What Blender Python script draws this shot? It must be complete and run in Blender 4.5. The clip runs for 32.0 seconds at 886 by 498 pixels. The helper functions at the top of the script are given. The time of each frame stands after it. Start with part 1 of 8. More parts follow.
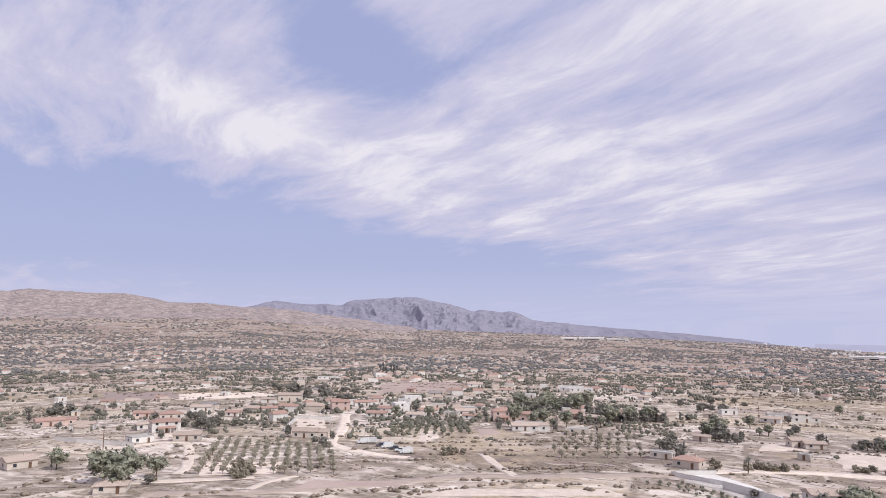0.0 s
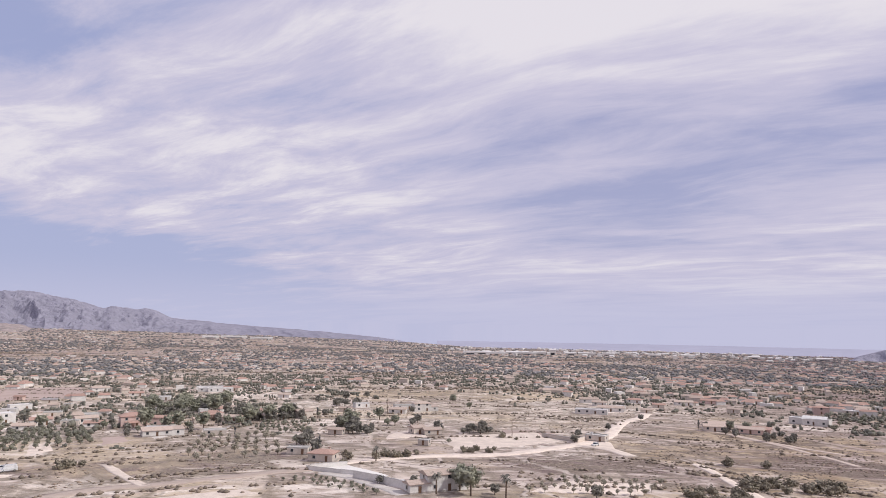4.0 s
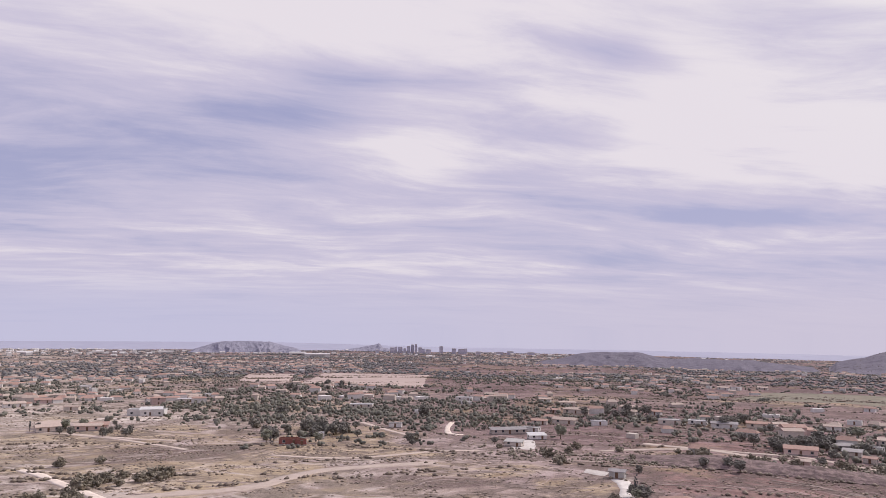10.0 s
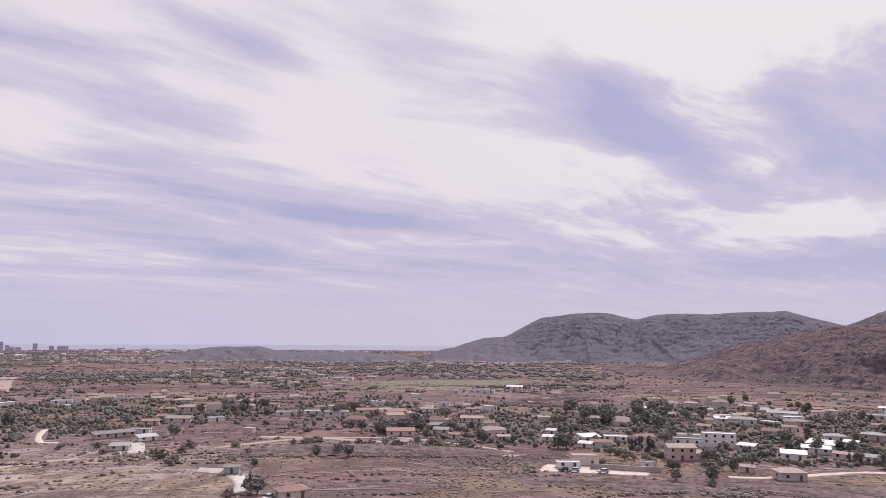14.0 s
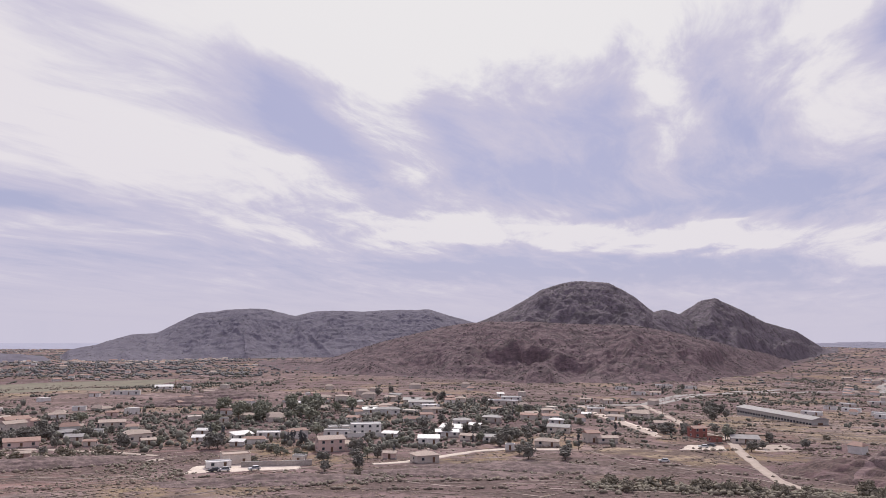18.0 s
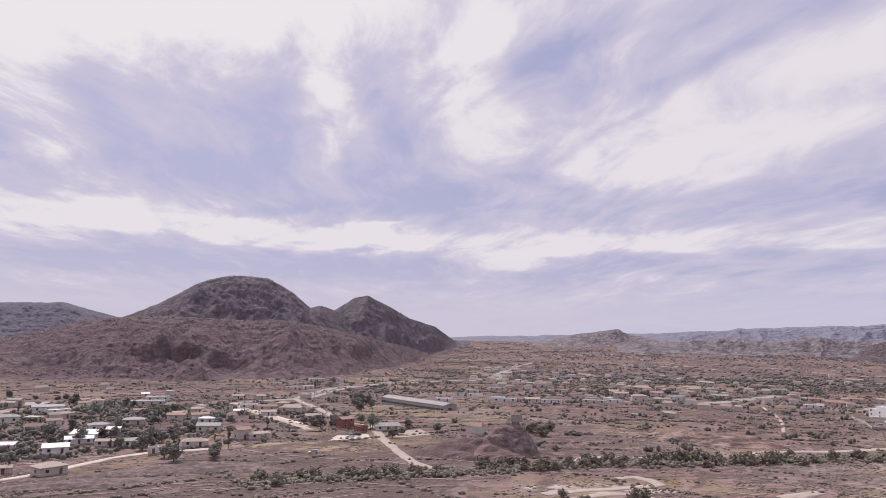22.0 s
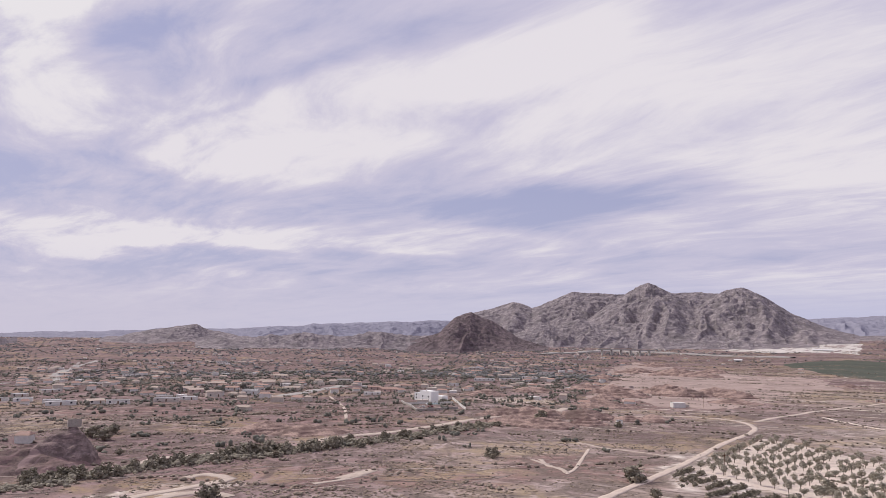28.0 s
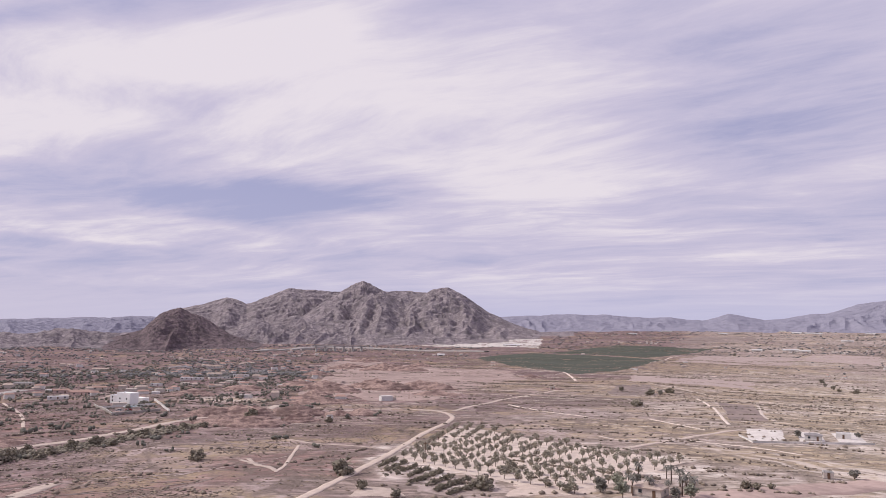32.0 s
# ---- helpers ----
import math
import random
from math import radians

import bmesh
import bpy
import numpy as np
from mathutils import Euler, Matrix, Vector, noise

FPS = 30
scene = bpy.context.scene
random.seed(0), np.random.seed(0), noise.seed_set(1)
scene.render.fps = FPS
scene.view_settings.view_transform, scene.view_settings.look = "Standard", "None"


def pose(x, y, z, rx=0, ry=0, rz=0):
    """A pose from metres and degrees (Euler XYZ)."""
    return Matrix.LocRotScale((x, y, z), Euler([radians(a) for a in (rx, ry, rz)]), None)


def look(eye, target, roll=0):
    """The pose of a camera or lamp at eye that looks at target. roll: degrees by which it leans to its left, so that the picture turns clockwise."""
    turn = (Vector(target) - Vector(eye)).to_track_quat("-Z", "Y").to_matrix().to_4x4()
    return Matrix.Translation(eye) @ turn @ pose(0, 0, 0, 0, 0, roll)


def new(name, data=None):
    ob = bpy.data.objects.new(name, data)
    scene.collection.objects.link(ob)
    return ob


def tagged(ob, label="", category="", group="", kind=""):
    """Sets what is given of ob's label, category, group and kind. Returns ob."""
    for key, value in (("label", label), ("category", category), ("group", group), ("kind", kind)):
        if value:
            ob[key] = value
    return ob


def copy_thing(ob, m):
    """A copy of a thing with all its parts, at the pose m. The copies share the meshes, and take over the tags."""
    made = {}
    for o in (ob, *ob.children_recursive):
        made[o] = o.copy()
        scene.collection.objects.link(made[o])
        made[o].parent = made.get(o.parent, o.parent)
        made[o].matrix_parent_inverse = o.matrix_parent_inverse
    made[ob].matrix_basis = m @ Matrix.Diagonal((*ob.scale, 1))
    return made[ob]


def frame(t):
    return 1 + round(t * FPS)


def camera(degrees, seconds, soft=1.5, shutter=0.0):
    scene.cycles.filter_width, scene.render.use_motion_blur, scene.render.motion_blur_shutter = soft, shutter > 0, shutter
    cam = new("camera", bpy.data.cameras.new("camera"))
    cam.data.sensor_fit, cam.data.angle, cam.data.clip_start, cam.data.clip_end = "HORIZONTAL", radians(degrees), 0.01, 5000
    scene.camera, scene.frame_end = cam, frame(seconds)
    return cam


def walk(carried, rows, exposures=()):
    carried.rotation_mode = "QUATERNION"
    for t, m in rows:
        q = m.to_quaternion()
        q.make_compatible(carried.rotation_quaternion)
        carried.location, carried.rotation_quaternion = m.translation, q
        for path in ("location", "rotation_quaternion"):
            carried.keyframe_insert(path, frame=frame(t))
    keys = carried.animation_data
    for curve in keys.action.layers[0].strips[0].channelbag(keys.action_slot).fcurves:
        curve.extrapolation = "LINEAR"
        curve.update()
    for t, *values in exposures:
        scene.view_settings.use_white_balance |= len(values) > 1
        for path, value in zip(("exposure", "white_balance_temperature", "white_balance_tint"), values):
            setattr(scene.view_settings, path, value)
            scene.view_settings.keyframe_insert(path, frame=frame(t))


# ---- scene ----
EYE = 51.0
cam = camera(62.87, 32.0, soft=0.5)
# seconds, bearing (clockwise from the first view), upward tilt, lean
ROWS = [
    (0.0, 0.00, 5.73, -0.66),
    (0.5, 2.91, 5.74, -0.66),
    (1.0, 5.89, 5.76, -0.78),
    (1.5, 9.35, 5.79, -0.77),
    (2.0, 13.31, 5.82, -0.81),
    (2.5, 17.41, 5.86, -0.79),
    (3.0, 20.93, 5.89, -0.81),
    (3.5, 24.12, 5.93, -0.83),
    (5.5, 38.65, 6.05, -0.88),
    (6.0, 42.63, 6.07, -0.87),
    (6.5, 46.20, 6.08, -0.89),
    (7.0, 49.18, 6.08, -0.96),
    (7.5, 52.29, 6.13, -0.88),
    (8.0, 56.46, 6.14, -0.90),
    (8.5, 62.25, 6.16, -0.78),
    (9.0, 68.00, 6.18, -0.80),
    (9.5, 72.13, 6.21, -0.80),
    (10.0, 75.72, 6.23, -0.76),
    (10.5, 79.02, 6.22, -0.69),
    (11.0, 82.15, 6.21, -0.61),
    (11.5, 85.43, 6.19, -0.55),
    (12.0, 89.37, 6.18, -0.57),
    (12.5, 93.53, 6.19, -0.55),
    (13.0, 97.39, 6.18, -0.50),
    (13.5, 100.83, 6.14, -0.45),
    (14.0, 104.75, 6.11, -0.54),
    (14.5, 108.76, 6.13, -0.60),
    (16.5, 121.63, 6.06, -0.72),
    (17.0, 124.87, 6.08, -0.73),
    (17.5, 128.19, 6.10, -0.76),
    (18.0, 131.09, 6.11, -0.74),
    (18.5, 133.89, 6.10, -0.75),
    (19.0, 137.00, 6.10, -0.76),
    (19.5, 140.55, 6.12, -0.78),
    (20.0, 144.35, 6.12, -0.77),
    (20.5, 148.09, 6.12, -0.82),
    (21.0, 151.31, 6.10, -0.88),
    (21.5, 154.34, 6.10, -0.85),
    (22.0, 157.56, 6.12, -0.82),
    (22.5, 161.04, 6.13, -0.75),
    (23.0, 163.72, 6.12, -0.74),
    (23.5, 166.23, 6.11, -0.78),
    (24.0, 169.31, 6.13, -0.80),
    (24.5, 172.14, 6.14, -0.83),
    (25.0, 174.83, 6.15, -0.81),
    (25.5, 177.05, 6.17, -0.84),
    (27.5, 187.29, 6.20, -0.86),
    (28.0, 189.73, 6.22, -0.91),
    (28.5, 192.06, 6.23, -0.86),
    (29.0, 193.86, 6.21, -0.84),
    (29.5, 196.32, 6.23, -0.86),
    (30.0, 199.29, 6.23, -0.87),
    (30.5, 202.71, 6.25, -0.90),
    (31.0, 206.14, 6.27, -0.94),
    (31.5, 209.22, 6.30, -0.94),
    (32.0, 211.84, 6.31, -0.94),
]
walk(cam, [(t, pose(0, 0, EYE, 90 + up, lean, -bearing)) for t, bearing, up, lean in ROWS],
     exposures=[(0.0, 0.09, 6250, 9), (2.5, 0.05, 6340, 9.4), (5.0, 0.0, 6430, 9.7), (7.0, 0.0, 6500, 10), (13.0, 0.0, 6500, 15), (18.0, 0.0, 6500, 9), (24.5, 0.0, 6500, 13), (29.0, 0.0, 6500, 9), (32.0, 0.0, 6500, 14)])

# ---- light ----
SUN_BEARING, SUN_HEIGHT = 133.0, 44.0
sun = new("sun", bpy.data.lights.new("sun", "SUN"))
sun.data.energy, sun.data.angle, sun.data.color = 3.0, radians(2.5), (1.0, 0.95, 0.88)
sb, sh = radians(SUN_BEARING), radians(SUN_HEIGHT)
sun.matrix_world = look((math.sin(sb) * 500, math.cos(sb) * 500, math.tan(sh) * 500), (0, 0, 0))


class Nodes:
    """A few short ways to wire a node tree."""

    def __init__(self, tree):
        self.tree, self.n, self.l = tree, tree.nodes, tree.links

    def put(self, socket, value):
        if hasattr(value, "is_output"):
            self.l.new(value, socket)
        else:
            socket.default_value = value

    def math(self, op, a, b=0.0, c=0.0, clamp=False):
        k = self.n.new("ShaderNodeMath")
        k.operation, k.use_clamp = op, clamp
        for s, v in zip(k.inputs, (a, b, c)):
            self.put(s, v)
        return k.outputs[0]

    def vec(self, op, a, b=(0, 0, 0)):
        k = self.n.new("ShaderNodeVectorMath")
        k.operation = op
        self.put(k.inputs[0], a)
        self.put(k.inputs[1], b)
        return k.outputs["Value"] if op in ("DOT_PRODUCT", "LENGTH") else k.outputs[0]

    def mix(self, fac, a, b, blend="MIX"):
        k = self.n.new("ShaderNodeMix")
        k.data_type, k.blend_type = "RGBA", blend
        self.put(k.inputs[0], fac)
        self.put(k.inputs[6], a if hasattr(a, "is_output") else (*a, 1))
        self.put(k.inputs[7], b if hasattr(b, "is_output") else (*b, 1))
        return k.outputs[2]

    def noise(self, vector, scale, detail=4.0, rough=0.55, warp=0.0):
        k = self.n.new("ShaderNodeTexNoise")
        self.put(k.inputs["Vector"], vector)
        k.inputs["Scale"].default_value, k.inputs["Detail"].default_value = scale, detail
        k.inputs["Roughness"].default_value, k.inputs["Distortion"].default_value = rough, warp
        return k.outputs[0]

    def cells(self, vector, scale, feature="F1", out="Distance", jitter=1.0):
        k = self.n.new("ShaderNodeTexVoronoi")
        k.feature = feature
        self.put(k.inputs["Vector"], vector)
        k.inputs["Scale"].default_value = scale
        k.inputs["Randomness"].default_value = jitter
        return k.outputs[out]

    def step(self, value, low, high, to0=0.0, to1=1.0):
        k = self.n.new("ShaderNodeMapRange")
        k.interpolation_type = "SMOOTHSTEP"
        for s, v in zip(k.inputs, (value, low, high, to0, to1)):
            self.put(s, v)
        return k.outputs[0]


def make_sky():
    world = bpy.data.worlds.new("sky")
    world.use_nodes = True
    scene.world = world
    N = Nodes(world.node_tree)
    back = N.n["Background"]
    way = N.n.new("ShaderNodeTexCoord").outputs["Generated"]
    sep = N.n.new("ShaderNodeSeparateXYZ")
    N.put(sep.inputs[0], way)
    x, y, z = sep.outputs
    clear = N.n.new("ShaderNodeTexSky")
    clear.sky_type, clear.sun_disc = "NISHITA", False
    clear.sun_elevation, clear.sun_rotation = radians(SUN_HEIGHT), radians(SUN_BEARING)
    clear.dust_density, clear.air_density = 2.0, 1.0
    bearing = N.math("MULTIPLY", N.math("ARCTAN2", x, y), 57.2958)
    # bearings run on from -110 to 250 so that the seam lies behind all views
    bearing = N.math("ADD", bearing, N.math("MULTIPLY", N.math("LESS_THAN", bearing, -110.0), 360.0))
    height = N.math("MULTIPLY", N.math("ARCSINE", z), 57.2958)
    # the cloud sheet: a level layer seen in perspective, streaked along one wind
    lift = N.math("ADD", N.math("MAXIMUM", z, 0.0), 0.09)
    comb = N.n.new("ShaderNodeCombineXYZ")
    N.put(comb.inputs[0], N.math("DIVIDE", x, lift))
    N.put(comb.inputs[1], N.math("DIVIDE", y, lift))
    sheet = comb.outputs[0]
    turned = N.n.new("ShaderNodeMapping")
    turned.inputs["Rotation"].default_value = (0, 0, radians(152))
    N.put(turned.inputs["Vector"], sheet)
    swirl = N.vec("SUBTRACT", N.n.new("ShaderNodeTexNoise").outputs[1], (0.5, 0.5, 0.5))
    wob = swirl.node.inputs[0].links[0].from_node
    wob.inputs["Scale"].default_value, wob.inputs["Detail"].default_value = 0.55, 2.0
    N.put(wob.inputs["Vector"], turned.outputs[0])
    bent = N.vec("ADD", turned.outputs[0], N.vec("MULTIPLY", swirl, (0.9, 0.9, 0)))
    streak = N.noise(N.vec("MULTIPLY", bent, (1.6, 0.55, 1.0)), 1.0, 6.0, 0.58, 0.15)
    wisps = N.noise(N.vec("MULTIPLY", bent, (4.6, 1.7, 1.0)), 1.0, 7.0, 0.66, 0.3)
    mass = N.noise(sheet, 0.6, 3.0, 0.5)
    jog = N.noise(N.vec("MULTIPLY", sheet, (1.0, 1.0, 1.0)), 1.3, 3.0, 0.5)
    jog2 = N.noise(N.vec("ADD", sheet, (7.3, 2.1, 0)), 1.3, 3.0, 0.5)
    place = N.n.new("ShaderNodeCombineXYZ")
    N.put(place.inputs[0], N.math("ADD", bearing, N.math("MULTIPLY", N.math("SUBTRACT", jog, 0.5), 8.0)))
    N.put(place.inputs[1], N.math("ADD", height, N.math("MULTIPLY", N.math("SUBTRACT", jog2, 0.5), 3.5)))
    place = place.outputs[0]

    def spot(b, h, sb, sh, slope=0.0):
        """A soft patch of the sheet: bearing, height, half-widths in degrees, slope of its long axis."""
        d = N.vec("SUBTRACT", place, (b, h, 0))
        u = N.vec("DOT_PRODUCT", d, (1 / sb, 0, 0))
        v = N.vec("DOT_PRODUCT", d, (-slope / sh, 1 / sh, 0))
        q = N.math("ADD", N.math("MULTIPLY", u, u), N.math("MULTIPLY", v, v))
        return N.math("POWER", 2.71828, N.math("MULTIPLY", q, -1.0))

    def total(spots):
        out = 0.0
        for b, h, sb, sh, slope, w in spots:
            out = N.math("MULTIPLY_ADD", spot(b, h, sb, sh, slope), w, out)
        return out

    gaps = total([
        (-28, 7.0, 24, 4.2, -0.12, 1.1), (0, 4.0, 18, 2.8, -0.12, 0.75), (-8, 22, 8, 4.5, -0.5, 0.60), (-32, 22, 10, 3, 0, 0.25),
        (44, 9.0, 10, 2.4, 0.05, 0.34), (61, 16, 13, 2.6, 0.22, 0.30), (36, 14.5, 9, 1.6, 0.15, 0.30), (34, 9.5, 8, 1.2, 0.1, 0.22),
        (92, 5.2, 8, 1.2, -0.05, 0.34), (99, 8.6, 10, 1.0, -0.1, 0.34), (80, 15.5, 9, 1.6, 0.0, 0.22), (118, 18.5, 6, 3.0, -0.5, 0.48),
        (122, 14.5, 7, 2.6, -0.8, 0.52), (131.5, 16, 3.2, 2.4, -0.9, 0.45), (139, 11.5, 10, 1.8, -0.2, 0.34),
        (144, 18, 2.8, 5, 0.6, 0.48), (152.8, 16, 2.4, 5, -0.4, 0.42), (160, 9.6, 12, 1.8, -0.05, 0.50), (197, 9.4, 13, 1.5, 0.02, 0.55),
        (166, 20.5, 5, 0.9, 0.5, 0.35), (176, 19, 7, 0.8, 0.4, 0.35), (172, 16, 6, 0.7, 0.5, 0.30), (188, 23, 9, 1.2, 0.1, 0.30), (236, 15, 7, 6, 0, 0.22), (78, 11.0, 8, 1.2, 0.0, 0.18), (146, 4.6, 26, 1.3, 0.0, 0.55), (185, 5.0, 16, 1.0, 0.0, 0.3),
        (143.4, 9.1, 5, 0.5, 0.1, 0.3), (134.1, 4.5, 9, 0.5, 0, 0.3), (147.0, 7.3, 2.0, 0.35, 0.3, 0.35), (151.3, 5.9, 2.4, 0.3, 0.3, 0.35), (166.6, 11.2, 6, 1.0, -0.15, 0.3), (162.2, 20.0, 5, 1.4, 0.4, 0.35), (88.7, 21.2, 8, 1.1, -0.25, 0.32), (100.3, 8.0, 8, 0.8, -0.1, 0.3),
    ])
    heaps = total([
        (36, 25, 9, 4.5, 0.1, 0.60), (58, 25, 18, 3.5, 0, 0.40), (74, 14, 5, 3.5, 0, 0.45), (95, 16, 6, 5, 0, 0.42), (72, 23, 12, 2.5, 0, 0.3), (111, 12.5, 8, 3.5, -0.3, 0.50),
        (130, 25, 18, 6, 0, 0.80), (116, 23, 12, 4, -0.2, 0.4), (133, 8.0, 8, 1.2, 0.0, 0.52), (149, 7.0, 6, 0.9, 0.12, 0.42), (170, 6.2, 14, 1.0, 0.0, 0.40),
        (148.5, 18, 2.6, 5.0, -0.4, 0.28), (146, 24.5, 9, 3.5, 0, 0.28), (84, 20, 7, 5, 0.2, 0.22), (160.5, 18, 3.6, 7, 0.4, 0.50), (180, 17, 16, 5.0, 0.25, 0.36), (200, 20, 14, 6, 0, 0.34), (217, 13, 14, 5, 0, 0.26), (168, 13.5, 5, 2.5, 0.6, 0.3),
        (-14, 14, 16, 2.8, -0.25, 0.36), (8, 13, 12, 3.0, -0.15, 0.24), (60, 4, 30, 2, 0, 0.12), (104, 11.5, 8, 1.0, -0.2, 0.25), (186, 7.0, 12, 0.9, 0.0, 0.3),
        (129.6, 6.7, 4.2, 1.1, 0.02, 0.5), (139.6, 7.2, 2.6, 1.3, 0.1, 0.5), (145.9, 6.7, 2.6, 0.5, 0.32, 0.55), (150.4, 6.8, 3.4, 0.5, 0.36, 0.55), (153.8, 6.4, 4.0, 0.5, 0.22, 0.5), (163.8, 5.4, 6.0, 0.9, 0.14, 0.4), (199.3, 22.2, 9, 1.6, 0.35, 0.3), (96.1, 19.8, 6, 1.2, -0.25, 0.35), (105.2, 12.4, 4, 1.6, -0.2, 0.35),
    ])
    plume = N.math("ADD", N.math("MULTIPLY", N.step(bearing, -60.0, -30.0), N.step(bearing, 34.0, 12.0)), N.math("MULTIPLY", N.step(bearing, 108.0, 126.0), N.step(bearing, 188.0, 166.0)))
    feather = N.math("ADD", N.math("MULTIPLY", N.math("SUBTRACT", wisps, 0.5), N.math("MULTIPLY_ADD", plume, 0.50, 0.68)), 0.5)
    soft = N.math("ADD", N.math("MULTIPLY", N.math("SUBTRACT", streak, 0.5), N.math("MULTIPLY_ADD", plume, 0.12, 0.92)), 0.5)
    grain = N.math("ADD", N.math("MULTIPLY", soft, 1.5), N.math("ADD", N.math("MULTIPLY", feather, 1.15), N.math("MULTIPLY", mass, 0.6)))
    cover = N.math("ADD", N.math("SUBTRACT", heaps, gaps), N.math("SUBTRACT", grain, 1.57))
    # thickest towards the sun, thin veil near the horizon
    veil = N.step(cover, -0.50, 0.15)
    thick = N.step(cover, 0.02, 0.46)
    toward = N.vec("DOT_PRODUCT", way, (math.sin(sb) * math.cos(sh), math.cos(sb) * math.cos(sh), math.sin(sh)))
    glow = N.step(toward, 0.72, 0.99)
    air = N.vec("MULTIPLY", clear.outputs[0], (0.075, 0.070, 0.075))
    low = N.step(height, 16.0, -2.0)
    inland = N.step(bearing, 40.0, 12.0)
    blue = N.mix(0.80, air, N.mix(inland, (0.400, 0.410, 0.630), (0.405, 0.438, 0.680)))
    blue = N.mix(N.math("MULTIPLY", low, 0.55), blue, N.mix(inland, (0.50, 0.505, 0.68), (0.495, 0.520, 0.710)))
    haze = N.mix(veil, blue, (0.585, 0.552, 0.690))
    white = N.mix(glow, (0.78, 0.735, 0.785), (0.83, 0.805, 0.82))
    sky = N.mix(N.math("MULTIPLY", thick, N.step(height, -1.0, 6.0)), haze, white)
    sky = N.mix(N.math("MULTIPLY", N.step(height, 5.0, 0.4), 0.80), sky, N.mix(N.step(toward, 0.15, 0.70), (0.530, 0.530, 0.700), (0.600, 0.560, 0.675)))
    N.put(back.inputs["Color"], sky)
    back.inputs["Strength"].default_value = 1.0


make_sky()


# ---- the lie of the land ----
# Plan places are (bearing in degrees, distance in metres) round the spot below the camera.
def hashed(ix, iy, seed):
    h = (ix.astype(np.int64) * 374761393 + iy.astype(np.int64) * 668265263 + seed * 2246822519) & 0xFFFFFFFF
    h = ((h ^ (h >> 13)) * 1274126177) & 0xFFFFFFFF
    return ((h ^ (h >> 16)) & 0xFFFF) / 65535.0


def waves(x, y, seed=0, octaves=3, gain=0.5):
    """Smooth value noise, 0 to 1, with a wavelength of one unit."""
    x, y = np.asarray(x, float), np.asarray(y, float)
    out, amp, norm = 0.0, 1.0, 0.0
    for k in range(octaves):
        ix, iy = np.floor(x), np.floor(y)
        fx, fy = x - ix, y - iy
        fx, fy = fx * fx * (3 - 2 * fx), fy * fy * (3 - 2 * fy)
        a, b = hashed(ix, iy, seed + k), hashed(ix + 1, iy, seed + k)
        c, d = hashed(ix, iy + 1, seed + k), hashed(ix + 1, iy + 1, seed + k)
        out = out + amp * ((a * (1 - fx) + b * fx) * (1 - fy) + (c * (1 - fx) + d * fx) * fy)
        norm += amp
        amp, x, y = amp * gain, x * 2.03 + 11.7, y * 2.03 + 5.3
    return out / norm


def ramp(v, a, b):
    u = np.clip((np.asarray(v, float) - a) / (b - a), 0, 1)
    return u * u * (3 - 2 * u)


# how high the far plain climbs, in degrees seen from the middle, bearing by bearing
RIM = ((-110, 0.4), (-60, 0.7), (-31, 0.72), (-16, 0.68), (-10, 0.1), (-3, -0.5), (10, -0.85), (22, -1.25), (30, -1.7), (60, -1.8), (108, -1.9),
       (118, -1.6), (135, -1.2), (157, -1.0), (175, -0.8), (205, -0.5), (216, 0.0), (226, 0.3), (250, 0.5))


def ground_height(x, y):
    """Height of the ground at a plan place in metres."""
    x, y = np.asarray(x, float), np.asarray(y, float)
    r = np.maximum(np.hypot(x, y), 1.0)
    az = np.degrees(np.arctan2(x, y))
    az = np.where(az < -110, az + 360, az)
    rim = np.interp(az, [a for a, _ in RIM], [e for _, e in RIM]) + 0.53
    fall = -1.35 + (rim + 1.35) * ramp(r, 700, 4200)
    z = 6.0 + r * np.tan(np.radians(fall))
    # terraces and banks, bolder on the hill side of the valley
    hilly = ramp(az, 70, 100) * (1 - 0.55 * ramp(az, 190, 215))
    size = (0.9 + 2.4 * hilly) * ramp(r, 120, 420) * (1 + 1.2 * ramp(r, 500, 1500))
    swell = (waves(x / 170, y / 170, 3, 3) - 0.5) * 2
    steps = 2.2 + 2.5 * hilly
    k = swell * steps
    stair = (np.floor(k) + ramp(k - np.floor(k), 0.70, 1.0)) / steps
    z = z + size * (0.35 * swell + 0.65 * stair)
    z = z + 0.25 * ramp(r, 120, 300) * (waves(x / 14, y / 14, 9, 2) - 0.5)
    z = z + ramp(r, 900, 2500) * 7 * (waves(x / 420, y / 420, 21, 2) - 0.5)
    return z


def plan(az, r):
    a = math.radians(az)
    return r * math.sin(a), r * math.cos(a)


def on_ground(az, r, lift=0.0):
    x, y = plan(az, r)
    return Vector((x, y, float(ground_height(x, y)) + lift))


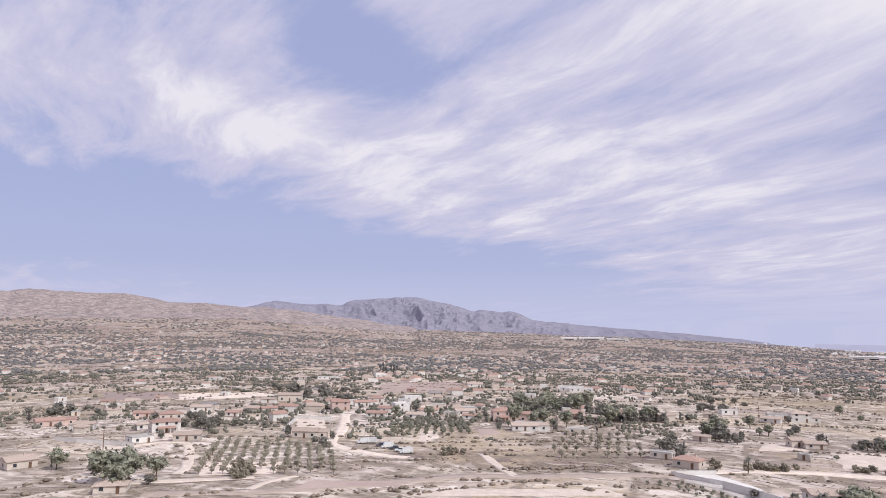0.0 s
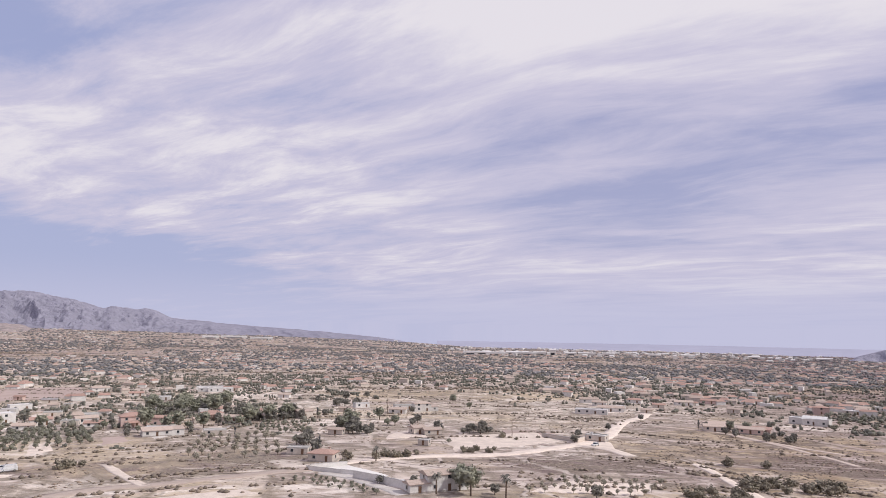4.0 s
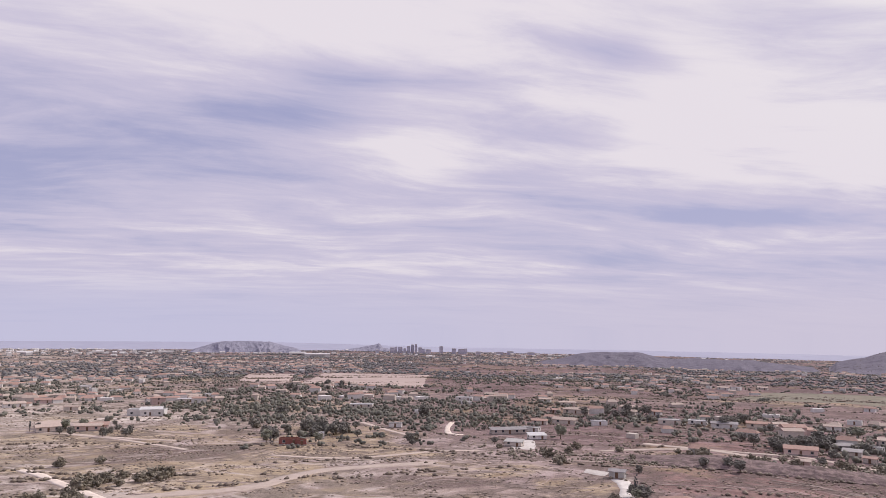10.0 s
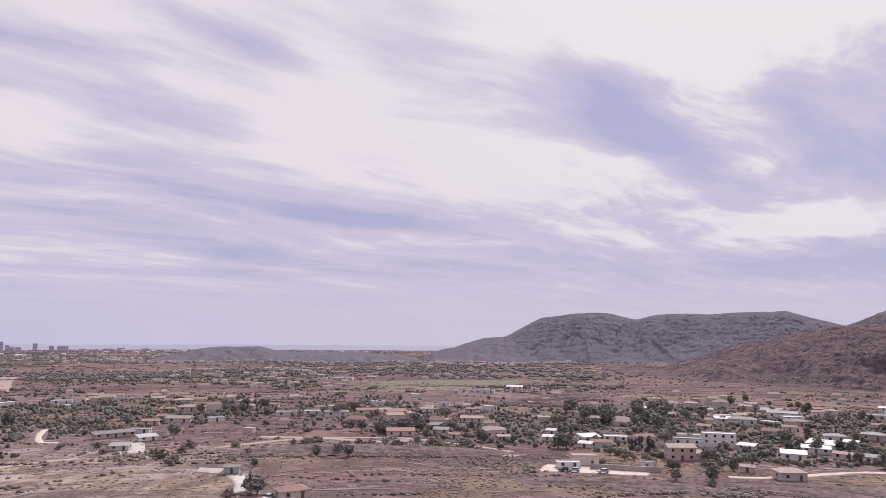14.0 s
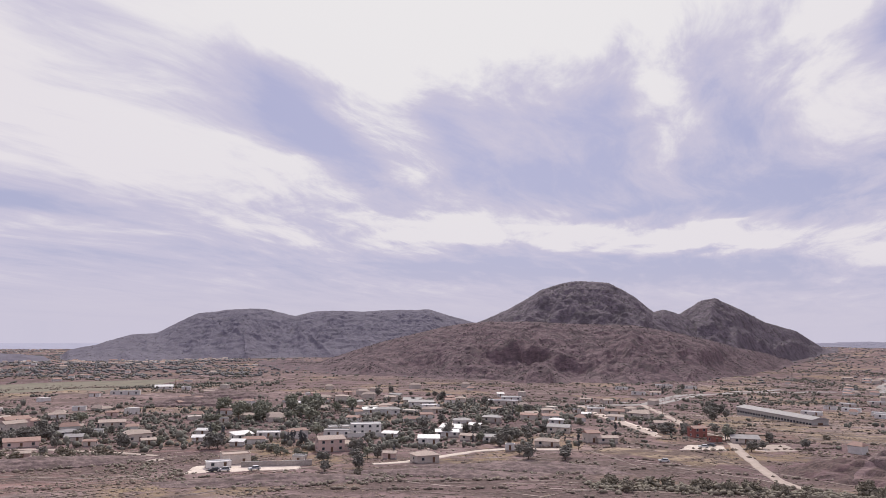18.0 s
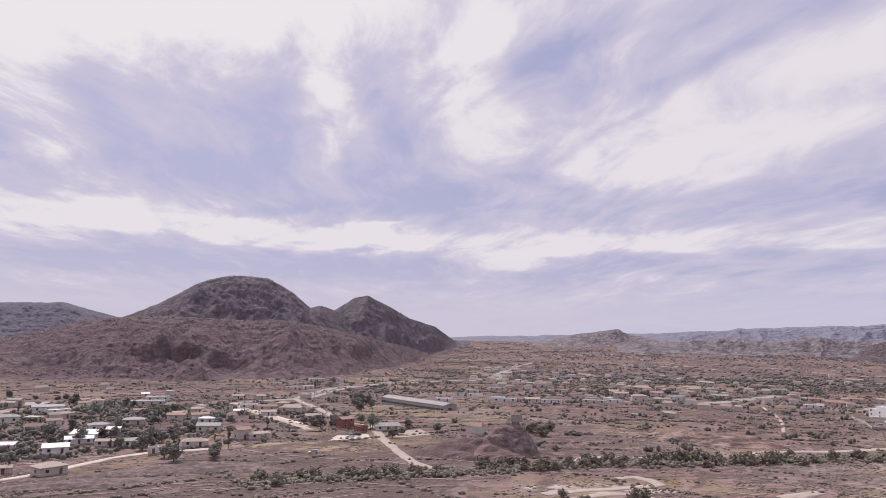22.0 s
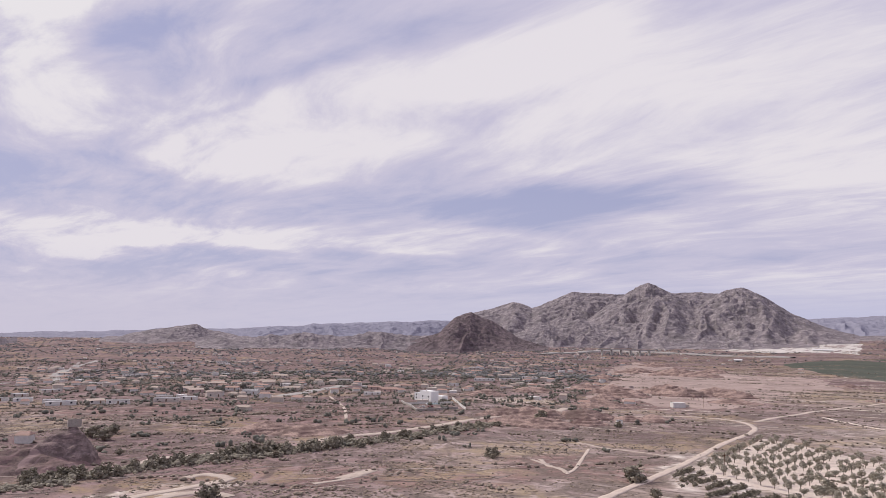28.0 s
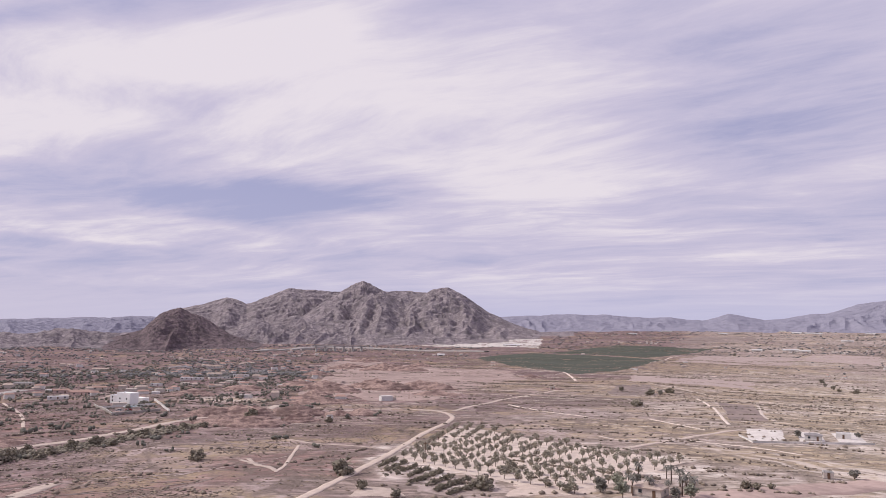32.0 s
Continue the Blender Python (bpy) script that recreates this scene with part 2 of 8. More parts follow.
# ---- materials ----
def surface(name, colour, other=None, scale=1.0, rough=0.85, bump=0.3, metal=0.0, where="Object", vary=0.12, fine=8.0):
    """A plain surface of two tones with grain, stains and a random shade for each piece."""
    m = bpy.data.materials.new(name)
    m.use_nodes = True
    N = Nodes(m.node_tree)
    b = N.n["Principled BSDF"]
    if where == "World":
        p = N.n.new("ShaderNodeNewGeometry").outputs["Position"]
    else:
        p = N.n.new("ShaderNodeTexCoord").outputs["Object"]
    other = other or tuple(c * 0.72 for c in colour)
    big = N.noise(p, scale, 3.0, 0.6)
    small = N.noise(p, scale * fine, 4.0, 0.65)
    tone = N.mix(N.step(N.math("ADD", N.math("MULTIPLY", big, 0.6), N.math("MULTIPLY", small, 0.4)), 0.36, 0.64), colour, other)
    pick = N.n.new("ShaderNodeObjectInfo").outputs["Random"]
    shade = N.math("ADD", N.math("MULTIPLY", pick, 2 * vary), 1 - vary)
    lit = N.n.new("ShaderNodeHueSaturation")
    N.put(lit.inputs["Value"], shade)
    N.put(lit.inputs["Color"], tone)
    N.put(b.inputs["Base Color"], lit.outputs[0])
    b.inputs["Roughness"].default_value, b.inputs["Metallic"].default_value = rough, metal
    if bump:
        k = N.n.new("ShaderNodeBump")
        k.inputs["Strength"].default_value, k.inputs["Distance"].default_value = bump, 0.05
        N.put(k.inputs["Height"], small)
        N.put(b.inputs["Normal"], k.outputs[0])
    return m


def leafy(name, colour, other, vary=0.35, own=True):
    """Foliage: each clump has a shade of its own."""
    m = bpy.data.materials.new(name)
    m.use_nodes = True
    N = Nodes(m.node_tree)
    b = N.n["Principled BSDF"]
    geo = N.n.new("ShaderNodeNewGeometry")
    pick = geo.outputs["Random Per Island"]
    tree = N.n.new("ShaderNodeObjectInfo").outputs["Random"]
    speck = N.noise(geo.outputs["Position"], 0.9, 3.0, 0.7)
    mixed = N.math("ADD", N.math("MULTIPLY", pick, 0.55), N.math("ADD", N.math("MULTIPLY", tree, 0.25), N.math("MULTIPLY", speck, 0.25)), clamp=True)
    N.put(b.inputs["Base Color"], N.mix(mixed, colour, other))
    b.inputs["Roughness"].default_value = 0.75
    b.inputs["Specular IOR Level"].default_value = 0.25
    return m


# kinds of ground: bearing and distance of the middle, half length across the view, half depth
GOLDEN = ((78.0, 272, 26, 26), (87.0, 250, 22, 20), (71.0, 312, 34, 14), (148.0, 330, 40, 16), (104.0, 720, 90, 60), (30.0, 640, 120, 60), (-20.0, 640, 110, 50), (157.0, 470, 60, 40), (229.0, 450, 90, 40), (238.0, 560, 100, 60), (230.0, 900, 260, 200), (238.0, 370, 60, 40), (226.0, 1700, 400, 400), (48.0, 330, 50, 40), (58.0, 285, 60, 50), (66.0, 350, 50, 40), (52.0, 245, 40, 20), (52.0, 400, 60, 40))
RUSTY = ((97.0, 385, 46, 26), (103.0, 280, 60, 30), (94.0, 256, 26, 16), (152.0, 420, 30, 60), (170.0, 535, 110, 60), (166.0, 800, 90, 60), (180.0, 495, 70, 50), (177.0, 420, 50, 26), (190.0, 430, 60, 40), (200.0, 300, 46, 40),
         (186.0, 268, 60, 34), (206.0, 640, 80, 70), (113.0, 345, 50, 20), (112.0, 262, 50, 20))
# dark fields and scrub; bearings 120 to 160 paint in terrace shade
BURNT_AND_SHADED = ((128.0, 246, 70, 20), (147.0, 252, 60, 24), (140.0, 285, 60, 24), (116.0, 245, 50, 14), (104.0, 235, 60, 14), (122.0, 250, 60, 16), (138.0, 268, 60, 20), (150.0, 275, 50, 20), (141.0, 300, 40, 10), (132.0, 236, 80, 10), (158.0, 345, 40, 20), (36.0, 283, 26, 18), (42.0, 290, 20, 20), (74.5, 250, 30, 13), (110.0, 300, 60, 18), (207.5, 400, 46, 40), (221.5, 640, 70, 60), (56.0, 330, 44, 22), (8.0, 290, 50, 24), (214.0, 560, 50, 40))
CHALKY = ((-20.0, 470, 60, 24), (2.0, 500, 60, 16), (-6.0, 560, 90, 20), (-28.0, 400, 30, 30), (10.0, 620, 80, 30), (-15.0, 700, 120, 30), (20.0, 420, 50, 16), (-4.0, 225, 60, 6), (38.0, 520, 50, 16), (52.0, 480, 40, 12), (-12.0, 300, 34, 20), (-22.0, 320, 40, 26), (-2.0, 400, 60, 20), (-24.0, 262, 30, 12), (33.0, 340, 36, 26), (218.0, 320, 60, 60), (167.0, 243, 20, 7), (172.2, 253, 16, 8),
          (14.0, 232, 60, 8), (196.0, 620, 30, 30), (228.0, 300, 24, 20), (-14.0, 440, 90, 40), (89.0, 268, 10, 5))


def soil_material():
    """Dry valley soil: parcels of tan and brown earth with a mauve haze tint, stubble, pale lines and dark low scrub.
    """
    m = bpy.data.materials.new("dry_soil")
    m.use_nodes = True
    N = Nodes(m.node_tree)
    b = N.n["Principled BSDF"]
    geo = N.n.new("ShaderNodeNewGeometry")
    flat = N.vec("MULTIPLY", geo.outputs["Position"], (1, 1, 0))
    warp = N.n.new("ShaderNodeTexNoise")
    N.put(warp.inputs["Vector"], flat)
    warp.inputs["Scale"].default_value, warp.inputs["Detail"].default_value = 0.03, 4.0
    bent = N.vec("ADD", flat, N.vec("MULTIPLY", N.vec("SUBTRACT", warp.outputs[1], (0.5, 0.5, 0.5)), (30, 30, 0)))
    turned = N.n.new("ShaderNodeMapping")
    turned.inputs["Rotation"].default_value, turned.inputs["Scale"].default_value = (0, 0, radians(28)), (1.0, 0.5, 1.0)
    N.put(turned.inputs["Vector"], bent)
    lot = N.n.new("ShaderNodeSeparateColor")
    N.put(lot.inputs[0], N.cells(turned.outputs[0], 0.020, out="Color"))
    seam = N.cells(turned.outputs[0], 0.020, "DISTANCE_TO_EDGE")
    strip = N.cells(N.vec("MULTIPLY", turned.outputs[0], (1.0, 0.45, 1.0)), 0.055, "DISTANCE_TO_EDGE")
    broad = N.noise(flat, 0.0035, 4.0, 0.55)
    mid = N.noise(bent, 0.030, 5.0, 0.62)
    tuft = N.noise(flat, 0.095, 4.0, 0.58)
    grit = N.noise(flat, 0.55, 5.0, 0.72)
    # the soil turns from pale tan on the coastal side to red-brown below the hills and beyond 600 m; its mauve cast is
    # haze put into the colour
    side = N.vec("DOT_PRODUCT", flat, (0.64, -0.77, 0))
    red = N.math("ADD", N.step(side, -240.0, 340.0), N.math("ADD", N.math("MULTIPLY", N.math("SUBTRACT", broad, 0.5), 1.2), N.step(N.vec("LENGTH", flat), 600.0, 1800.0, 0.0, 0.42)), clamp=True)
    def kind_of_ground(name):
        k = N.n.new("ShaderNodeAttribute")
        k.attribute_name = name
        return k.outputs["Fac"]

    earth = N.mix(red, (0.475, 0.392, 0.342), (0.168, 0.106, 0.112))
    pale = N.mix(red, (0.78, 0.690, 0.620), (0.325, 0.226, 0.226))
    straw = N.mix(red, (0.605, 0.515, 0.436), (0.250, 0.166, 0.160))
    tone = N.mix(N.step(lot.outputs[0], 0.30, 0.70), earth, straw)
    tone = N.mix(N.math("MULTIPLY", N.step(lot.outputs[1], 0.66, 0.88), N.step(mid, 0.38, 0.58)), tone, pale)
    tone = N.mix(N.math("MULTIPLY", N.step(tuft, 0.53, 0.63), 0.50), tone, pale)
    golden = kind_of_ground("golden")
    tone = N.mix(N.math("MULTIPLY", golden, 0.85), tone, N.mix(N.step(tuft, 0.40, 0.60), (0.335, 0.250, 0.155), (0.47, 0.370, 0.255)))
    rusty = kind_of_ground("rusty")
    tone = N.mix(N.math("MULTIPLY", rusty, 0.80), tone, N.mix(N.step(tuft, 0.40, 0.62), (0.185, 0.104, 0.098), (0.315, 0.198, 0.176)))
    # dark earth colour, also used as painted terrace shade towards the sun
    burnt = kind_of_ground("burnt")
    tone = N.mix(N.math("MULTIPLY", burnt, 0.88), tone, N.mix(N.step(grit, 0.42, 0.60), (0.118, 0.080, 0.078), (0.215, 0.155, 0.146)))
    chalky = kind_of_ground("chalky")
    tone = N.mix(N.math("MULTIPLY", chalky, 0.85), tone, N.mix(N.step(tuft, 0.40, 0.60), (0.60, 0.50, 0.43), (0.82, 0.74, 0.67)))
    scrub = N.mix(N.step(grit, 0.4, 0.6), N.mix(red, (0.20, 0.168, 0.132), (0.105, 0.078, 0.074)), N.mix(red, (0.32, 0.265, 0.215), (0.175, 0.125, 0.115)))
    clean = N.math("SUBTRACT", 1.0, N.math("MULTIPLY", chalky, 0.7))
    growth = N.math("MULTIPLY", N.math("MULTIPLY", N.step(mid, 0.34, 0.56), N.step(tuft, 0.53, 0.43)), clean)
    tone = N.mix(N.math("MULTIPLY", growth, 0.80), tone, scrub)
    tone = N.mix(N.math("MULTIPLY", N.math("MULTIPLY", N.step(grit, 0.50, 0.64), 0.34), clean), tone, scrub)
    tone = N.mix(N.math("MULTIPLY", N.step(grit, 0.44, 0.34), 0.18), tone, pale)
    clump = N.n.new("ShaderNodeTexVoronoi")
    N.put(clump.inputs["Vector"], bent)
    clump.inputs["Scale"].default_value = 0.42
    some = N.n.new("ShaderNodeSeparateColor")
    N.put(some.inputs[0], clump.outputs["Color"])
    tufts = N.math("MULTIPLY", N.step(clump.outputs["Distance"], 0.52, 0.30), N.step(N.math("ADD", some.outputs[0], N.math("MULTIPLY", mid, 1.2)), 0.78, 1.05))
    tone = N.mix(N.math("MULTIPLY", N.math("MULTIPLY", tufts, 0.5), clean), tone, scrub)
    brush = N.cells(bent, 0.17)
    tone = N.mix(N.math("MULTIPLY", N.math("MULTIPLY", N.step(brush, 0.50, 0.28), N.step(mid, 0.42, 0.58)), 0.45), tone, scrub)
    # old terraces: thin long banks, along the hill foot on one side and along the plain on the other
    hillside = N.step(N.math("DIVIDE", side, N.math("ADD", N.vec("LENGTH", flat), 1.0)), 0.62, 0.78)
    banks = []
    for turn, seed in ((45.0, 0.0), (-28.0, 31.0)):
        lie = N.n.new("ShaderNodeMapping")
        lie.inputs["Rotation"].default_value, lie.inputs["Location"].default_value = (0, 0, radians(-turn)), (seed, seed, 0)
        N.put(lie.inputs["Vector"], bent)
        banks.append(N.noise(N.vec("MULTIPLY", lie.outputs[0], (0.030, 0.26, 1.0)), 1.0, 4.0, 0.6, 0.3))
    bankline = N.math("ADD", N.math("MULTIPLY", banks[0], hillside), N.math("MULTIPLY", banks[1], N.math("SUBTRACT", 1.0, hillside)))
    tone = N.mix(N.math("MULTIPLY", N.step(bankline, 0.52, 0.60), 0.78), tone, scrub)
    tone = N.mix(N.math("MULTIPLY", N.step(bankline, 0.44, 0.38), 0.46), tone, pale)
    # patches of dry golden grass
    meadow = N.math("MULTIPLY", N.step(N.noise(N.vec("ADD", flat, (310, 90, 0)), 0.0105, 3.0, 0.55), 0.53, 0.61), N.step(grit, 0.66, 0.42))
    tone = N.mix(N.math("MULTIPLY", meadow, N.math("MULTIPLY", N.step(tuft, 0.66, 0.46), 0.80)), tone, N.mix(red, (0.56, 0.45, 0.325), (0.34, 0.25, 0.150)))
    hedge = N.math("MULTIPLY", N.step(seam, 0.05, 0.012), N.step(tuft, 0.38, 0.52))
    tone = N.mix(N.math("MULTIPLY", hedge, 0.8), tone, scrub)
    bank = N.math("MULTIPLY", N.step(strip, 0.07, 0.015), N.step(mid, 0.40, 0.55))
    tone = N.mix(N.math("MULTIPLY", bank, 0.6), tone, N.mix(N.step(lot.outputs[2], 0.4, 0.6), scrub, pale))
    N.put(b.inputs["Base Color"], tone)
    b.inputs["Roughness"].default_value = 0.95
    b.inputs["Specular IOR Level"].default_value = 0.1
    k = N.n.new("ShaderNodeBump")
    k.inputs["Strength"].default_value, k.inputs["Distance"].default_value = 0.9, 1.2
    N.put(k.inputs["Height"], N.math("ADD", tuft, N.math("MULTIPLY", grit, 0.5)))
    N.put(b.inputs["Normal"], k.outputs[0])
    return m


def rock_material(name, bare, dark, scrub, cover=0.5, scale=0.02):
    """Hill rock with broken ledges, gullies and a cover of low scrub."""
    m = bpy.data.materials.new(name)
    m.use_nodes = True
    N = Nodes(m.node_tree)
    b = N.n["Principled BSDF"]
    p = N.n.new("ShaderNodeNewGeometry").outputs["Position"]
    ledge = N.noise(N.vec("MULTIPLY", p, (0.8, 0.8, 1.7)), scale * 2.2, 7.0, 0.68, 0.4)
    patch = N.noise(p, scale * 0.8, 6.0, 0.66)
    fine = N.noise(p, scale * 9, 5.0, 0.7)
    dots = N.cells(p, scale * 9)
    tone = N.mix(N.step(ledge, 0.36, 0.62), dark, bare)
    tone = N.mix(N.math("MULTIPLY", N.step(patch, 0.62 - 0.3 * cover, 0.78 - 0.3 * cover), 0.7), tone, scrub)
    tone = N.mix(N.math("MULTIPLY", N.step(fine, 0.50, 0.62), 0.30 + 0.4 * cover), tone, scrub)
    tone = N.mix(N.math("MULTIPLY", N.step(dots, 0.40, 0.20), 0.5 * cover + 0.2), tone, scrub)
    N.put(b.inputs["Base Color"], tone)
    b.inputs["Roughness"].default_value = 0.95
    b.inputs["Specular IOR Level"].default_value = 0.1
    k = N.n.new("ShaderNodeBump")
    k.inputs["Strength"].default_value, k.inputs["Distance"].default_value = 0.9, 0.10 / scale
    N.put(k.inputs["Height"], N.math("ADD", ledge, N.math("MULTIPLY", fine, 0.35)))
    N.put(b.inputs["Normal"], k.outputs[0])
    return m


SOIL = soil_material()
# hill and dome rock have extra blue mixed in as slight haze
ROCK_HILL = rock_material("hill_rock", (0.232, 0.164, 0.172), (0.120, 0.085, 0.096), (0.105, 0.082, 0.085), 0.5, 0.050)
ROCK_DOME = rock_material("dome_rock", (0.212, 0.176, 0.200), (0.125, 0.104, 0.122), (0.102, 0.088, 0.096), 0.5, 0.040)
# lilac and low contrast here are haze put into the ridge colours
ROCK_RIDGE_HAZED = rock_material("hazed_ridge_rock", (0.200, 0.182, 0.222), (0.160, 0.145, 0.180), (0.145, 0.134, 0.160), 0.35, 0.022)
ROCK_CRAG = rock_material("crag_rock", (0.345, 0.296, 0.304), (0.172, 0.147, 0.162), (0.140, 0.122, 0.126), 0.50, 0.022)
ROCK_KNOB = rock_material("knob_rock", (0.215, 0.164, 0.172), (0.105, 0.080, 0.088), (0.095, 0.076, 0.080), 0.5, 0.030)
# aerial haze of the far mountains, mixed into the rock's base colours
ROCK_HAZED = rock_material("hazed_far_rock", (0.295, 0.285, 0.350), (0.240, 0.232, 0.290), (0.232, 0.225, 0.280), 0.35, 0.012)
ROCK_TAN = rock_material("tan_hill", (0.46, 0.385, 0.365), (0.25, 0.21, 0.21), (0.21, 0.185, 0.18), 0.45, 0.022)
DIRT = surface("pale_dirt", (0.74, 0.635, 0.55), (0.58, 0.485, 0.42), 0.25, 0.95, 0.3, where="World")
TRACK = surface("dirt_track", (0.52, 0.425, 0.365), (0.42, 0.335, 0.285), 0.3, 0.95, 0.3, where="World")
ASPHALT = surface("worn_asphalt", (0.36, 0.33, 0.31), (0.28, 0.255, 0.245), 0.3, 0.9, 0.2, where="World")
CROP = surface("green_crop", (0.040, 0.049, 0.030), (0.062, 0.065, 0.045), 0.05, 0.95, 0.6, where="World", fine=14)
ORCHARD = surface("raked_orchard_soil", (0.63, 0.53, 0.46), (0.49, 0.405, 0.35), 0.2, 0.95, 0.4, where="World", fine=10)
TILLED = surface("tilled_field", (0.46, 0.355, 0.315), (0.38, 0.29, 0.255), 0.03, 0.95, 0.5, where="World", fine=14)
DARK_FIELD = surface("dark_scrub_field", (0.18, 0.138, 0.125), (0.30, 0.228, 0.20), 0.05, 0.95, 0.6, where="World", fine=14)
QUARRY = surface("quarry_earth", (0.44, 0.325, 0.285), (0.27, 0.195, 0.172), 0.035, 0.95, 0.6, where="World", fine=7)
WHITE_YARD = surface("white_concrete_yard", (0.78, 0.75, 0.72), (0.68, 0.645, 0.61), 0.2, 0.9, 0.1, where="World")
TERRACE = surface("bare_terrace", (0.40, 0.315, 0.285), (0.30, 0.228, 0.205), 0.25, 0.95, 0.3, where="World")
GRAVEL = surface("white_gravel", (0.62, 0.575, 0.54), (0.48, 0.43, 0.395), 0.25, 0.95, 0.2, where="World")
WHITE = surface("white_plaster", (0.71, 0.68, 0.655), (0.58, 0.555, 0.53), 0.6, 0.8, 0.1)
VILLA_WHITE = surface("bright_white_plaster", (0.86, 0.85, 0.84), (0.80, 0.79, 0.78), 0.6, 0.75, 0.05)
CREAM = surface("cream_plaster", (0.60, 0.53, 0.475), (0.49, 0.43, 0.38), 0.6, 0.85, 0.1)
PINK = surface("pink_plaster", (0.60, 0.45, 0.41), (0.52, 0.39, 0.35), 0.6, 0.85, 0.1)
BRICK_RED = surface("red_render", (0.30, 0.115, 0.095), (0.24, 0.09, 0.08), 0.6, 0.85, 0.1)
STONE = surface("grey_stone_wall", (0.40, 0.36, 0.33), (0.28, 0.25, 0.23), 1.2, 0.9, 0.4)
CONCRETE = surface("concrete", (0.50, 0.48, 0.46), (0.40, 0.38, 0.365), 0.5, 0.9, 0.15)
TERRACOTTA = surface("terracotta_tiles", (0.42, 0.275, 0.225), (0.31, 0.20, 0.165), 1.6, 0.85, 0.5)
BUFF_TILES = surface("weathered_buff_tiles", (0.50, 0.40, 0.34), (0.38, 0.30, 0.255), 1.6, 0.85, 0.5)
SHEETING = surface("grey_roof_sheeting", (0.30, 0.275, 0.275), (0.22, 0.20, 0.20), 0.4, 0.7, 0.15)
WHITE_SHEET = surface("white_roof_sheeting", (0.66, 0.64, 0.63), (0.54, 0.52, 0.51), 0.4, 0.6, 0.1)
RUST = surface("rusty_sheet", (0.22, 0.09, 0.065), (0.16, 0.06, 0.05), 0.6, 0.8, 0.2)
GLASS = surface("dark_window_glass", (0.03, 0.035, 0.045), (0.05, 0.055, 0.065), 0.5, 0.12, 0.0)
FRAME = surface("window_frame_paint", (0.55, 0.52, 0.50), None, 2.0, 0.6, 0.0)
TIMBER = surface("brown_door_wood", (0.16, 0.09, 0.055), None, 2.0, 0.7, 0.1)
BARK = surface("grey_brown_bark", (0.16, 0.115, 0.085), (0.10, 0.07, 0.055), 2.0, 0.95, 0.5)
METAL = surface("galvanised_steel", (0.42, 0.42, 0.43), None, 1.0, 0.5, 0.0, metal=0.6)
POOL = surface("pool_water", (0.10, 0.32, 0.38), (0.08, 0.27, 0.33), 0.3, 0.08, 0.05)
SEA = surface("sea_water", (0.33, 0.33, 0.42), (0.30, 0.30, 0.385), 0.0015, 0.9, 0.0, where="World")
CAR_WHITE = surface("white_car_paint", (0.75, 0.75, 0.75), None, 1.0, 0.25, 0.0)
CAR_DARK = surface("dark_car_paint", (0.06, 0.065, 0.08), None, 1.0, 0.25, 0.0)
CAR_RED = surface("red_car_paint", (0.30, 0.03, 0.03), None, 1.0, 0.25, 0.0)
RUBBER = surface("tyre_rubber", (0.03, 0.03, 0.03), None, 2.0, 0.9, 0.0)
LEAF = leafy("tree_leaves", (0.119, 0.113, 0.100), (0.268, 0.251, 0.216))
LEAF_PINE = leafy("pine_needles", (0.157, 0.164, 0.129), (0.337, 0.332, 0.251))
LEAF_DARK = leafy("dark_evergreen", (0.083, 0.084, 0.088), (0.147, 0.147, 0.147))
LEAF_ALMOND = leafy("almond_leaves", (0.255, 0.234, 0.186), (0.430, 0.392, 0.320))
LEAF_OLIVE = leafy("olive_leaves", (0.152, 0.154, 0.118), (0.320, 0.307, 0.240))
LEAF_GROVE = leafy("garden_tree_leaves", (0.094, 0.093, 0.080), (0.195, 0.186, 0.150))
# foliage of the far plain, lightened and greyed to paint in distance haze
LEAF_HAZED = leafy("haze_paled_leaves", (0.120, 0.118, 0.122), (0.210, 0.203, 0.198))
SCRUB = leafy("scrub", (0.138, 0.116, 0.093), (0.326, 0.261, 0.206))
LEAF_SHRUB = leafy("river_shrub_leaves", (0.170, 0.150, 0.115), (0.320, 0.282, 0.218))
VINE = surface("dull_vines", (0.150, 0.138, 0.095), (0.215, 0.180, 0.135), 0.06, 0.95, 0.6, where="World", fine=14)
SCRUB_HILL = leafy("hill_bushes", (0.095, 0.078, 0.078), (0.170, 0.138, 0.134))
SCRUB_DRY = leafy("dry_scrub", (0.216, 0.165, 0.124), (0.446, 0.344, 0.263))


# ---- building blocks ----
def mesh_of(name, verts, faces, material, smooth=False):
    me = bpy.data.meshes.new(name)
    me.from_pydata([tuple(map(float, v)) for v in verts] if not isinstance(verts, np.ndarray) else verts.tolist(), [], faces if isinstance(faces, list) else faces.tolist())
    me.materials.append(material)
    if smooth:
        me.polygons.foreach_set("use_smooth", [True] * len(me.polygons))
    me.update()
    return me


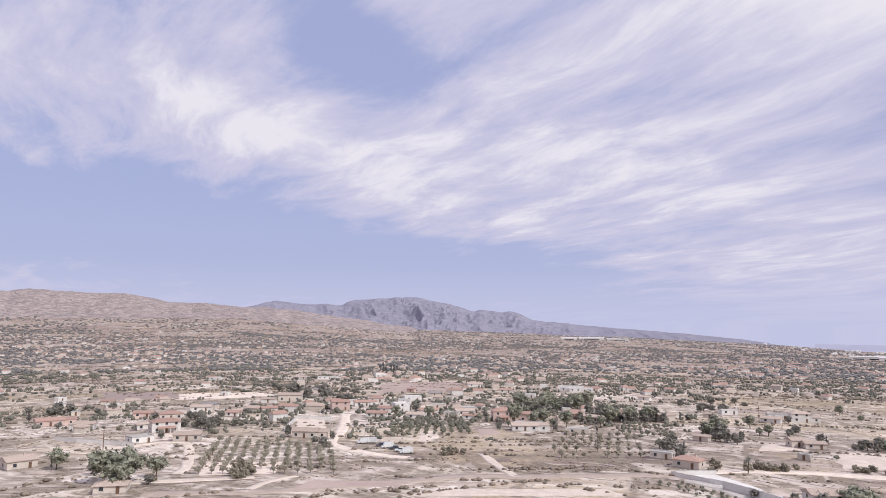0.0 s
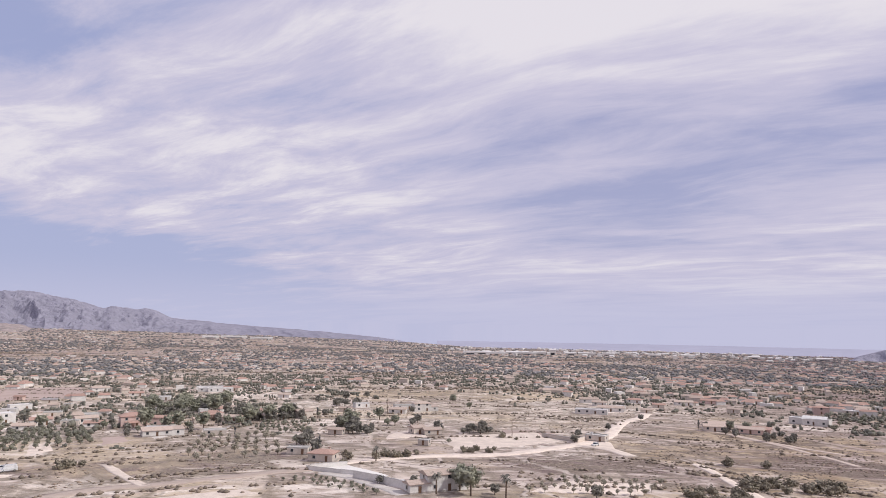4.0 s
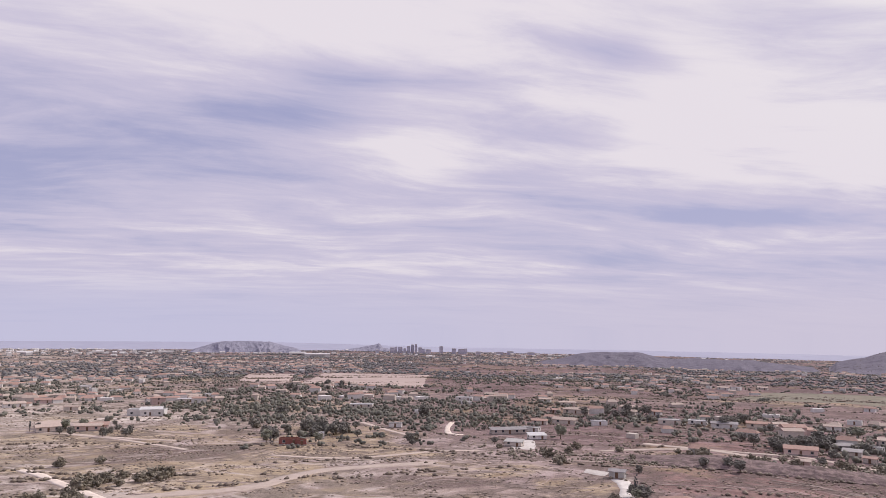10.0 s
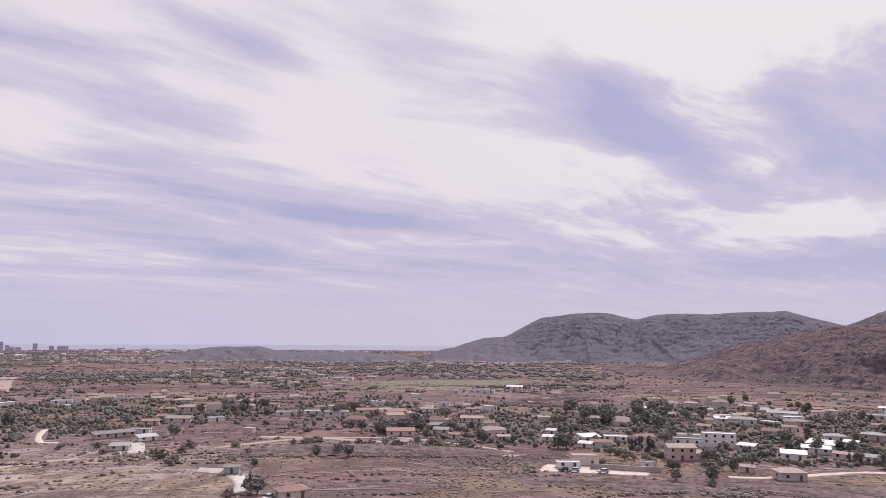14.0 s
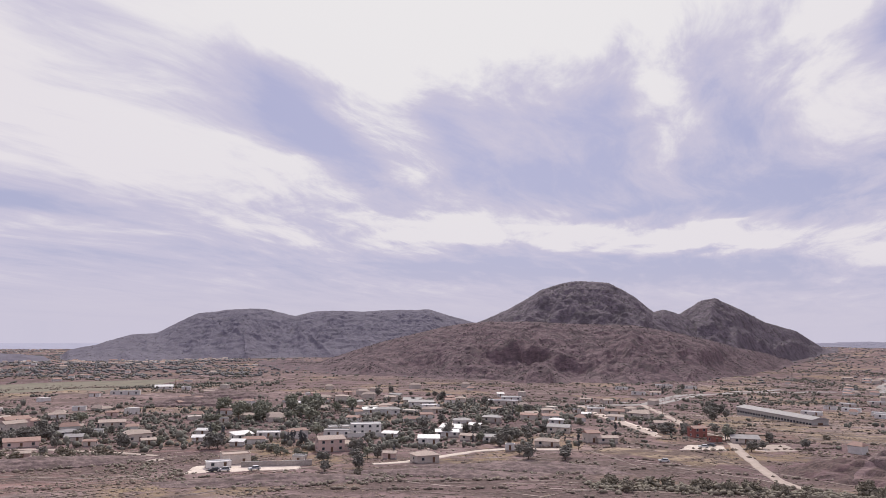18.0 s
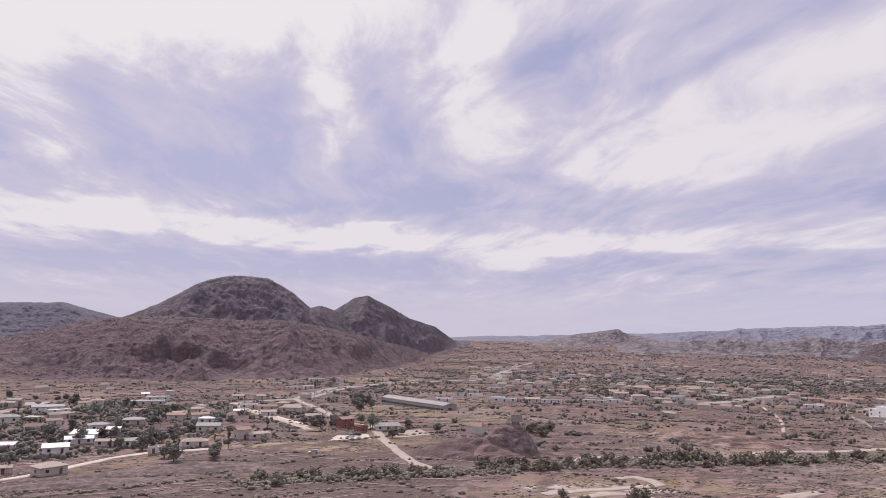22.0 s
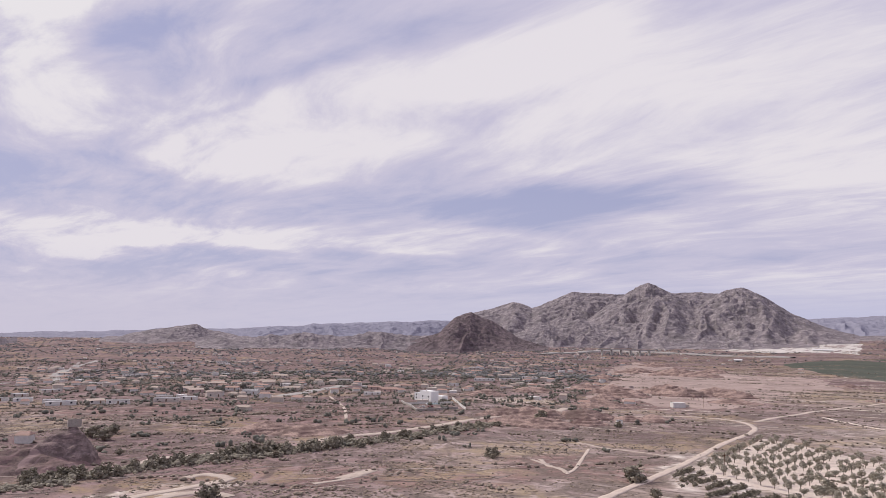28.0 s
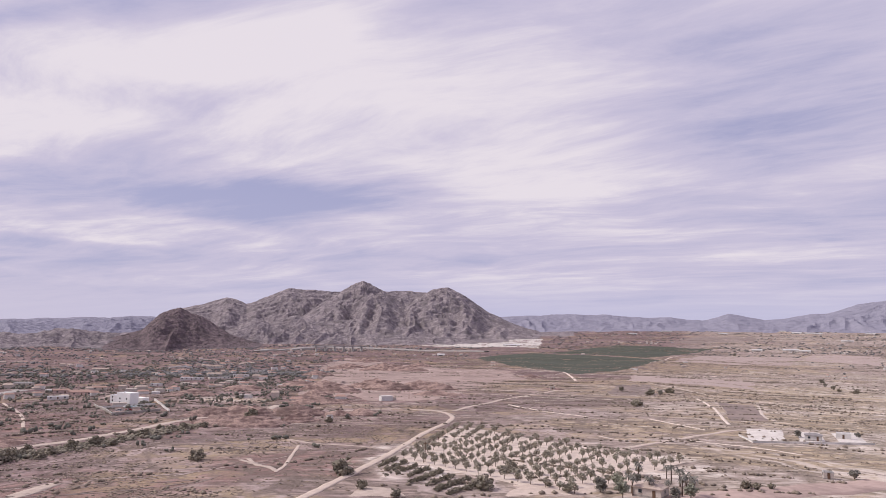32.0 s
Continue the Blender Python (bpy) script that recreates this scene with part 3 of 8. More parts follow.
class Shape:
    """Gathers boxes, slabs and tubes for one mesh."""

    def __init__(self):
        self.v, self.f = [], []

    def add(self, verts, faces):
        k = len(self.v)
        self.v += [tuple(p) for p in verts]
        self.f += [tuple(i + k for i in f) for f in faces]
        return self

    def box(self, x0, y0, z0, x1, y1, z1):
        return self.add([(x0, y0, z0), (x1, y0, z0), (x1, y1, z0), (x0, y1, z0), (x0, y0, z1), (x1, y0, z1), (x1, y1, z1), (x0, y1, z1)],
                        [(3, 2, 1, 0), (4, 5, 6, 7), (0, 1, 5, 4), (1, 2, 6, 5), (2, 3, 7, 6), (3, 0, 4, 7)])

    def tube(self, a, b, ra, rb, n=7, cap=True):
        a, b = Vector(a), Vector(b)
        w = (b - a).normalized()
        u = w.orthogonal().normalized()
        s = w.cross(u)
        pts = [c + (u * math.cos(k * math.tau / n) + s * math.sin(k * math.tau / n)) * r for c, r in ((a, ra), (b, rb)) for k in range(n)]
        faces = [(k, (k + 1) % n, n + (k + 1) % n, n + k) for k in range(n)]
        if cap:
            faces += [tuple(range(n - 1, -1, -1)), tuple(range(n, 2 * n))]
        return self.add(pts, faces)

    def mesh(self, name, material, smooth=False):
        return mesh_of(name, self.v, self.f, material, smooth)


def part(name, shape, material, parent, label="", smooth=False):
    ob = new(name, shape.mesh(name, material, smooth))
    ob.parent = parent
    return tagged(ob, label)


def sphere_points(level):
    bm = bmesh.new()
    bmesh.ops.create_icosphere(bm, subdivisions=level, radius=1.0)
    v = np.array([p.co for p in bm.verts])
    f = np.array([[q.index for q in t.verts] for t in bm.faces])
    bm.free()
    return v, f


ICO1, ICO2 = sphere_points(1), sphere_points(2)
OCTA = (np.array([(1, 0, 0), (0, 1, 0), (-1, 0, 0), (0, -1, 0), (0, 0, 1), (0, 0, -1)], float), np.array([(0, 1, 4), (1, 2, 4), (2, 3, 4), (3, 0, 4), (1, 0, 5), (2, 1, 5), (3, 2, 5), (0, 3, 5)]))


def stuff_of(name, places, sizes, heights, material, label, category, level=ICO1, seed=1, lumps=1, sink=0.25):
    """Many low bushes or far crowns as one mesh: ragged lumps at the given places (n x 3)."""
    rng = np.random.default_rng(seed)
    v, f = level
    places, sizes, heights = np.repeat(places, lumps, 0), np.repeat(sizes, lumps), np.repeat(heights, lumps)
    n = len(places)
    if lumps > 1:
        off = rng.normal(0, 0.45, (n, 3)) * np.stack([sizes, sizes, heights * 0.5], 1)
        places = places + off * (1, 1, 0.6)
        sizes, heights = sizes * rng.uniform(0.45, 0.85, n), heights * rng.uniform(0.5, 0.9, n)
    jag = rng.uniform(0.62, 1.25, (n, len(v), 1))
    turn = rng.uniform(0, math.tau, n)
    c, s = np.cos(turn)[:, None], np.sin(turn)[:, None]
    w = v[None] * jag
    x, y, z = w[..., 0] * c - w[..., 1] * s, w[..., 0] * s + w[..., 1] * c, w[..., 2]
    pts = np.stack([places[:, None, 0] + x * sizes[:, None] * 0.5, places[:, None, 1] + y * sizes[:, None] * 0.5,
                    places[:, None, 2] + (z * 0.5 + 0.5 - sink) * heights[:, None]], -1).reshape(-1, 3)
    faces = (f[None] + (np.arange(n) * len(v))[:, None, None]).reshape(-1, 3)
    me = bpy.data.meshes.new(name)
    me.vertices.add(len(pts))
    me.vertices.foreach_set("co", pts.ravel())
    me.loops.add(faces.size)
    me.loops.foreach_set("vertex_index", faces.ravel())
    me.polygons.add(len(faces))
    me.polygons.foreach_set("loop_start", np.arange(0, faces.size, 3))
    me.update(calc_edges=True)
    me.materials.append(material)
    return tagged(new(name, me), label, category, kind="stuff")


# ---- ground, sea, fields ----
def grid_mesh(name, X, Y, Z, material, wrap=False, smooth=True):
    n, m = X.shape
    pts = np.stack([X, Y, Z], -1).reshape(-1, 3)
    i, j = np.meshgrid(np.arange(n - 1), np.arange(m if wrap else m - 1), indexing="ij")
    k = (j + 1) % m
    faces = np.stack([i * m + j, i * m + k, (i + 1) * m + k, (i + 1) * m + j], -1).reshape(-1, 4)
    me = bpy.data.meshes.new(name)
    me.vertices.add(len(pts))
    me.vertices.foreach_set("co", pts.ravel())
    me.loops.add(faces.size)
    me.loops.foreach_set("vertex_index", faces.ravel().astype(np.int32))
    me.polygons.add(len(faces))
    me.polygons.foreach_set("loop_start", np.arange(0, faces.size, 4).astype(np.int32))
    me.polygons.foreach_set("use_smooth", np.full(len(faces), smooth))
    me.update(calc_edges=True)
    me.materials.append(material)
    return new(name, me)


def make_ground():
    az = np.radians(np.arange(-110, 250, 0.4))
    r = np.concatenate([[0.0, 40, 80, 120, 150], np.exp(np.linspace(np.log(175), np.log(4960), 330))])
    R, A = np.meshgrid(r, az, indexing="ij")
    X, Y = R * np.sin(A), R * np.cos(A)
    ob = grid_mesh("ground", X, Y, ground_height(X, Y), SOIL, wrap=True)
    for name, spots in (("golden", GOLDEN), ("rusty", RUSTY), ("burnt", BURNT_AND_SHADED), ("chalky", CHALKY)):
        mask = np.zeros(X.shape)
        rough = (waves(X / 26, Y / 26, 131, 4, 0.6) - 0.5) * 1.5
        for b, c, wide, deep in spots:
            x0, y0 = plan(b, c)
            ca, sa = math.cos(radians(b)), math.sin(radians(b))
            u, v = (X - x0) * ca - (Y - y0) * sa, (X - x0) * sa + (Y - y0) * ca
            mask = np.maximum(mask, 1 - ramp(np.hypot(u / wide, v / deep) + rough, 0.80, 1.15))
        ob.data.attributes.new(name, "FLOAT", "POINT").data.foreach_set("value", mask.ravel())
    return tagged(ob, "dry tan and red-brown valley soil with scrub and terraces", "ground", kind="structure")


make_ground()


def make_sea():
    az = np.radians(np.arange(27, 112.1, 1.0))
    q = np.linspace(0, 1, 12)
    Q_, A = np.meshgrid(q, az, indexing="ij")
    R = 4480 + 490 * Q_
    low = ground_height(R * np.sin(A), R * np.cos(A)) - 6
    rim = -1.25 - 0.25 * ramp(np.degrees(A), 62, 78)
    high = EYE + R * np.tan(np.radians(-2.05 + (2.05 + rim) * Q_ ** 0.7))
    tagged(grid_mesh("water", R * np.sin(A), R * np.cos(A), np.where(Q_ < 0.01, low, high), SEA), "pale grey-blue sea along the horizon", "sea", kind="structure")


make_sea()


def mountain(name, skyline, front, back, material, label, rough=0.10, seed=1, power=1.5, ledges=0.0, width=260, spurs=2.2, cliffs=(), knobs=()):
    """A ridge: bearing, crest angle and distance along its crest, worn into spurs and gullies down to the plain."""
    az = np.linspace(skyline[0][0], skyline[-1][0], width)
    crest = np.interp(az, [s[0] for s in skyline], [s[1] for s in skyline])
    away = np.interp(az, [s[0] for s in skyline], [s[2] for s in skyline])
    soft = np.ones(9) / 9
    crest = 0.6 * crest + 0.4 * np.convolve(np.pad(crest, 4, "edge"), soft, "valid")
    away = np.convolve(np.pad(away, 12, "edge"), np.ones(25) / 25, "valid")
    span = (az - az[0]) / 57.3 * away.mean()
    away = away * (1 + 0.03 * (waves(span / (front * 0.8), span * 0, seed, 3) - 0.5))
    crest = crest + (waves(span / (front * 0.16), span * 0, seed + 3, 4) - 0.5) * 0.22 * rough / 0.12
    t = np.concatenate([np.linspace(-1, 0, 120), np.linspace(0, 1, 18)[1:]])
    T, A = np.meshgrid(t, np.radians(az), indexing="ij")
    C, R0, S = (np.broadcast_to(q, T.shape) for q in (crest, away, span))
    R = R0 + np.where(T < 0, T * front, T * back)
    X, Y = R * np.sin(A), R * np.cos(A)
    base = ground_height(X, Y) - 4.0
    top = EYE + R0 * np.tan(np.radians(C))
    end = ramp(T * 0 + A, A.min(), A.min() + 0.01) * (1 - ramp(T * 0 + A, A.max() - 0.01, A.max()))
    height = np.maximum(top - ground_height(R0 * np.sin(A), R0 * np.cos(A)), 0) * end + 3.0
    u = 1 - np.abs(T)
    drift = 0.8 * (waves(S / (front * 0.5), T * 2, seed + 5, 2) - 0.5)
    gully = np.abs(waves(S / (front * 0.34) + drift, T * 0.7 + 3, seed + 2, 4) - 0.5) * 2
    rill = np.abs(waves(S / (front * 0.11) + drift * 3, T * 1.6, seed + 6, 3) - 0.5) * 2
    grain = waves(X / (front * 0.09), Y / (front * 0.09), seed + 9, 4) - 0.5
    grain = grain + 0.55 * (waves(X / (front * 0.028), Y / (front * 0.028), seed + 12, 3) - 0.5)
    shape = u ** (power * (0.50 + (spurs * gully + 0.27 * spurs * rill) * (1 - u) ** 0.5))
    if ledges:
        q = shape * 9 + grain * 2.2
        shape = shape * (1 - ledges) + ledges * np.clip((np.floor(q) + ramp(q - np.floor(q), 0.45, 1.0) - grain * 2.2) / 9, 0, 1)
    turn = np.degrees(A)
    for b, at, w, deep in cliffs:
        rim = at + 0.16 * (waves(S / 60, T * 0, seed + 21, 4) - 0.5)
        shape = shape * (1 - deep * np.exp(-((turn - b) / w) ** 4) * ramp(rim - u, 0.0, 0.05) * ramp(u, 0.0, 0.25))
    for b, at, w, wu, rise in knobs:
        q = np.hypot((turn - b) / w, (u - at) / wu) * (0.8 + 0.5 * waves(X / 40, Y / 40, seed + 23, 3))
        shape = shape + rise * np.clip(1 - q, 0, 1) ** 0.8
    Z = base + height * shape + height * rough * grain * 1.6 * np.clip(u * 3, 0, 1) * (1 - u ** 8) + 3.0 * np.clip(u * 6, 0, 1)
    return tagged(grid_mesh(name, X, Y, Z, material, smooth=rough < 0.1), label, "mountain", kind="structure")


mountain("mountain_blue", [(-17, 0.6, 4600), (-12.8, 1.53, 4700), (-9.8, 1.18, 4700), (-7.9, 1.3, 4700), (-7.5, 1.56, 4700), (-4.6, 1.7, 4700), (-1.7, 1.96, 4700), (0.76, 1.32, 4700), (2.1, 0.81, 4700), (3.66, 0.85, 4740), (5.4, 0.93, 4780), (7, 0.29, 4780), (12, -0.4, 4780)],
         800, 150, ROCK_HAZED, "hazy blue-grey craggy mountain on the horizon", 0.22, 4, 1.5, 0.2, 420, 3.0)
mountain("ridge_coast", [(2, -0.7, 4800), (6, -0.2, 4800), (9.6, -0.05, 4800), (13.8, -0.41, 4800), (17.9, -0.65, 4800), (21.8, -1.02, 4800), (24.5, -1.3, 4800)], 500, 120, ROCK_HAZED, "long hazy ridge running down to the coast", 0.05, 14)
mountain("hills_west", [(-60, 1.0, 4300), (-42, 1.9, 4300), (-31.4, 1.73, 4300), (-29.7, 1.9, 4300), (-27, 1.74, 4300), (-23.7, 1.75, 4300), (-20.6, 1.21, 4300), (-16.6, 1.05, 4350), (-13, 0.85, 4400), (-7, 0.1, 4500)],
         1100, 400, ROCK_TAN, "tan dry hills behind the upper villages", 0.14, 7, 1.5, 0.15, 420)
mountain("hill_low_tan", [(-22, 0.2, 4000), (-17, 0.7, 4000), (-15, 0.85, 4000), (-12, 0.75, 4000), (-8, 0.2, 4000), (-2, -0.5, 4000)], 700, 300, ROCK_TAN, "low tan foothill with pale scars", 0.14, 17)
mountain("mesa_island", [(56.5, -1.85, 3600), (57.6, -1.6, 3600), (58.7, -1.27, 3600), (60, -1.2, 3600), (62.4, -1.22, 3600), (63.3, -1.45, 3600), (65, -1.85, 3600)], 200, 60, ROCK_HAZED, "low flat-topped hill by the sea", 0.05, 23, 0.8)
mountain("hill_castle", [(67.5, -1.85, 4400), (68.5, -1.72, 4400), (69.8, -1.5, 4400), (70.75, -1.28, 4400), (71.05, -1.6, 4400), (72.5, -1.85, 4400)], 200, 60, ROCK_HAZED, "small peaked hill by the sea", 0.05, 29, 0.8)
mountain("hills_coast", [(83, -2.5, 2100), (85, -2.2, 2100), (86.2, -1.85, 2100), (87.2, -1.75, 2100), (90.7, -1.66, 2100), (92, -1.95, 2100), (93.3, -2.15, 2100), (94.6, -2.0, 2100), (98.2, -2.05, 2100), (101, -2.3, 2100), (103, -2.5, 2100)], 300, 150, ROCK_RIDGE_HAZED, "low dark rounded coastal hills", 0.08, 31, 1.1)
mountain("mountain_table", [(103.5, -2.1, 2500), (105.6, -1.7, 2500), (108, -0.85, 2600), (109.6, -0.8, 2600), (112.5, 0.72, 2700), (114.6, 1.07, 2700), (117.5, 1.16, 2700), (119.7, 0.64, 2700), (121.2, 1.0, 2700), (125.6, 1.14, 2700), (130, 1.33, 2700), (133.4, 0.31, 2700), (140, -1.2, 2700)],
         620, 300, ROCK_RIDGE_HAZED, "long grey-purple flat-crested mountain with quarry scars", 0.11, 41, 1.3, 0.12, 420, 0.9)
mountain("mountain_dome", [(130, -1.1, 1700), (132.7, -0.2, 1650), (134, 0.36, 1620), (136.2, 1.34, 1600), (138.7, 2.78, 1600), (140.2, 3.35, 1600), (141.5, 3.58, 1600), (143.9, 3.45, 1600), (145.8, 2.44, 1620), (147.2, 1.3, 1650), (147.9, 1.49, 1680), (149, 1.1, 1750), (152, -0.6, 1900)],
         520, 300, ROCK_DOME, "steep dome-shaped rocky hill with sparse scrub", 0.115, 53, 1.25, 0.12, 420)
mountain("mountain_cone", [(145.5, 0.2, 2000), (149.2, 1.2, 2000), (150.5, 2.0, 2000), (151.6, 2.29, 2000), (153.4, 1.41, 2150), (155, 0.57, 2350), (157, -0.03, 2800), (158.5, -1.12, 3400), (159.5, -1.5, 3700)],
         650, 300, ROCK_DOME, "pointed rocky hill beside the dome", 0.115, 59, 1.25, 0.12, 420)
mountain("hill_apron", [(117, -3.2, 1600), (121.5, -2.9, 1500), (126.4, -1.31, 1400), (130.7, -0.17, 1320), (134.7, 0.37, 1290), (140, 0.31, 1280), (145.7, 0.2, 1290), (150.8, -0.76, 1420), (154.5, -1.62, 1800), (157, -2.2, 2300), (158, -2.4, 2600)],
         410, 300, ROCK_HILL, "red-brown foothill with quarried cliffs and gullies", 0.115, 67, 1.0, 0.16, 640, 2.6,
         cliffs=((137.2, 0.52, 2.6, 0.55), (141.2, 0.46, 1.8, 0.60), (129.5, 0.50, 1.8, 0.35), (133.2, 0.26, 5.0, 0.30)), knobs=((145.6, 0.62, 1.8, 0.20, 0.17), (139.2, 0.40, 0.8, 0.12, 0.08), (131.5, 0.45, 1.0, 0.12, 0.06)))
mountain("ridges_far", [(150, -1.1, 4500), (163.5, -0.66, 4500), (170, -0.3, 4500), (174.5, -0.3, 4500), (178.9, 0.02, 4500), (183.2, 0.3, 4500), (189.3, 0.5, 4500), (200, 0.2, 4500)], 700, 200, ROCK_HAZED, "distant blue-grey badland ridges", 0.16, 71, 1.2, 0.2, 420)
mountain("hill_knoll", [(164.5, -1.1, 3600), (167, -0.75, 3600), (169.6, -0.25, 3600), (171.0, -0.05, 3600), (172.2, -0.4, 3600), (174, -0.8, 3600), (176, -1.1, 3600)], 500, 200, ROCK_CRAG, "low rocky knoll in the valley", 0.2, 73, 1.2, 0.3)
mountain("hills_badland", [(171, -1.3, 3000), (174, -0.9, 3000), (176, -0.75, 3000), (179, -0.5, 3000), (182, -0.85, 3000), (184, -0.55, 3000), (186.1, -0.56, 3000), (189.2, -0.7, 3000), (192, -1.3, 3000)], 500, 200, ROCK_CRAG, "eroded badland hillocks", 0.35, 79, 1.0, 0.4, 420)
mountain("hill_red", [(186.5, -1.3, 2900), (188, -0.9, 2900), (189.4, -0.4, 2900), (190.5, 0.71, 2900), (191.9, 1.3, 2900), (193.6, 0.53, 2900), (195.6, -0.7, 2900), (198, -1.4, 2900)], 480, 300, ROCK_KNOB, "small steep grey-brown rocky hill", 0.13, 83, 1.2, 0.3)
mountain("mountain_craggy", [(190, 0.4, 4350), (192.6, 1.3, 4350), (193.6, 1.64, 4350), (195.2, 2.1, 4350), (196.7, 1.68, 4300), (199.8, 2.94, 4300), (203.2, 2.83, 4300), (205.5, 2.9, 4300), (207.3, 2.85, 4300), (209, 2.95, 4300), (212.1, 2.9, 4300), (215, 1.3, 4300), (218, 0.1, 4300)],
         900, 250, ROCK_CRAG, "broad craggy grey mountain with pale scree and scrub", 0.14, 89, 1.2, 0.30, 560, 2.6)
mountain("mountain_craggy_peak", [(199.2, -0.6, 3750), (201.0, 0.9, 3800), (202.6, 2.0, 3850), (203.8, 2.75, 3900), (204.9, 3.45, 3950), (205.5, 3.66, 3950), (206.1, 3.4, 3950), (207.3, 2.75, 3900), (208.6, 1.9, 3850), (210.2, 0.8, 3800), (212, -0.6, 3750)],
         900, 300, ROCK_CRAG, "pyramid-shaped rocky peak with a cliffed top", 0.12, 101, 1.05, 0.30, 420, 1.6, cliffs=((205.5, 0.84, 1.6, 0.10),), knobs=((203.4, 0.55, 0.9, 0.14, 0.10),))
mountain("mountain_craggy_shoulder", [(206.6, -0.6, 3650), (208.2, 1.2, 3750), (209.8, 2.5, 3850), (210.9, 3.1, 3850), (212.1, 3.26, 3850), (213.6, 2.62, 3850), (215.4, 1.41, 3850), (217.5, 0.45, 3850), (220, -0.35, 3850), (222, -0.8, 3850)],
         800, 300, ROCK_CRAG, "steep rocky shoulder with pale ribs", 0.13, 107, 1.0, 0.30, 420, 2.0)
mountain("mountain_craggy_foot", [(193, -1.0, 3300), (195.5, -0.3, 3350), (197.4, 0.5, 3400), (198.6, 0.3, 3400), (200.4, 0.9, 3450), (202, 0.35, 3400), (204, 0.55, 3400), (206.5, 0.1, 3350), (209, 0.3, 3350), (212, -0.2, 3300), (215, -0.7, 3250), (217, -1.0, 3200)],
         520, 260, ROCK_CRAG, "broken grey foothills with pale scree below the mountain", 0.16, 113, 1.1, 0.30, 420, 2.4)
mountain("ridge_north", [(210, 0.5, 4600), (218.4, 1.11, 4600), (221.4, 1.33, 4600), (225.7, 1.21, 4600), (229.8, 1.04, 4600), (231.5, 0.95, 4600), (233.2, 1.45, 4600), (235.6, 0.98, 4600), (239.6, 1.53, 4600), (241.4, 2.11, 4600), (244, 2.6, 4600), (255, 1.6, 4600)], 800, 200, ROCK_HAZED, "hazy grey hills beyond the plain", 0.12, 97, 1.3, 0.15, 420)


# ---- roads, tracks and fields ----
def smooth_line(points, step=5.0):
    """A soft curve through plan places (bearing, distance)."""
    p = [Vector((*plan(*q), 0)) for q in points]
    p = [p[0] * 2 - p[1]] + p + [p[-1] * 2 - p[-2]]
    out = []
    for a, b, c, d in zip(p, p[1:], p[2:], p[3:]):
        n = max(2, int((c - b).length / step))
        for k in range(n):
            t = k / n
            out.append(0.5 * (2 * b + (c - a) * t + (2 * a - 5 * b + 4 * c - d) * t * t + (3 * b - 3 * c + d - a) * t ** 3))
    return out + [p[-2]]


LANES, PLOTS = [], []  # kept free of scattered growth


def ribbon(name, points, width, material, label, category="road", lift=0.14):
    """A road laid on the ground, with a low edge on both sides."""
    line = smooth_line(points)
    LANES.append((np.array([q.xy for q in line]), width * 0.5 + 1.0))
    rng = np.random.default_rng(len(points) * 7 + int(width * 10))
    X, Y, Z = [], [], []
    for k, p in enumerate(line):
        d = (line[min(k + 1, len(line) - 1)] - line[max(k - 1, 0)]).normalized()
        side = Vector((-d.y, d.x, 0))
        w = width * 0.5 * (1 + 0.16 * rng.uniform(-1, 1))
        row = [p + side * w * q for q in (-1.06, -1, -0.4, 0.4, 1, 1.06)]
        z = ground_height([q.x for q in row], [q.y for q in row]) + lift
        z[0] -= lift + 0.4
        z[-1] -= lift + 0.4
        X.append([q.x for q in row])
        Y.append([q.y for q in row])
        Z.append(z)
    ob = grid_mesh(name, np.array(X), np.array(Y), np.array(Z), material)
    return tagged(ob, label, category, kind="structure")


def field(name, corners, material, label, lift=0.16, category="field", ragged=0.06):
    """A parcel of ground between four plan places, following the ground."""
    a, b, c, d = (np.array(plan(*q)) for q in corners)
    PLOTS.append(np.array((a, b, c, d)))
    n = int(max(6, min(60, np.linalg.norm(b - a) / 4)))
    m = int(max(6, min(60, np.linalg.norm(d - a) / 4)))
    U, V = np.meshgrid(np.linspace(0, 1, n), np.linspace(0, 1, m), indexing="ij")
    wob = ragged * (waves(U * 7 + corners[0][0], V * 7, 5, 2) - 0.5)
    U2, V2 = U + wob * (1 - 0 * U), V + ragged * (waves(U * 7, V * 7 + corners[0][1], 6, 2) - 0.5)
    P = [a[i] * (1 - U2) * (1 - V2) + b[i] * U2 * (1 - V2) + c[i] * U2 * V2 + d[i] * (1 - U2) * V2 for i in (0, 1)]
    edge = (U == 0) | (U == 1) | (V == 0) | (V == 1)
    return tagged(grid_mesh(name, P[0], P[1], ground_height(P[0], P[1]) + np.where(edge, -0.35, lift), material), label, category, kind="structure")


ribbon("road_dirt", [(-21.83, 231), (-11.11, 226), (2.32, 247), (5.75, 248), (14.70, 261), (18.54, 269)], 7.0, TRACK, "pale dirt lane between dry fields")
ribbon("road_sandy", [(18.75, 274), (22.87, 288), (27.22, 296), (31.97, 304), (35.79, 326), (38.28, 349), (39.92, 373), (40.53, 404), (41.15, 447), (42.55, 484), (42.95, 518)], 7.5, DIRT, "pale sandy lane bending up to the houses")
ribbon("road_fork", [(37.87, 342), (39.91, 334), (41.90, 315)], 6.0, DIRT, "short pale spur at the bend")
field("lot_triangle", [(38.28, 341), (41.31, 321), (40.32, 360), (39.92, 367)], DIRT, "bare sandy triangle at the road bend")
field("lot_pale", [(28.09, 304), (37.04, 350), (34.96, 387), (27.65, 361)], DIRT, "bare levelled sandy building plot")
ribbon("path_field", [(3.17, 293), (4.16, 271), (5.75, 248)], 3.5, DIRT, "pale footpath across a field")
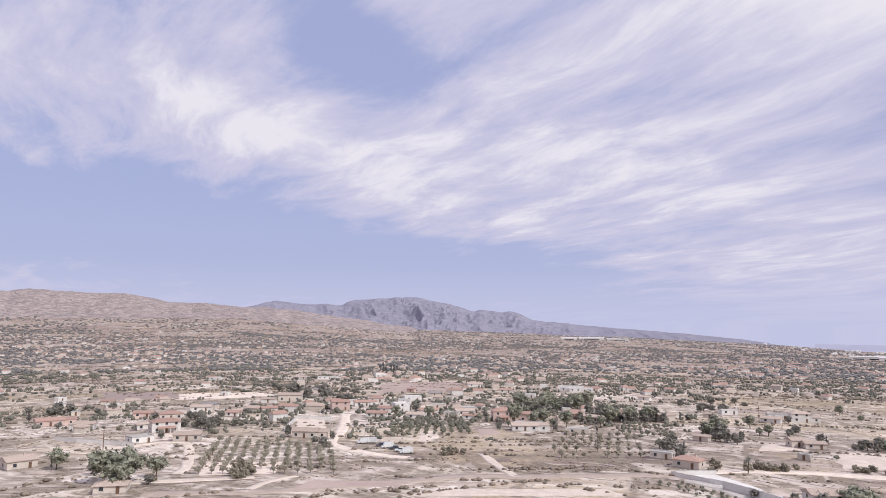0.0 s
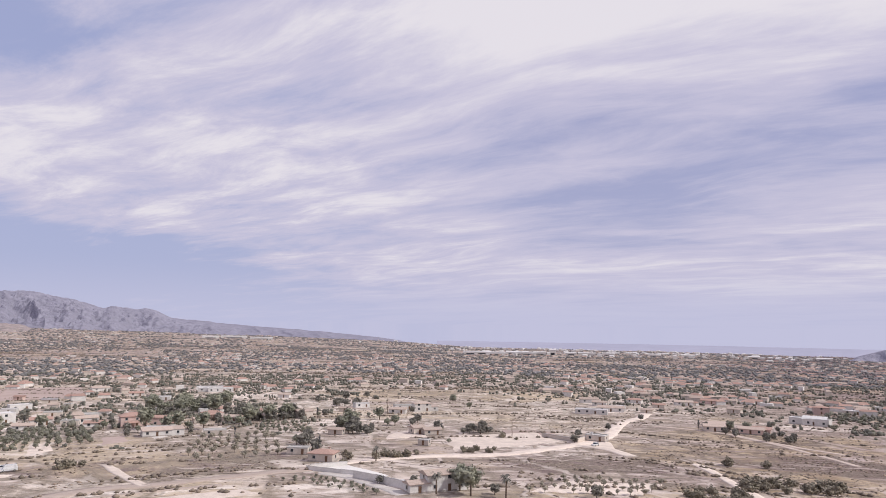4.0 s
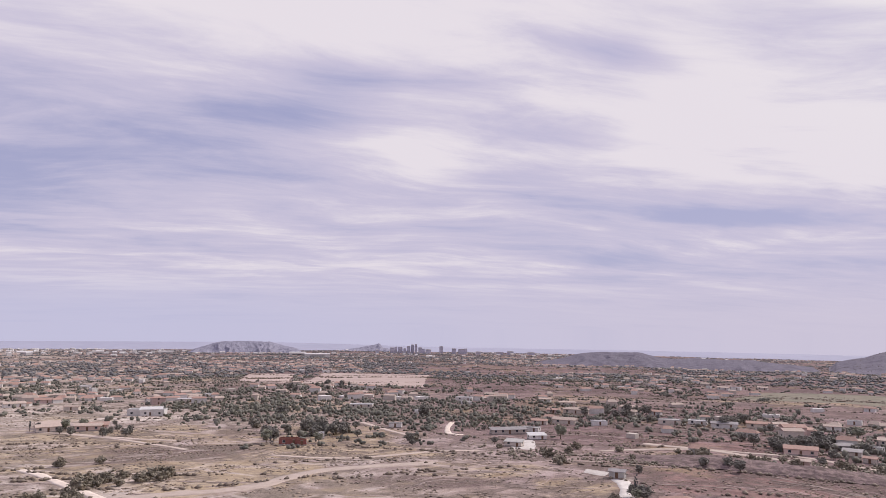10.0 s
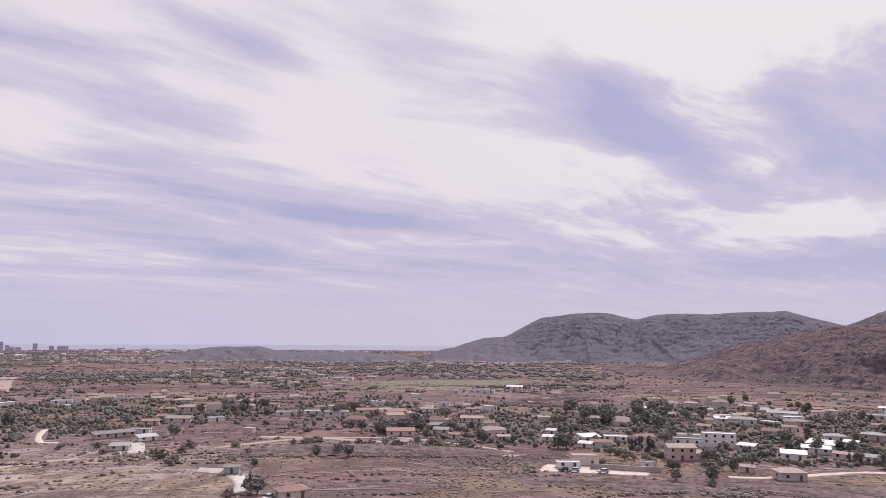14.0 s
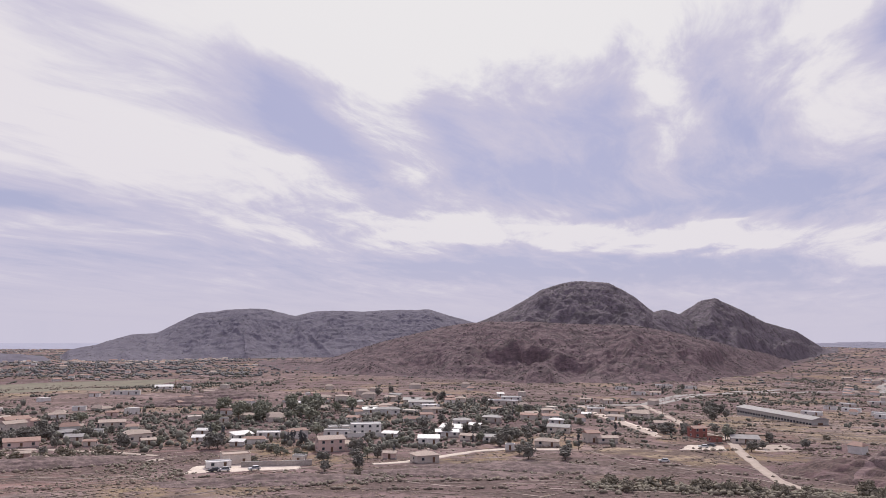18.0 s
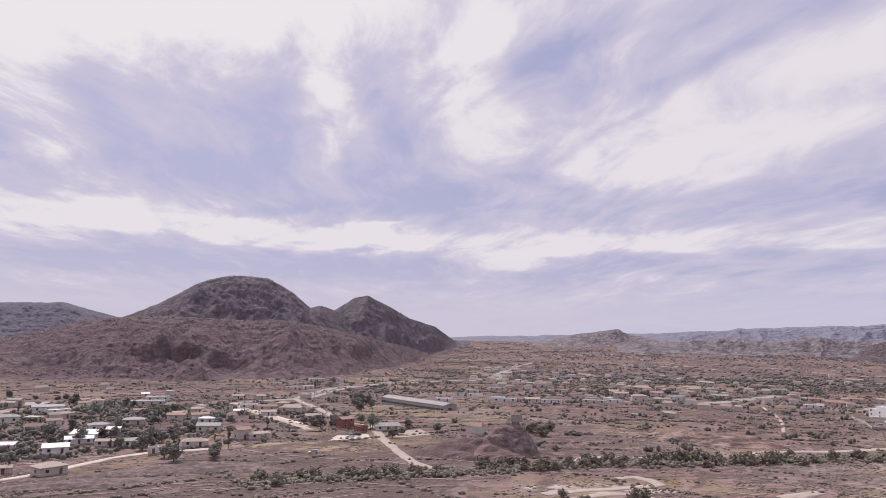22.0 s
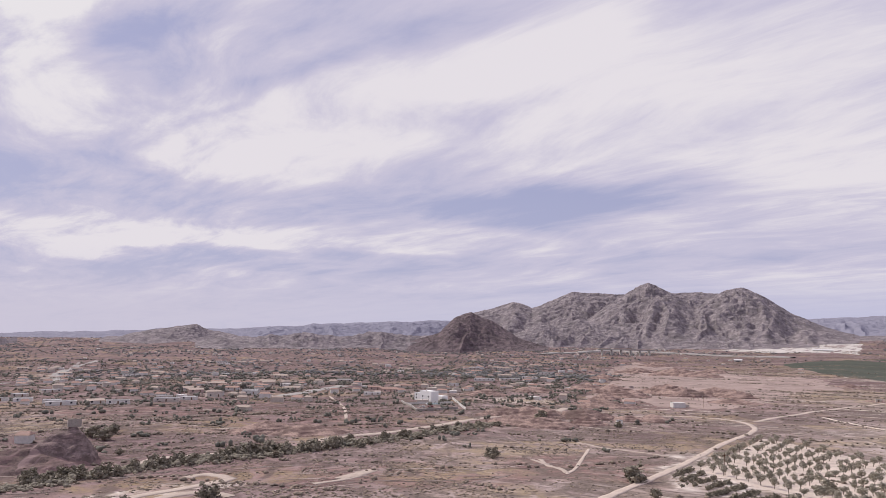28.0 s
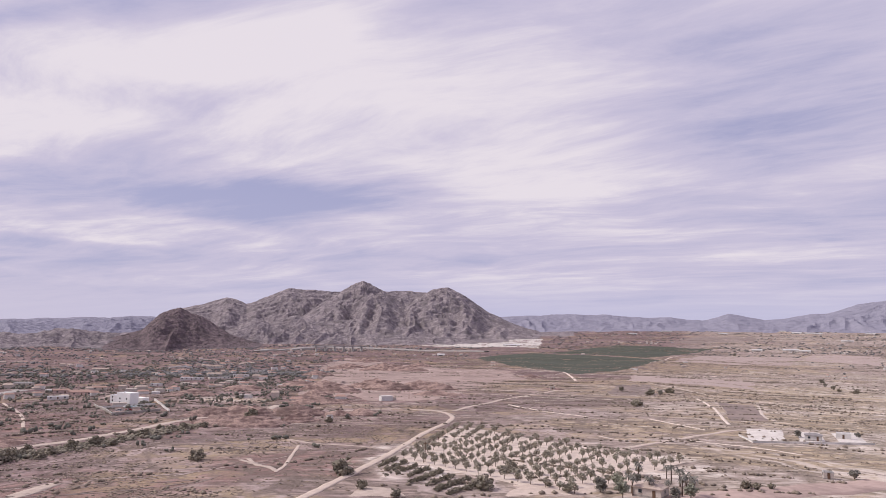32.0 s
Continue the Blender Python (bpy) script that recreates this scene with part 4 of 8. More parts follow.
ribbon("path_slope", [(46.27, 307), (47.27, 294), (49.00, 267), (50.92, 243), (52.61, 223)], 3.6, DIRT, "pale track running downhill")
ribbon("track_contour", [(51.85, 236), (55.29, 239), (59.05, 240), (62.02, 246), (64.16, 259), (66.76, 272), (71.10, 280), (75.41, 286)], 7.0, TRACK, "wide pale contour track over dry grass")
ribbon("lane_white", [(18.34, 258), (20.29, 250), (22.47, 236), (24.65, 222), (23.96, 224)], 5.0, GRAVEL, "white gravel lane past the walled yard")
ribbon("road_valley", [(141.75, 591), (146.05, 639), (147.79, 697), (149.54, 766), (153.94, 842), (159.17, 942)], 9.0, ASPHALT, "grey paved valley road below the hill")
ribbon("road_branch", [(146.27, 639), (147.82, 542), (149.81, 439), (152.00, 412), (153.11, 354), (154.43, 313), (155.74, 287), (157.89, 274)], 4.6, TRACK, "pale lane winding down past the red house")
ribbon("lane_village", [(141.75, 591), (143.48, 489), (145.66, 431), (147.42, 392)], 5.0, TRACK, "narrow lane between village plots")
ribbon("road_far_slope", [(161.92, 949), (162.13, 1148), (163.23, 1432), (164.54, 1570)], 10.0, ASPHALT, "pale road climbing the far side of the valley")
ribbon("road_embankment", [(176.66, 689), (179.55, 738), (182.17, 811)], 12.0, ASPHALT, "pale raised road among the villas")
ribbon("track_river", [(179.29, 351), (181.39, 375), (185.10, 390), (189.26, 423), (192.93, 469), (197.60, 490), (199.32, 563)], 6.0, TRACK, "dirt track above the river bed")
ribbon("track_orchard", [(200.87, 223), (204.19, 258), (207.58, 308), (210.15, 382), (212.32, 448), (212.62, 481), (211.43, 517), (207.92, 531), (204.02, 511)], 3.4, TRACK, "pale track along the almond orchard")
ribbon("track_north", [(212.74, 520), (215.80, 621), (218.41, 700), (221.43, 810)], 3.6, TRACK, "pale track across the quarry ground")
ribbon("path_east", [(223.52, 332), (227.65, 384), (230.84, 427), (233.92, 470)], 3.4, TRACK, "straight pale path to the gravel lots")
ribbon("road_north", [(229.57, 237), (234.17, 260), (239.18, 287), (242.84, 316)], 16.0, QUARRY, "wide pinkish dirt road by the farmhouse")
ribbon("motorway", [(197.60, 2313), (201.89, 2662), (205.64, 2563), (210.03, 2418), (215.28, 2272)], 26.0, ASPHALT, "pale motorway embankment below the mountain", lift=3.0)
ribbon("path_bank", [(199.31, 386), (201.84, 355), (204.31, 346), (206.73, 334)], 1.4, TRACK, "eroded pale path on the slope")
ribbon("path_gully", [(201.00, 348), (200.15, 294), (199.31, 274)], 1.4, TRACK, "pale eroded runnel")
ribbon("track_wadi", [(167.17, 225), (169.72, 237), (172.31, 241), (174.05, 232)], 4.0, TRACK, "bleached track in the river bed")
ribbon("track_terrace", [(90.95, 371), (96.02, 360), (100.81, 346), (105.52, 327), (110.47, 312)], 6.0, TRACK, "reddish terrace track above the gully")
field("lot_carport", [(111.35, 274), (121.24, 274), (120.79, 301), (112.17, 297)], DIRT, "bare levelled yard round a flat house")
field("yard_white", [(17.11, 267), (22.52, 239), (24.13, 252), (20.09, 280)], WHITE_YARD, "white concreted yard")
field("field_tan", [(64.67, 858), (74.33, 795), (74.98, 1134), (66.41, 1193)], TILLED, "large bare tan field")
field("field_tan", [(60.09, 917), (64.01, 856), (64.44, 1145), (60.94, 1163)], TILLED, "bare tan field beside farm trees")
field("field_green", [(214.45, 1941), (222.29, 1173), (228.75, 1958), (218.62, 2245)], CROP, "bright green irrigated crop field", ragged=0.0, lift=0.3)
field("field_green", [(219.92, 2256), (227.33, 2015), (232.15, 2511), (225.26, 2701)], CROP, "dark green irrigated crop field", ragged=0.0, lift=0.3)
field("field_vines", [(96.88, 733), (106.14, 693), (111.98, 1000), (99.43, 945)], VINE, "dull olive-green vine field", ragged=0.05)
field("quarry_white", [(210.01, 2708), (219.49, 2492), (219.70, 3094), (214.43, 3326)], GRAVEL, "white quarry floor below the mountain")
field("quarry_white", [(206.87, 3584), (212.73, 3274), (214.96, 3822), (208.88, 4495)], GRAVEL, "pale greenhouse strips below the mountain")
field("quarry_pink", [(200.16, 646), (212.24, 639), (218.76, 1226), (204.53, 1859)], QUARRY, "pinkish eroded quarry ground", 0.2, ragged=0.2)
field("orchard_floor", [(208.21, 298), (221.94, 232), (230.92, 321), (212.85, 436)], ORCHARD, "raked pale almond orchard floor", 0.14, ragged=0.02)
field("lot_gravel", [(233.90, 419), (237.19, 421), (237.04, 486), (233.74, 482)], GRAVEL, "white gravel building plot")
field("lot_gravel", [(237.37, 422), (239.63, 429), (239.15, 487), (237.22, 483)], GRAVEL, "white gravel plot round a bungalow")
field("lot_gravel", [(239.81, 430), (242.14, 445), (241.19, 510), (239.32, 488)], GRAVEL, "white gravel plot with a small villa")
field("field_stripe", [(232.80, 523), (236.15, 530), (235.09, 685), (232.06, 701)], DARK_FIELD, "dark young orchard rows")
field("field_straw", [(-18.83, 254), (-11.98, 250), (-11.18, 279), (-18.50, 288)], DIRT, "pale almond grove floor")
field("lot_town", [(-12.08, 352), (-8.26, 340), (-8.73, 422), (-11.27, 419)], DIRT, "bare pale village plot")
field("grove_floor", [(33.29, 228), (42.74, 232), (44.89, 261), (36.66, 256)], DIRT, "pale stony young grove", ragged=0.25)
field("field_rows", [(-3.42, 213), (14.90, 226), (12.86, 237), (-0.83, 227)], DIRT, "pale rows of a young grove", ragged=0.05)

ribbon("lane_loop", [(-7.46, 443), (-7.51, 395), (-7.82, 358), (-8.46, 338), (-8.40, 318), (-7.36, 306), (-5.98, 297), (-4.29, 288), (-2.59, 283)], 5.5, DIRT, "pale sandy lane looping round parked vans")
ribbon("lane_yards", [(-24.85, 326), (-22.89, 329), (-21.55, 336), (-19.45, 336), (-18.86, 320), (-18.93, 275), (-19.68, 260)], 4.0, DIRT, "pale lane along village yards")
ribbon("lane_foot", [(-24.68, 244), (-22.74, 250), (-20.00, 249), (-16.76, 248), (-14.13, 249)], 5.0, DIRT, "bleached lane below the pines")
ribbon("track_rise", [(-14.92, 226), (-13.72, 236), (-12.38, 244), (-11.01, 248)], 3.0, DIRT, "pale bank of a terraced field")
ribbon("track_lower", [(-5.25, 223), (-1.89, 230), (2.41, 235), (6.75, 239), (11.09, 242)], 3.0, TRACK, "pale lower track beside the lane")
field("field_smooth", [(-12.92, 222), (-1.89, 230), (-3.60, 239), (-10.21, 244)], TILLED, "smooth tilled tan terrace", 0.15, ragged=0.12)
field("lot_yard", [(-22.70, 336), (-19.46, 340), (-18.43, 385), (-22.28, 382)], DIRT, "bare pale yard among houses", 0.15, ragged=0.20)
field("lot_yard", [(-2.03, 424), (-0.09, 441), (-0.33, 514), (-1.84, 502)], DIRT, "bare pale village yard", 0.15, ragged=0.20)
field("lot_yard", [(-2.07, 329), (0.17, 336), (-0.28, 371), (-1.83, 365)], DIRT, "bare pale plot above the olive grove", 0.15, ragged=0.15)
field("lot_yard", [(2.51, 345), (4.87, 356), (4.42, 382), (2.59, 377)], TILLED, "small ploughed tan plot", 0.15, ragged=0.10)
field("lot_yard", [(6.05, 356), (7.49, 365), (6.96, 394), (5.82, 382)], GRAVEL, "white concrete yard before a villa", 0.15, ragged=0.10)
field("lot_yard", [(9.55, 371), (11.29, 378), (11.07, 410), (9.67, 402)], DIRT, "pale yard beside a small white hut", 0.15, ragged=0.10)
field("field_straw", [(-5.29, 602), (1.83, 647), (1.38, 772), (-4.68, 760)], TILLED, "pale straw field beyond the village", 0.15, ragged=0.10)
field("field_straw", [(-25.06, 571), (-19.27, 582), (-19.66, 645), (-25.11, 671)], TERRACE, "bare tan field behind the gardens", 0.15, ragged=0.15)
field("lot_yard", [(-19.98, 564), (-12.86, 585), (-13.27, 628), (-19.65, 632)], DIRT, "pale strip behind the village roofs", 0.15, ragged=0.30)
field("lot_yard", [(22.41, 336), (27.10, 357), (25.58, 383), (23.62, 369)], DIRT, "pale house plots on the slope", 0.15, ragged=0.30)
field("lot_corner", [(27.66, 330), (28.94, 304), (31.15, 353), (28.61, 369)], DIRT, "pale sandy corner of a building plot", 0.15, ragged=0.20)
field("lot_long", [(31.15, 353), (36.58, 364), (36.60, 392), (31.88, 394)], TILLED, "levelled tan strip behind a building plot", 0.15, ragged=0.08)
ribbon("lane_villas", [(27.40, 2046), (29.57, 1811), (31.29, 1439), (32.98, 1293)], 5.0, DIRT, "pale lane between far villas")
ribbon("lane_slope", [(43.44, 437), (47.81, 423), (52.11, 389), (56.30, 368)], 3.0, TRACK, "thin pale path over the slope")
ribbon("lane_grove", [(48.98, 411), (51.77, 387), (54.65, 358), (56.75, 337)], 3.0, TRACK, "thin path through dry grass")
field("lot_hut", [(86.22, 276), (88.30, 269), (88.93, 282), (86.44, 288)], GRAVEL, "pale concrete yard beside a hut", 0.15, ragged=0.05)
ribbon("lane_hut", [(88.92, 270), (89.53, 259), (89.81, 248), (89.64, 234)], 5.0, GRAVEL, "pale concrete drive below a hut")
ribbon("track_gold", [(62.82, 311), (67.89, 299), (72.19, 308), (74.80, 318), (78.72, 325)], 3.0, TRACK, "pale edge between grass fields")
ribbon("lane_red", [(69.54, 436), (71.28, 402), (73.03, 377)], 3.5, TRACK, "reddish lane between gardens")
ribbon("terrace_edge", [(87.78, 337), (93.80, 359), (100.35, 364), (106.81, 341), (110.16, 325)], 4.0, TRACK, "pale bank above the gully")
ribbon("path_white", [(76.52, 440), (76.17, 410), (76.35, 385), (77.40, 380)], 3.0, DIRT, "short pale drive between gardens")
field("lot_scrap", [(80.69, 327), (83.46, 334), (83.12, 372), (80.83, 366)], GRAVEL, "pale yard with scrap and sheds", 0.15, ragged=0.20)
ribbon("lane_shed", [(144.78, 653), (147.24, 651), (150.04, 756), (152.76, 838), (155.74, 922)], 6.0, ASPHALT, "pale road past roadside houses")
ribbon("lane_row", [(142.26, 552), (144.35, 477), (146.80, 419), (147.20, 405)], 3.0, DIRT, "pale lane below a row of houses")
field("lot_red", [(148.38, 342), (152.64, 357), (152.28, 381), (149.18, 371)], DIRT, "pale littered yard by the red house", 0.15, ragged=0.20)
field("lot_ruin", [(153.39, 360), (157.38, 381), (155.97, 401), (154.15, 394)], TRACK, "bare plot beside a ruined wall", 0.15, ragged=0.10)
ribbon("lane_front", [(125.84, 285), (128.44, 290), (131.91, 313), (135.39, 327), (140.55, 329)], 4.0, DIRT, "pale lane along house yards")
ribbon("lane_far", [(161.09, 996), (162.12, 1229), (163.36, 1535)], 5.0, ASPHALT, "pale lane through terraced fields")
ribbon("lane_hill", [(167.01, 296), (168.71, 315), (171.31, 321), (173.92, 326)], 4.0, TRACK, "pale dirt lane over red ground")
ribbon("scar_white", [(165.38, 233), (167.92, 241), (171.35, 251), (173.95, 263), (172.20, 273), (170.91, 268)],  4.5, TRACK, "bleached eroded slope above the river bed")
ribbon("scar_pale", [(196.73, 307), (198.01, 294), (199.09, 282)], 1.8, TRACK, "white eroded scar on dry ground")
ribbon("scar_pale", [(180.02, 248), (182.59, 255), (184.29, 269)], 2.5, TRACK, "pale eroded line on the slope")
ribbon("scar_pale", [(197.34, 309), (197.98, 292), (198.80, 288), (199.35, 277)], 1.8, TRACK, "white eroded scar among scrub")
ribbon("scar_pale", [(182.00, 256), (183.29, 264), (184.61, 274)], 5.0, TRACK, "bleached bare strip on the slope")
ribbon("ridge_pale", [(181.08, 672), (182.16, 547), (182.38, 465)], 2.0, TRACK, "pale line over red terraces")
ribbon("track_drive", [(218.31, 1452), (220.69, 1320), (221.85, 1131), (222.10, 1022)], 3.5, DIRT, "pale track beside the crop field")
ribbon("track_verge", [(223.25, 1287), (225.57, 1584), (227.64, 1793), (229.67, 2182)], 5.0, DIRT, "pale farm track along the crop field")
ribbon("terrace_edge", [(225.35, 1229), (229.64, 1279), (235.04, 1236)], 2.2, DIRT, "thin pale terrace edge on the dry plain")
ribbon("terrace_edge", [(225.56, 1060), (228.83, 956), (232.36, 846)], 2.2, DIRT, "thin pale terrace edge on the dry plain")
ribbon("terrace_edge", [(233.88, 759), (235.73, 746), (237.53, 707)], 2.2, DIRT, "thin pale terrace edge on the dry plain")
ribbon("terrace_edge", [(230.88, 760), (232.03, 624), (233.08, 495)], 2.2, DIRT, "thin pale terrace edge on the dry plain")
ribbon("terrace_edge", [(234.99, 701), (235.34, 578), (236.13, 537)], 2.2, DIRT, "thin pale terrace edge on the dry plain")
ribbon("terrace_edge", [(227.58, 509), (229.58, 479), (231.53, 455)], 2.2, DIRT, "thin pale terrace edge on the dry plain")
ribbon("terrace_edge", [(217.01, 598), (219.61, 537), (223.02, 505)], 2.2, DIRT, "thin pale terrace edge on the dry plain")
ribbon("terrace_edge", [(224.71, 739), (227.60, 776), (231.58, 802)], 2.2, DIRT, "thin pale terrace edge on the dry plain")
ribbon("terrace_edge", [(223.85, 406), (225.51, 391), (226.74, 401)], 1.6, DIRT, "thin pale terrace edge on the dry plain")
ribbon("terrace_edge", [(230.34, 408), (234.54, 393), (237.78, 376)], 1.6, DIRT, "thin pale terrace edge on the dry plain")
ribbon("terrace_edge", [(233.55, 1451), (237.96, 1382), (242.06, 1397)], 1.6, DIRT, "thin pale terrace edge on the dry plain")
ribbon("terrace_edge", [(232.76, 964), (237.21, 1000), (242.01, 960)], 1.6, DIRT, "thin pale terrace edge on the dry plain")
field("field_rows", [(225.97, 1063), (234.65, 992), (235.04, 1166), (226.39, 1250)], TERRACE, "dry striped terrace field", 0.15, ragged=0.10)
field("field_dry", [(228.86, 1883), (237.27, 1879), (238.00, 2187), (231.26, 2218)], TERRACE, "bare tan field on the plain", 0.15, ragged=0.10)
field("field_dry", [(238.00, 2060), (242.75, 2015), (242.78, 2334), (238.37, 2430)], TERRACE, "wide bare tan field", 0.15, ragged=0.10)
field("field_dark", [(224.09, 753), (228.41, 795), (227.61, 965), (225.14, 929)], DARK_FIELD, "dark red-brown ploughed field", 0.15, ragged=0.20)
field("field_dark", [(229.28, 2810), (235.12, 3027), (235.13, 3362), (230.49, 3221)], DARK_FIELD, "dark far crop strip", 0.15, ragged=0.05)
field("quarry_bench", [(203.84, 1022), (208.21, 995), (207.76, 1192), (203.39, 1345)], QUARRY, "white quarry bench", 0.15, ragged=0.30)
field("quarry_bench", [(202.10, 1342), (205.56, 1433), (205.11, 1780), (202.94, 1622)], QUARRY, "pale pinkish quarry bench", 0.15, ragged=0.30)
field("quarry_bench", [(211.74, 759), (217.00, 1033), (216.12, 1406), (212.60, 1193)], QUARRY, "pale trampled quarry ground", 0.15, ragged=0.40)
field("sand_lot", [(216.20, 227), (224.65, 239), (223.83, 267), (217.05, 252)], TRACK, "pale sandy ground below the orchard", 0.15, ragged=0.30)
field("sand_lot", [(204.13, 226), (210.15, 225), (208.40, 243), (205.81, 247)], TRACK, "pale sandy ground beside the track", 0.15, ragged=0.40)


# ---- houses ----
HOUSES = {}
HOME_SPOTS = []


def roof_shape(kind, w, d, h, over=0.45, rise=None, thick=0.18):
    s = Shape()
    x, y = w / 2 + over, d / 2 + over
    if kind == "flat":
        s.box(-w / 2 + 0.25, -d / 2 + 0.25, h - 0.02, w / 2 - 0.25, d / 2 - 0.25, h + 0.12)
        for b in ((-w / 2, -d / 2, w / 2, -d / 2 + 0.25), (-w / 2, d / 2 - 0.25, w / 2, d / 2), (-w / 2, -d / 2 + 0.25, -w / 2 + 0.25, d / 2 - 0.25), (w / 2 - 0.25, -d / 2 + 0.25, w / 2, d / 2 - 0.25)):
            s.box(b[0], b[1], h - 0.02, b[2], b[3], h + 0.5)
        return s
    rise = rise or 0.32 * min(w, d) / 2 * 1.1
    run = 0.0 if kind == "gable" else min(x, y) * 0.98
    if kind == "lean":
        return s.add([(-x, -y, h), (x, -y, h), (x, y, h + rise), (-x, y, h + rise), (-x, -y, h + thick), (x, -y, h + thick), (x, y, h + rise + thick), (-x, y, h + rise + thick)],
                     [(3, 2, 1, 0), (4, 5, 6, 7), (0, 1, 5, 4), (1, 2, 6, 5), (2, 3, 7, 6), (3, 0, 4, 7)])
    top = [(-x + run, 0, h + rise), (x - run, 0, h + rise)]
    low = [(-x, -y, h), (x, -y, h), (x, y, h), (-x, y, h)]
    up = [(p[0], p[1], p[2] + thick) for p in low]
    ridge = [(p[0], p[1], p[2] + thick) for p in top]
    s.add(low + up + ridge, [(3, 2, 1, 0), (0, 1, 5, 4), (1, 2, 6, 5), (2, 3, 7, 6), (3, 0, 4, 7), (4, 5, 9, 8), (6, 7, 8, 9), (5, 6, 9), (7, 4, 8)])
    return s


def window_on(parent, side, at_, z, w, d, wide=1.2, tall=1.2):
    """A window with frame, pane and sill on one side of a house."""
    g = Shape().box(-wide / 2, -0.05, 0, wide / 2, 0.06, 0.09).box(-wide / 2, -0.05, tall - 0.09, wide / 2, 0.06, tall)
    g.box(-wide / 2, -0.05, 0.09, -wide / 2 + 0.09, 0.06, tall - 0.09).box(wide / 2 - 0.09, -0.05, 0.09, wide / 2, 0.06, tall - 0.09)
    turn = {"s": 0, "n": 180, "e": 90, "w": -90}[side]
    dist = d / 2 if side in "sn" else w / 2
    fr = part("window", g, FRAME, parent)
    fr.matrix_basis = pose(0, 0, 0, 0, 0, turn) @ pose(at_, -dist - 0.03, z)
    pane = part("pane", Shape().box(-wide / 2 + 0.09, -0.01, 0.09, wide / 2 - 0.09, 0.02, tall - 0.09), GLASS, fr, "dark glass pane")
    part("sill", Shape().box(-wide / 2 - 0.1, -0.14, -0.09, wide / 2 + 0.1, 0.02, -0.01), FRAME, fr)
    return fr


def build_house(w, d, h, roof, wall, tile, extra, far=False):
    home = new("house")
    s = Shape().box(-w / 2, -d / 2, -1.2, w / 2, d / 2, h)
    if roof == "gable":
        rise = 0.32 * min(w, d) / 2 * 1.1 * (d / 2) / (d / 2 + 0.45)
        for x0 in (-w / 2, w / 2 - 0.25):
            s.add([(x0, -d / 2, h), (x0 + 0.25, -d / 2, h), (x0 + 0.25, d / 2, h), (x0, d / 2, h), (x0, 0, h + rise), (x0 + 0.25, 0, h + rise)],
                  [(0, 1, 5, 4), (1, 2, 5), (2, 3, 4, 5), (3, 0, 4)])
    part("wall", s, wall, home)
    if not far:
        part("plinth", Shape().box(-w / 2 - 0.06, -d / 2 - 0.06, -1.2, w / 2 + 0.06, d / 2 + 0.06, 0.35), STONE, home, "grey stone plinth")
    part("roof", roof_shape(roof, w, d, h), tile, home)
    floors = 2 if h > 4.6 else 1
    for k in range(floors):
        n = max(1, int(w / (5.0 if far else 3.6)))
        for i in range(n):
            q = (i + 0.5) * w / n - w / 2
            if k == 0 and i == n // 2:
                door = part("door", Shape().box(-0.5, -0.06, 0, 0.5, 0.05, 2.1), TIMBER, home, "brown wooden door")
                door.matrix_basis = pose(q, -d / 2 - 0.02, 0.02)
                if not far:
                    part("lintel", Shape().box(-0.65, -0.09, 2.1, 0.65, 0.04, 2.24), STONE, door)
                continue
            if far:
                part("window", Shape().box(q - 0.65, -d / 2 - 0.03, 0.95 + 2.65 * k, q + 0.65, -d / 2 + 0.02, 2.2 + 2.65 * k), GLASS, home)
            else:
                window_on(home, "s", q, 0.95 + 2.65 * k, w, d, 1.3, 1.25)
        if not far:
            window_on(home, "e", 0.0, 0.95 + 2.65 * k, w, d)
            window_on(home, "w", 0.0, 0.95 + 2.65 * k, w, d)
    if "chimney" in extra:
        c = part("chimney", Shape().box(-0.35, -0.35, 0, 0.35, 0.35, 1.9), wall, home)
        c.matrix_basis = pose(w * 0.22, d * 0.12, h - 0.1)
        part("cap", Shape().box(-0.45, -0.45, 1.9, 0.45, 0.45, 2.02), tile, c)
    if "porch" in extra:
        pr = part("porch_roof", Shape().add([(-w * 0.32, -d / 2 - 2.8, 2.35), (w * 0.32, -d / 2 - 2.8, 2.35), (w * 0.32, -d / 2 - 0.02, 2.85), (-w * 0.32, -d / 2 - 0.02, 2.85),
                                             (-w * 0.32, -d / 2 - 2.8, 2.5), (w * 0.32, -d / 2 - 2.8, 2.5), (w * 0.32, -d / 2 - 0.02, 3.0), (-w * 0.32, -d / 2 - 0.02, 3.0)],
                                            [(3, 2, 1, 0), (4, 5, 6, 7), (0, 1, 5, 4), (1, 2, 6, 5), (2, 3, 7, 6), (3, 0, 4, 7)]), tile, home)
        for q in (-0.3, -0.1, 0.1, 0.3):
            part("porch_post", Shape().box(q * w - 0.15, -d / 2 - 2.7, -1.0, q * w + 0.15, -d / 2 - 2.4, 2.4), wall, home)
    if "wing" in extra:
        part("wing_wall", Shape().box(w / 2 + 0.02, -d / 2 + 0.6, -1.2, w / 2 + w * 0.45, d / 2 - 0.6, 2.7), wall, home)
        g = part("wing_roof", roof_shape("lean", w * 0.45, d - 1.2, 2.72, 0.3, 0.7), tile, home)
        g.matrix_basis = pose(w / 2 + w * 0.225, 0, 0)
        window_on(home, "s", w / 2 + w * 0.225, 0.95, w, d - 1.2)
    if "tank" in extra:
        part("water_tank", Shape().tube((-w * 0.25, 0, h + 0.1), (-w * 0.25, 0, h + 1.3), 0.6, 0.6, 10), WHITE_SHEET, home, "white water tank")
    return home


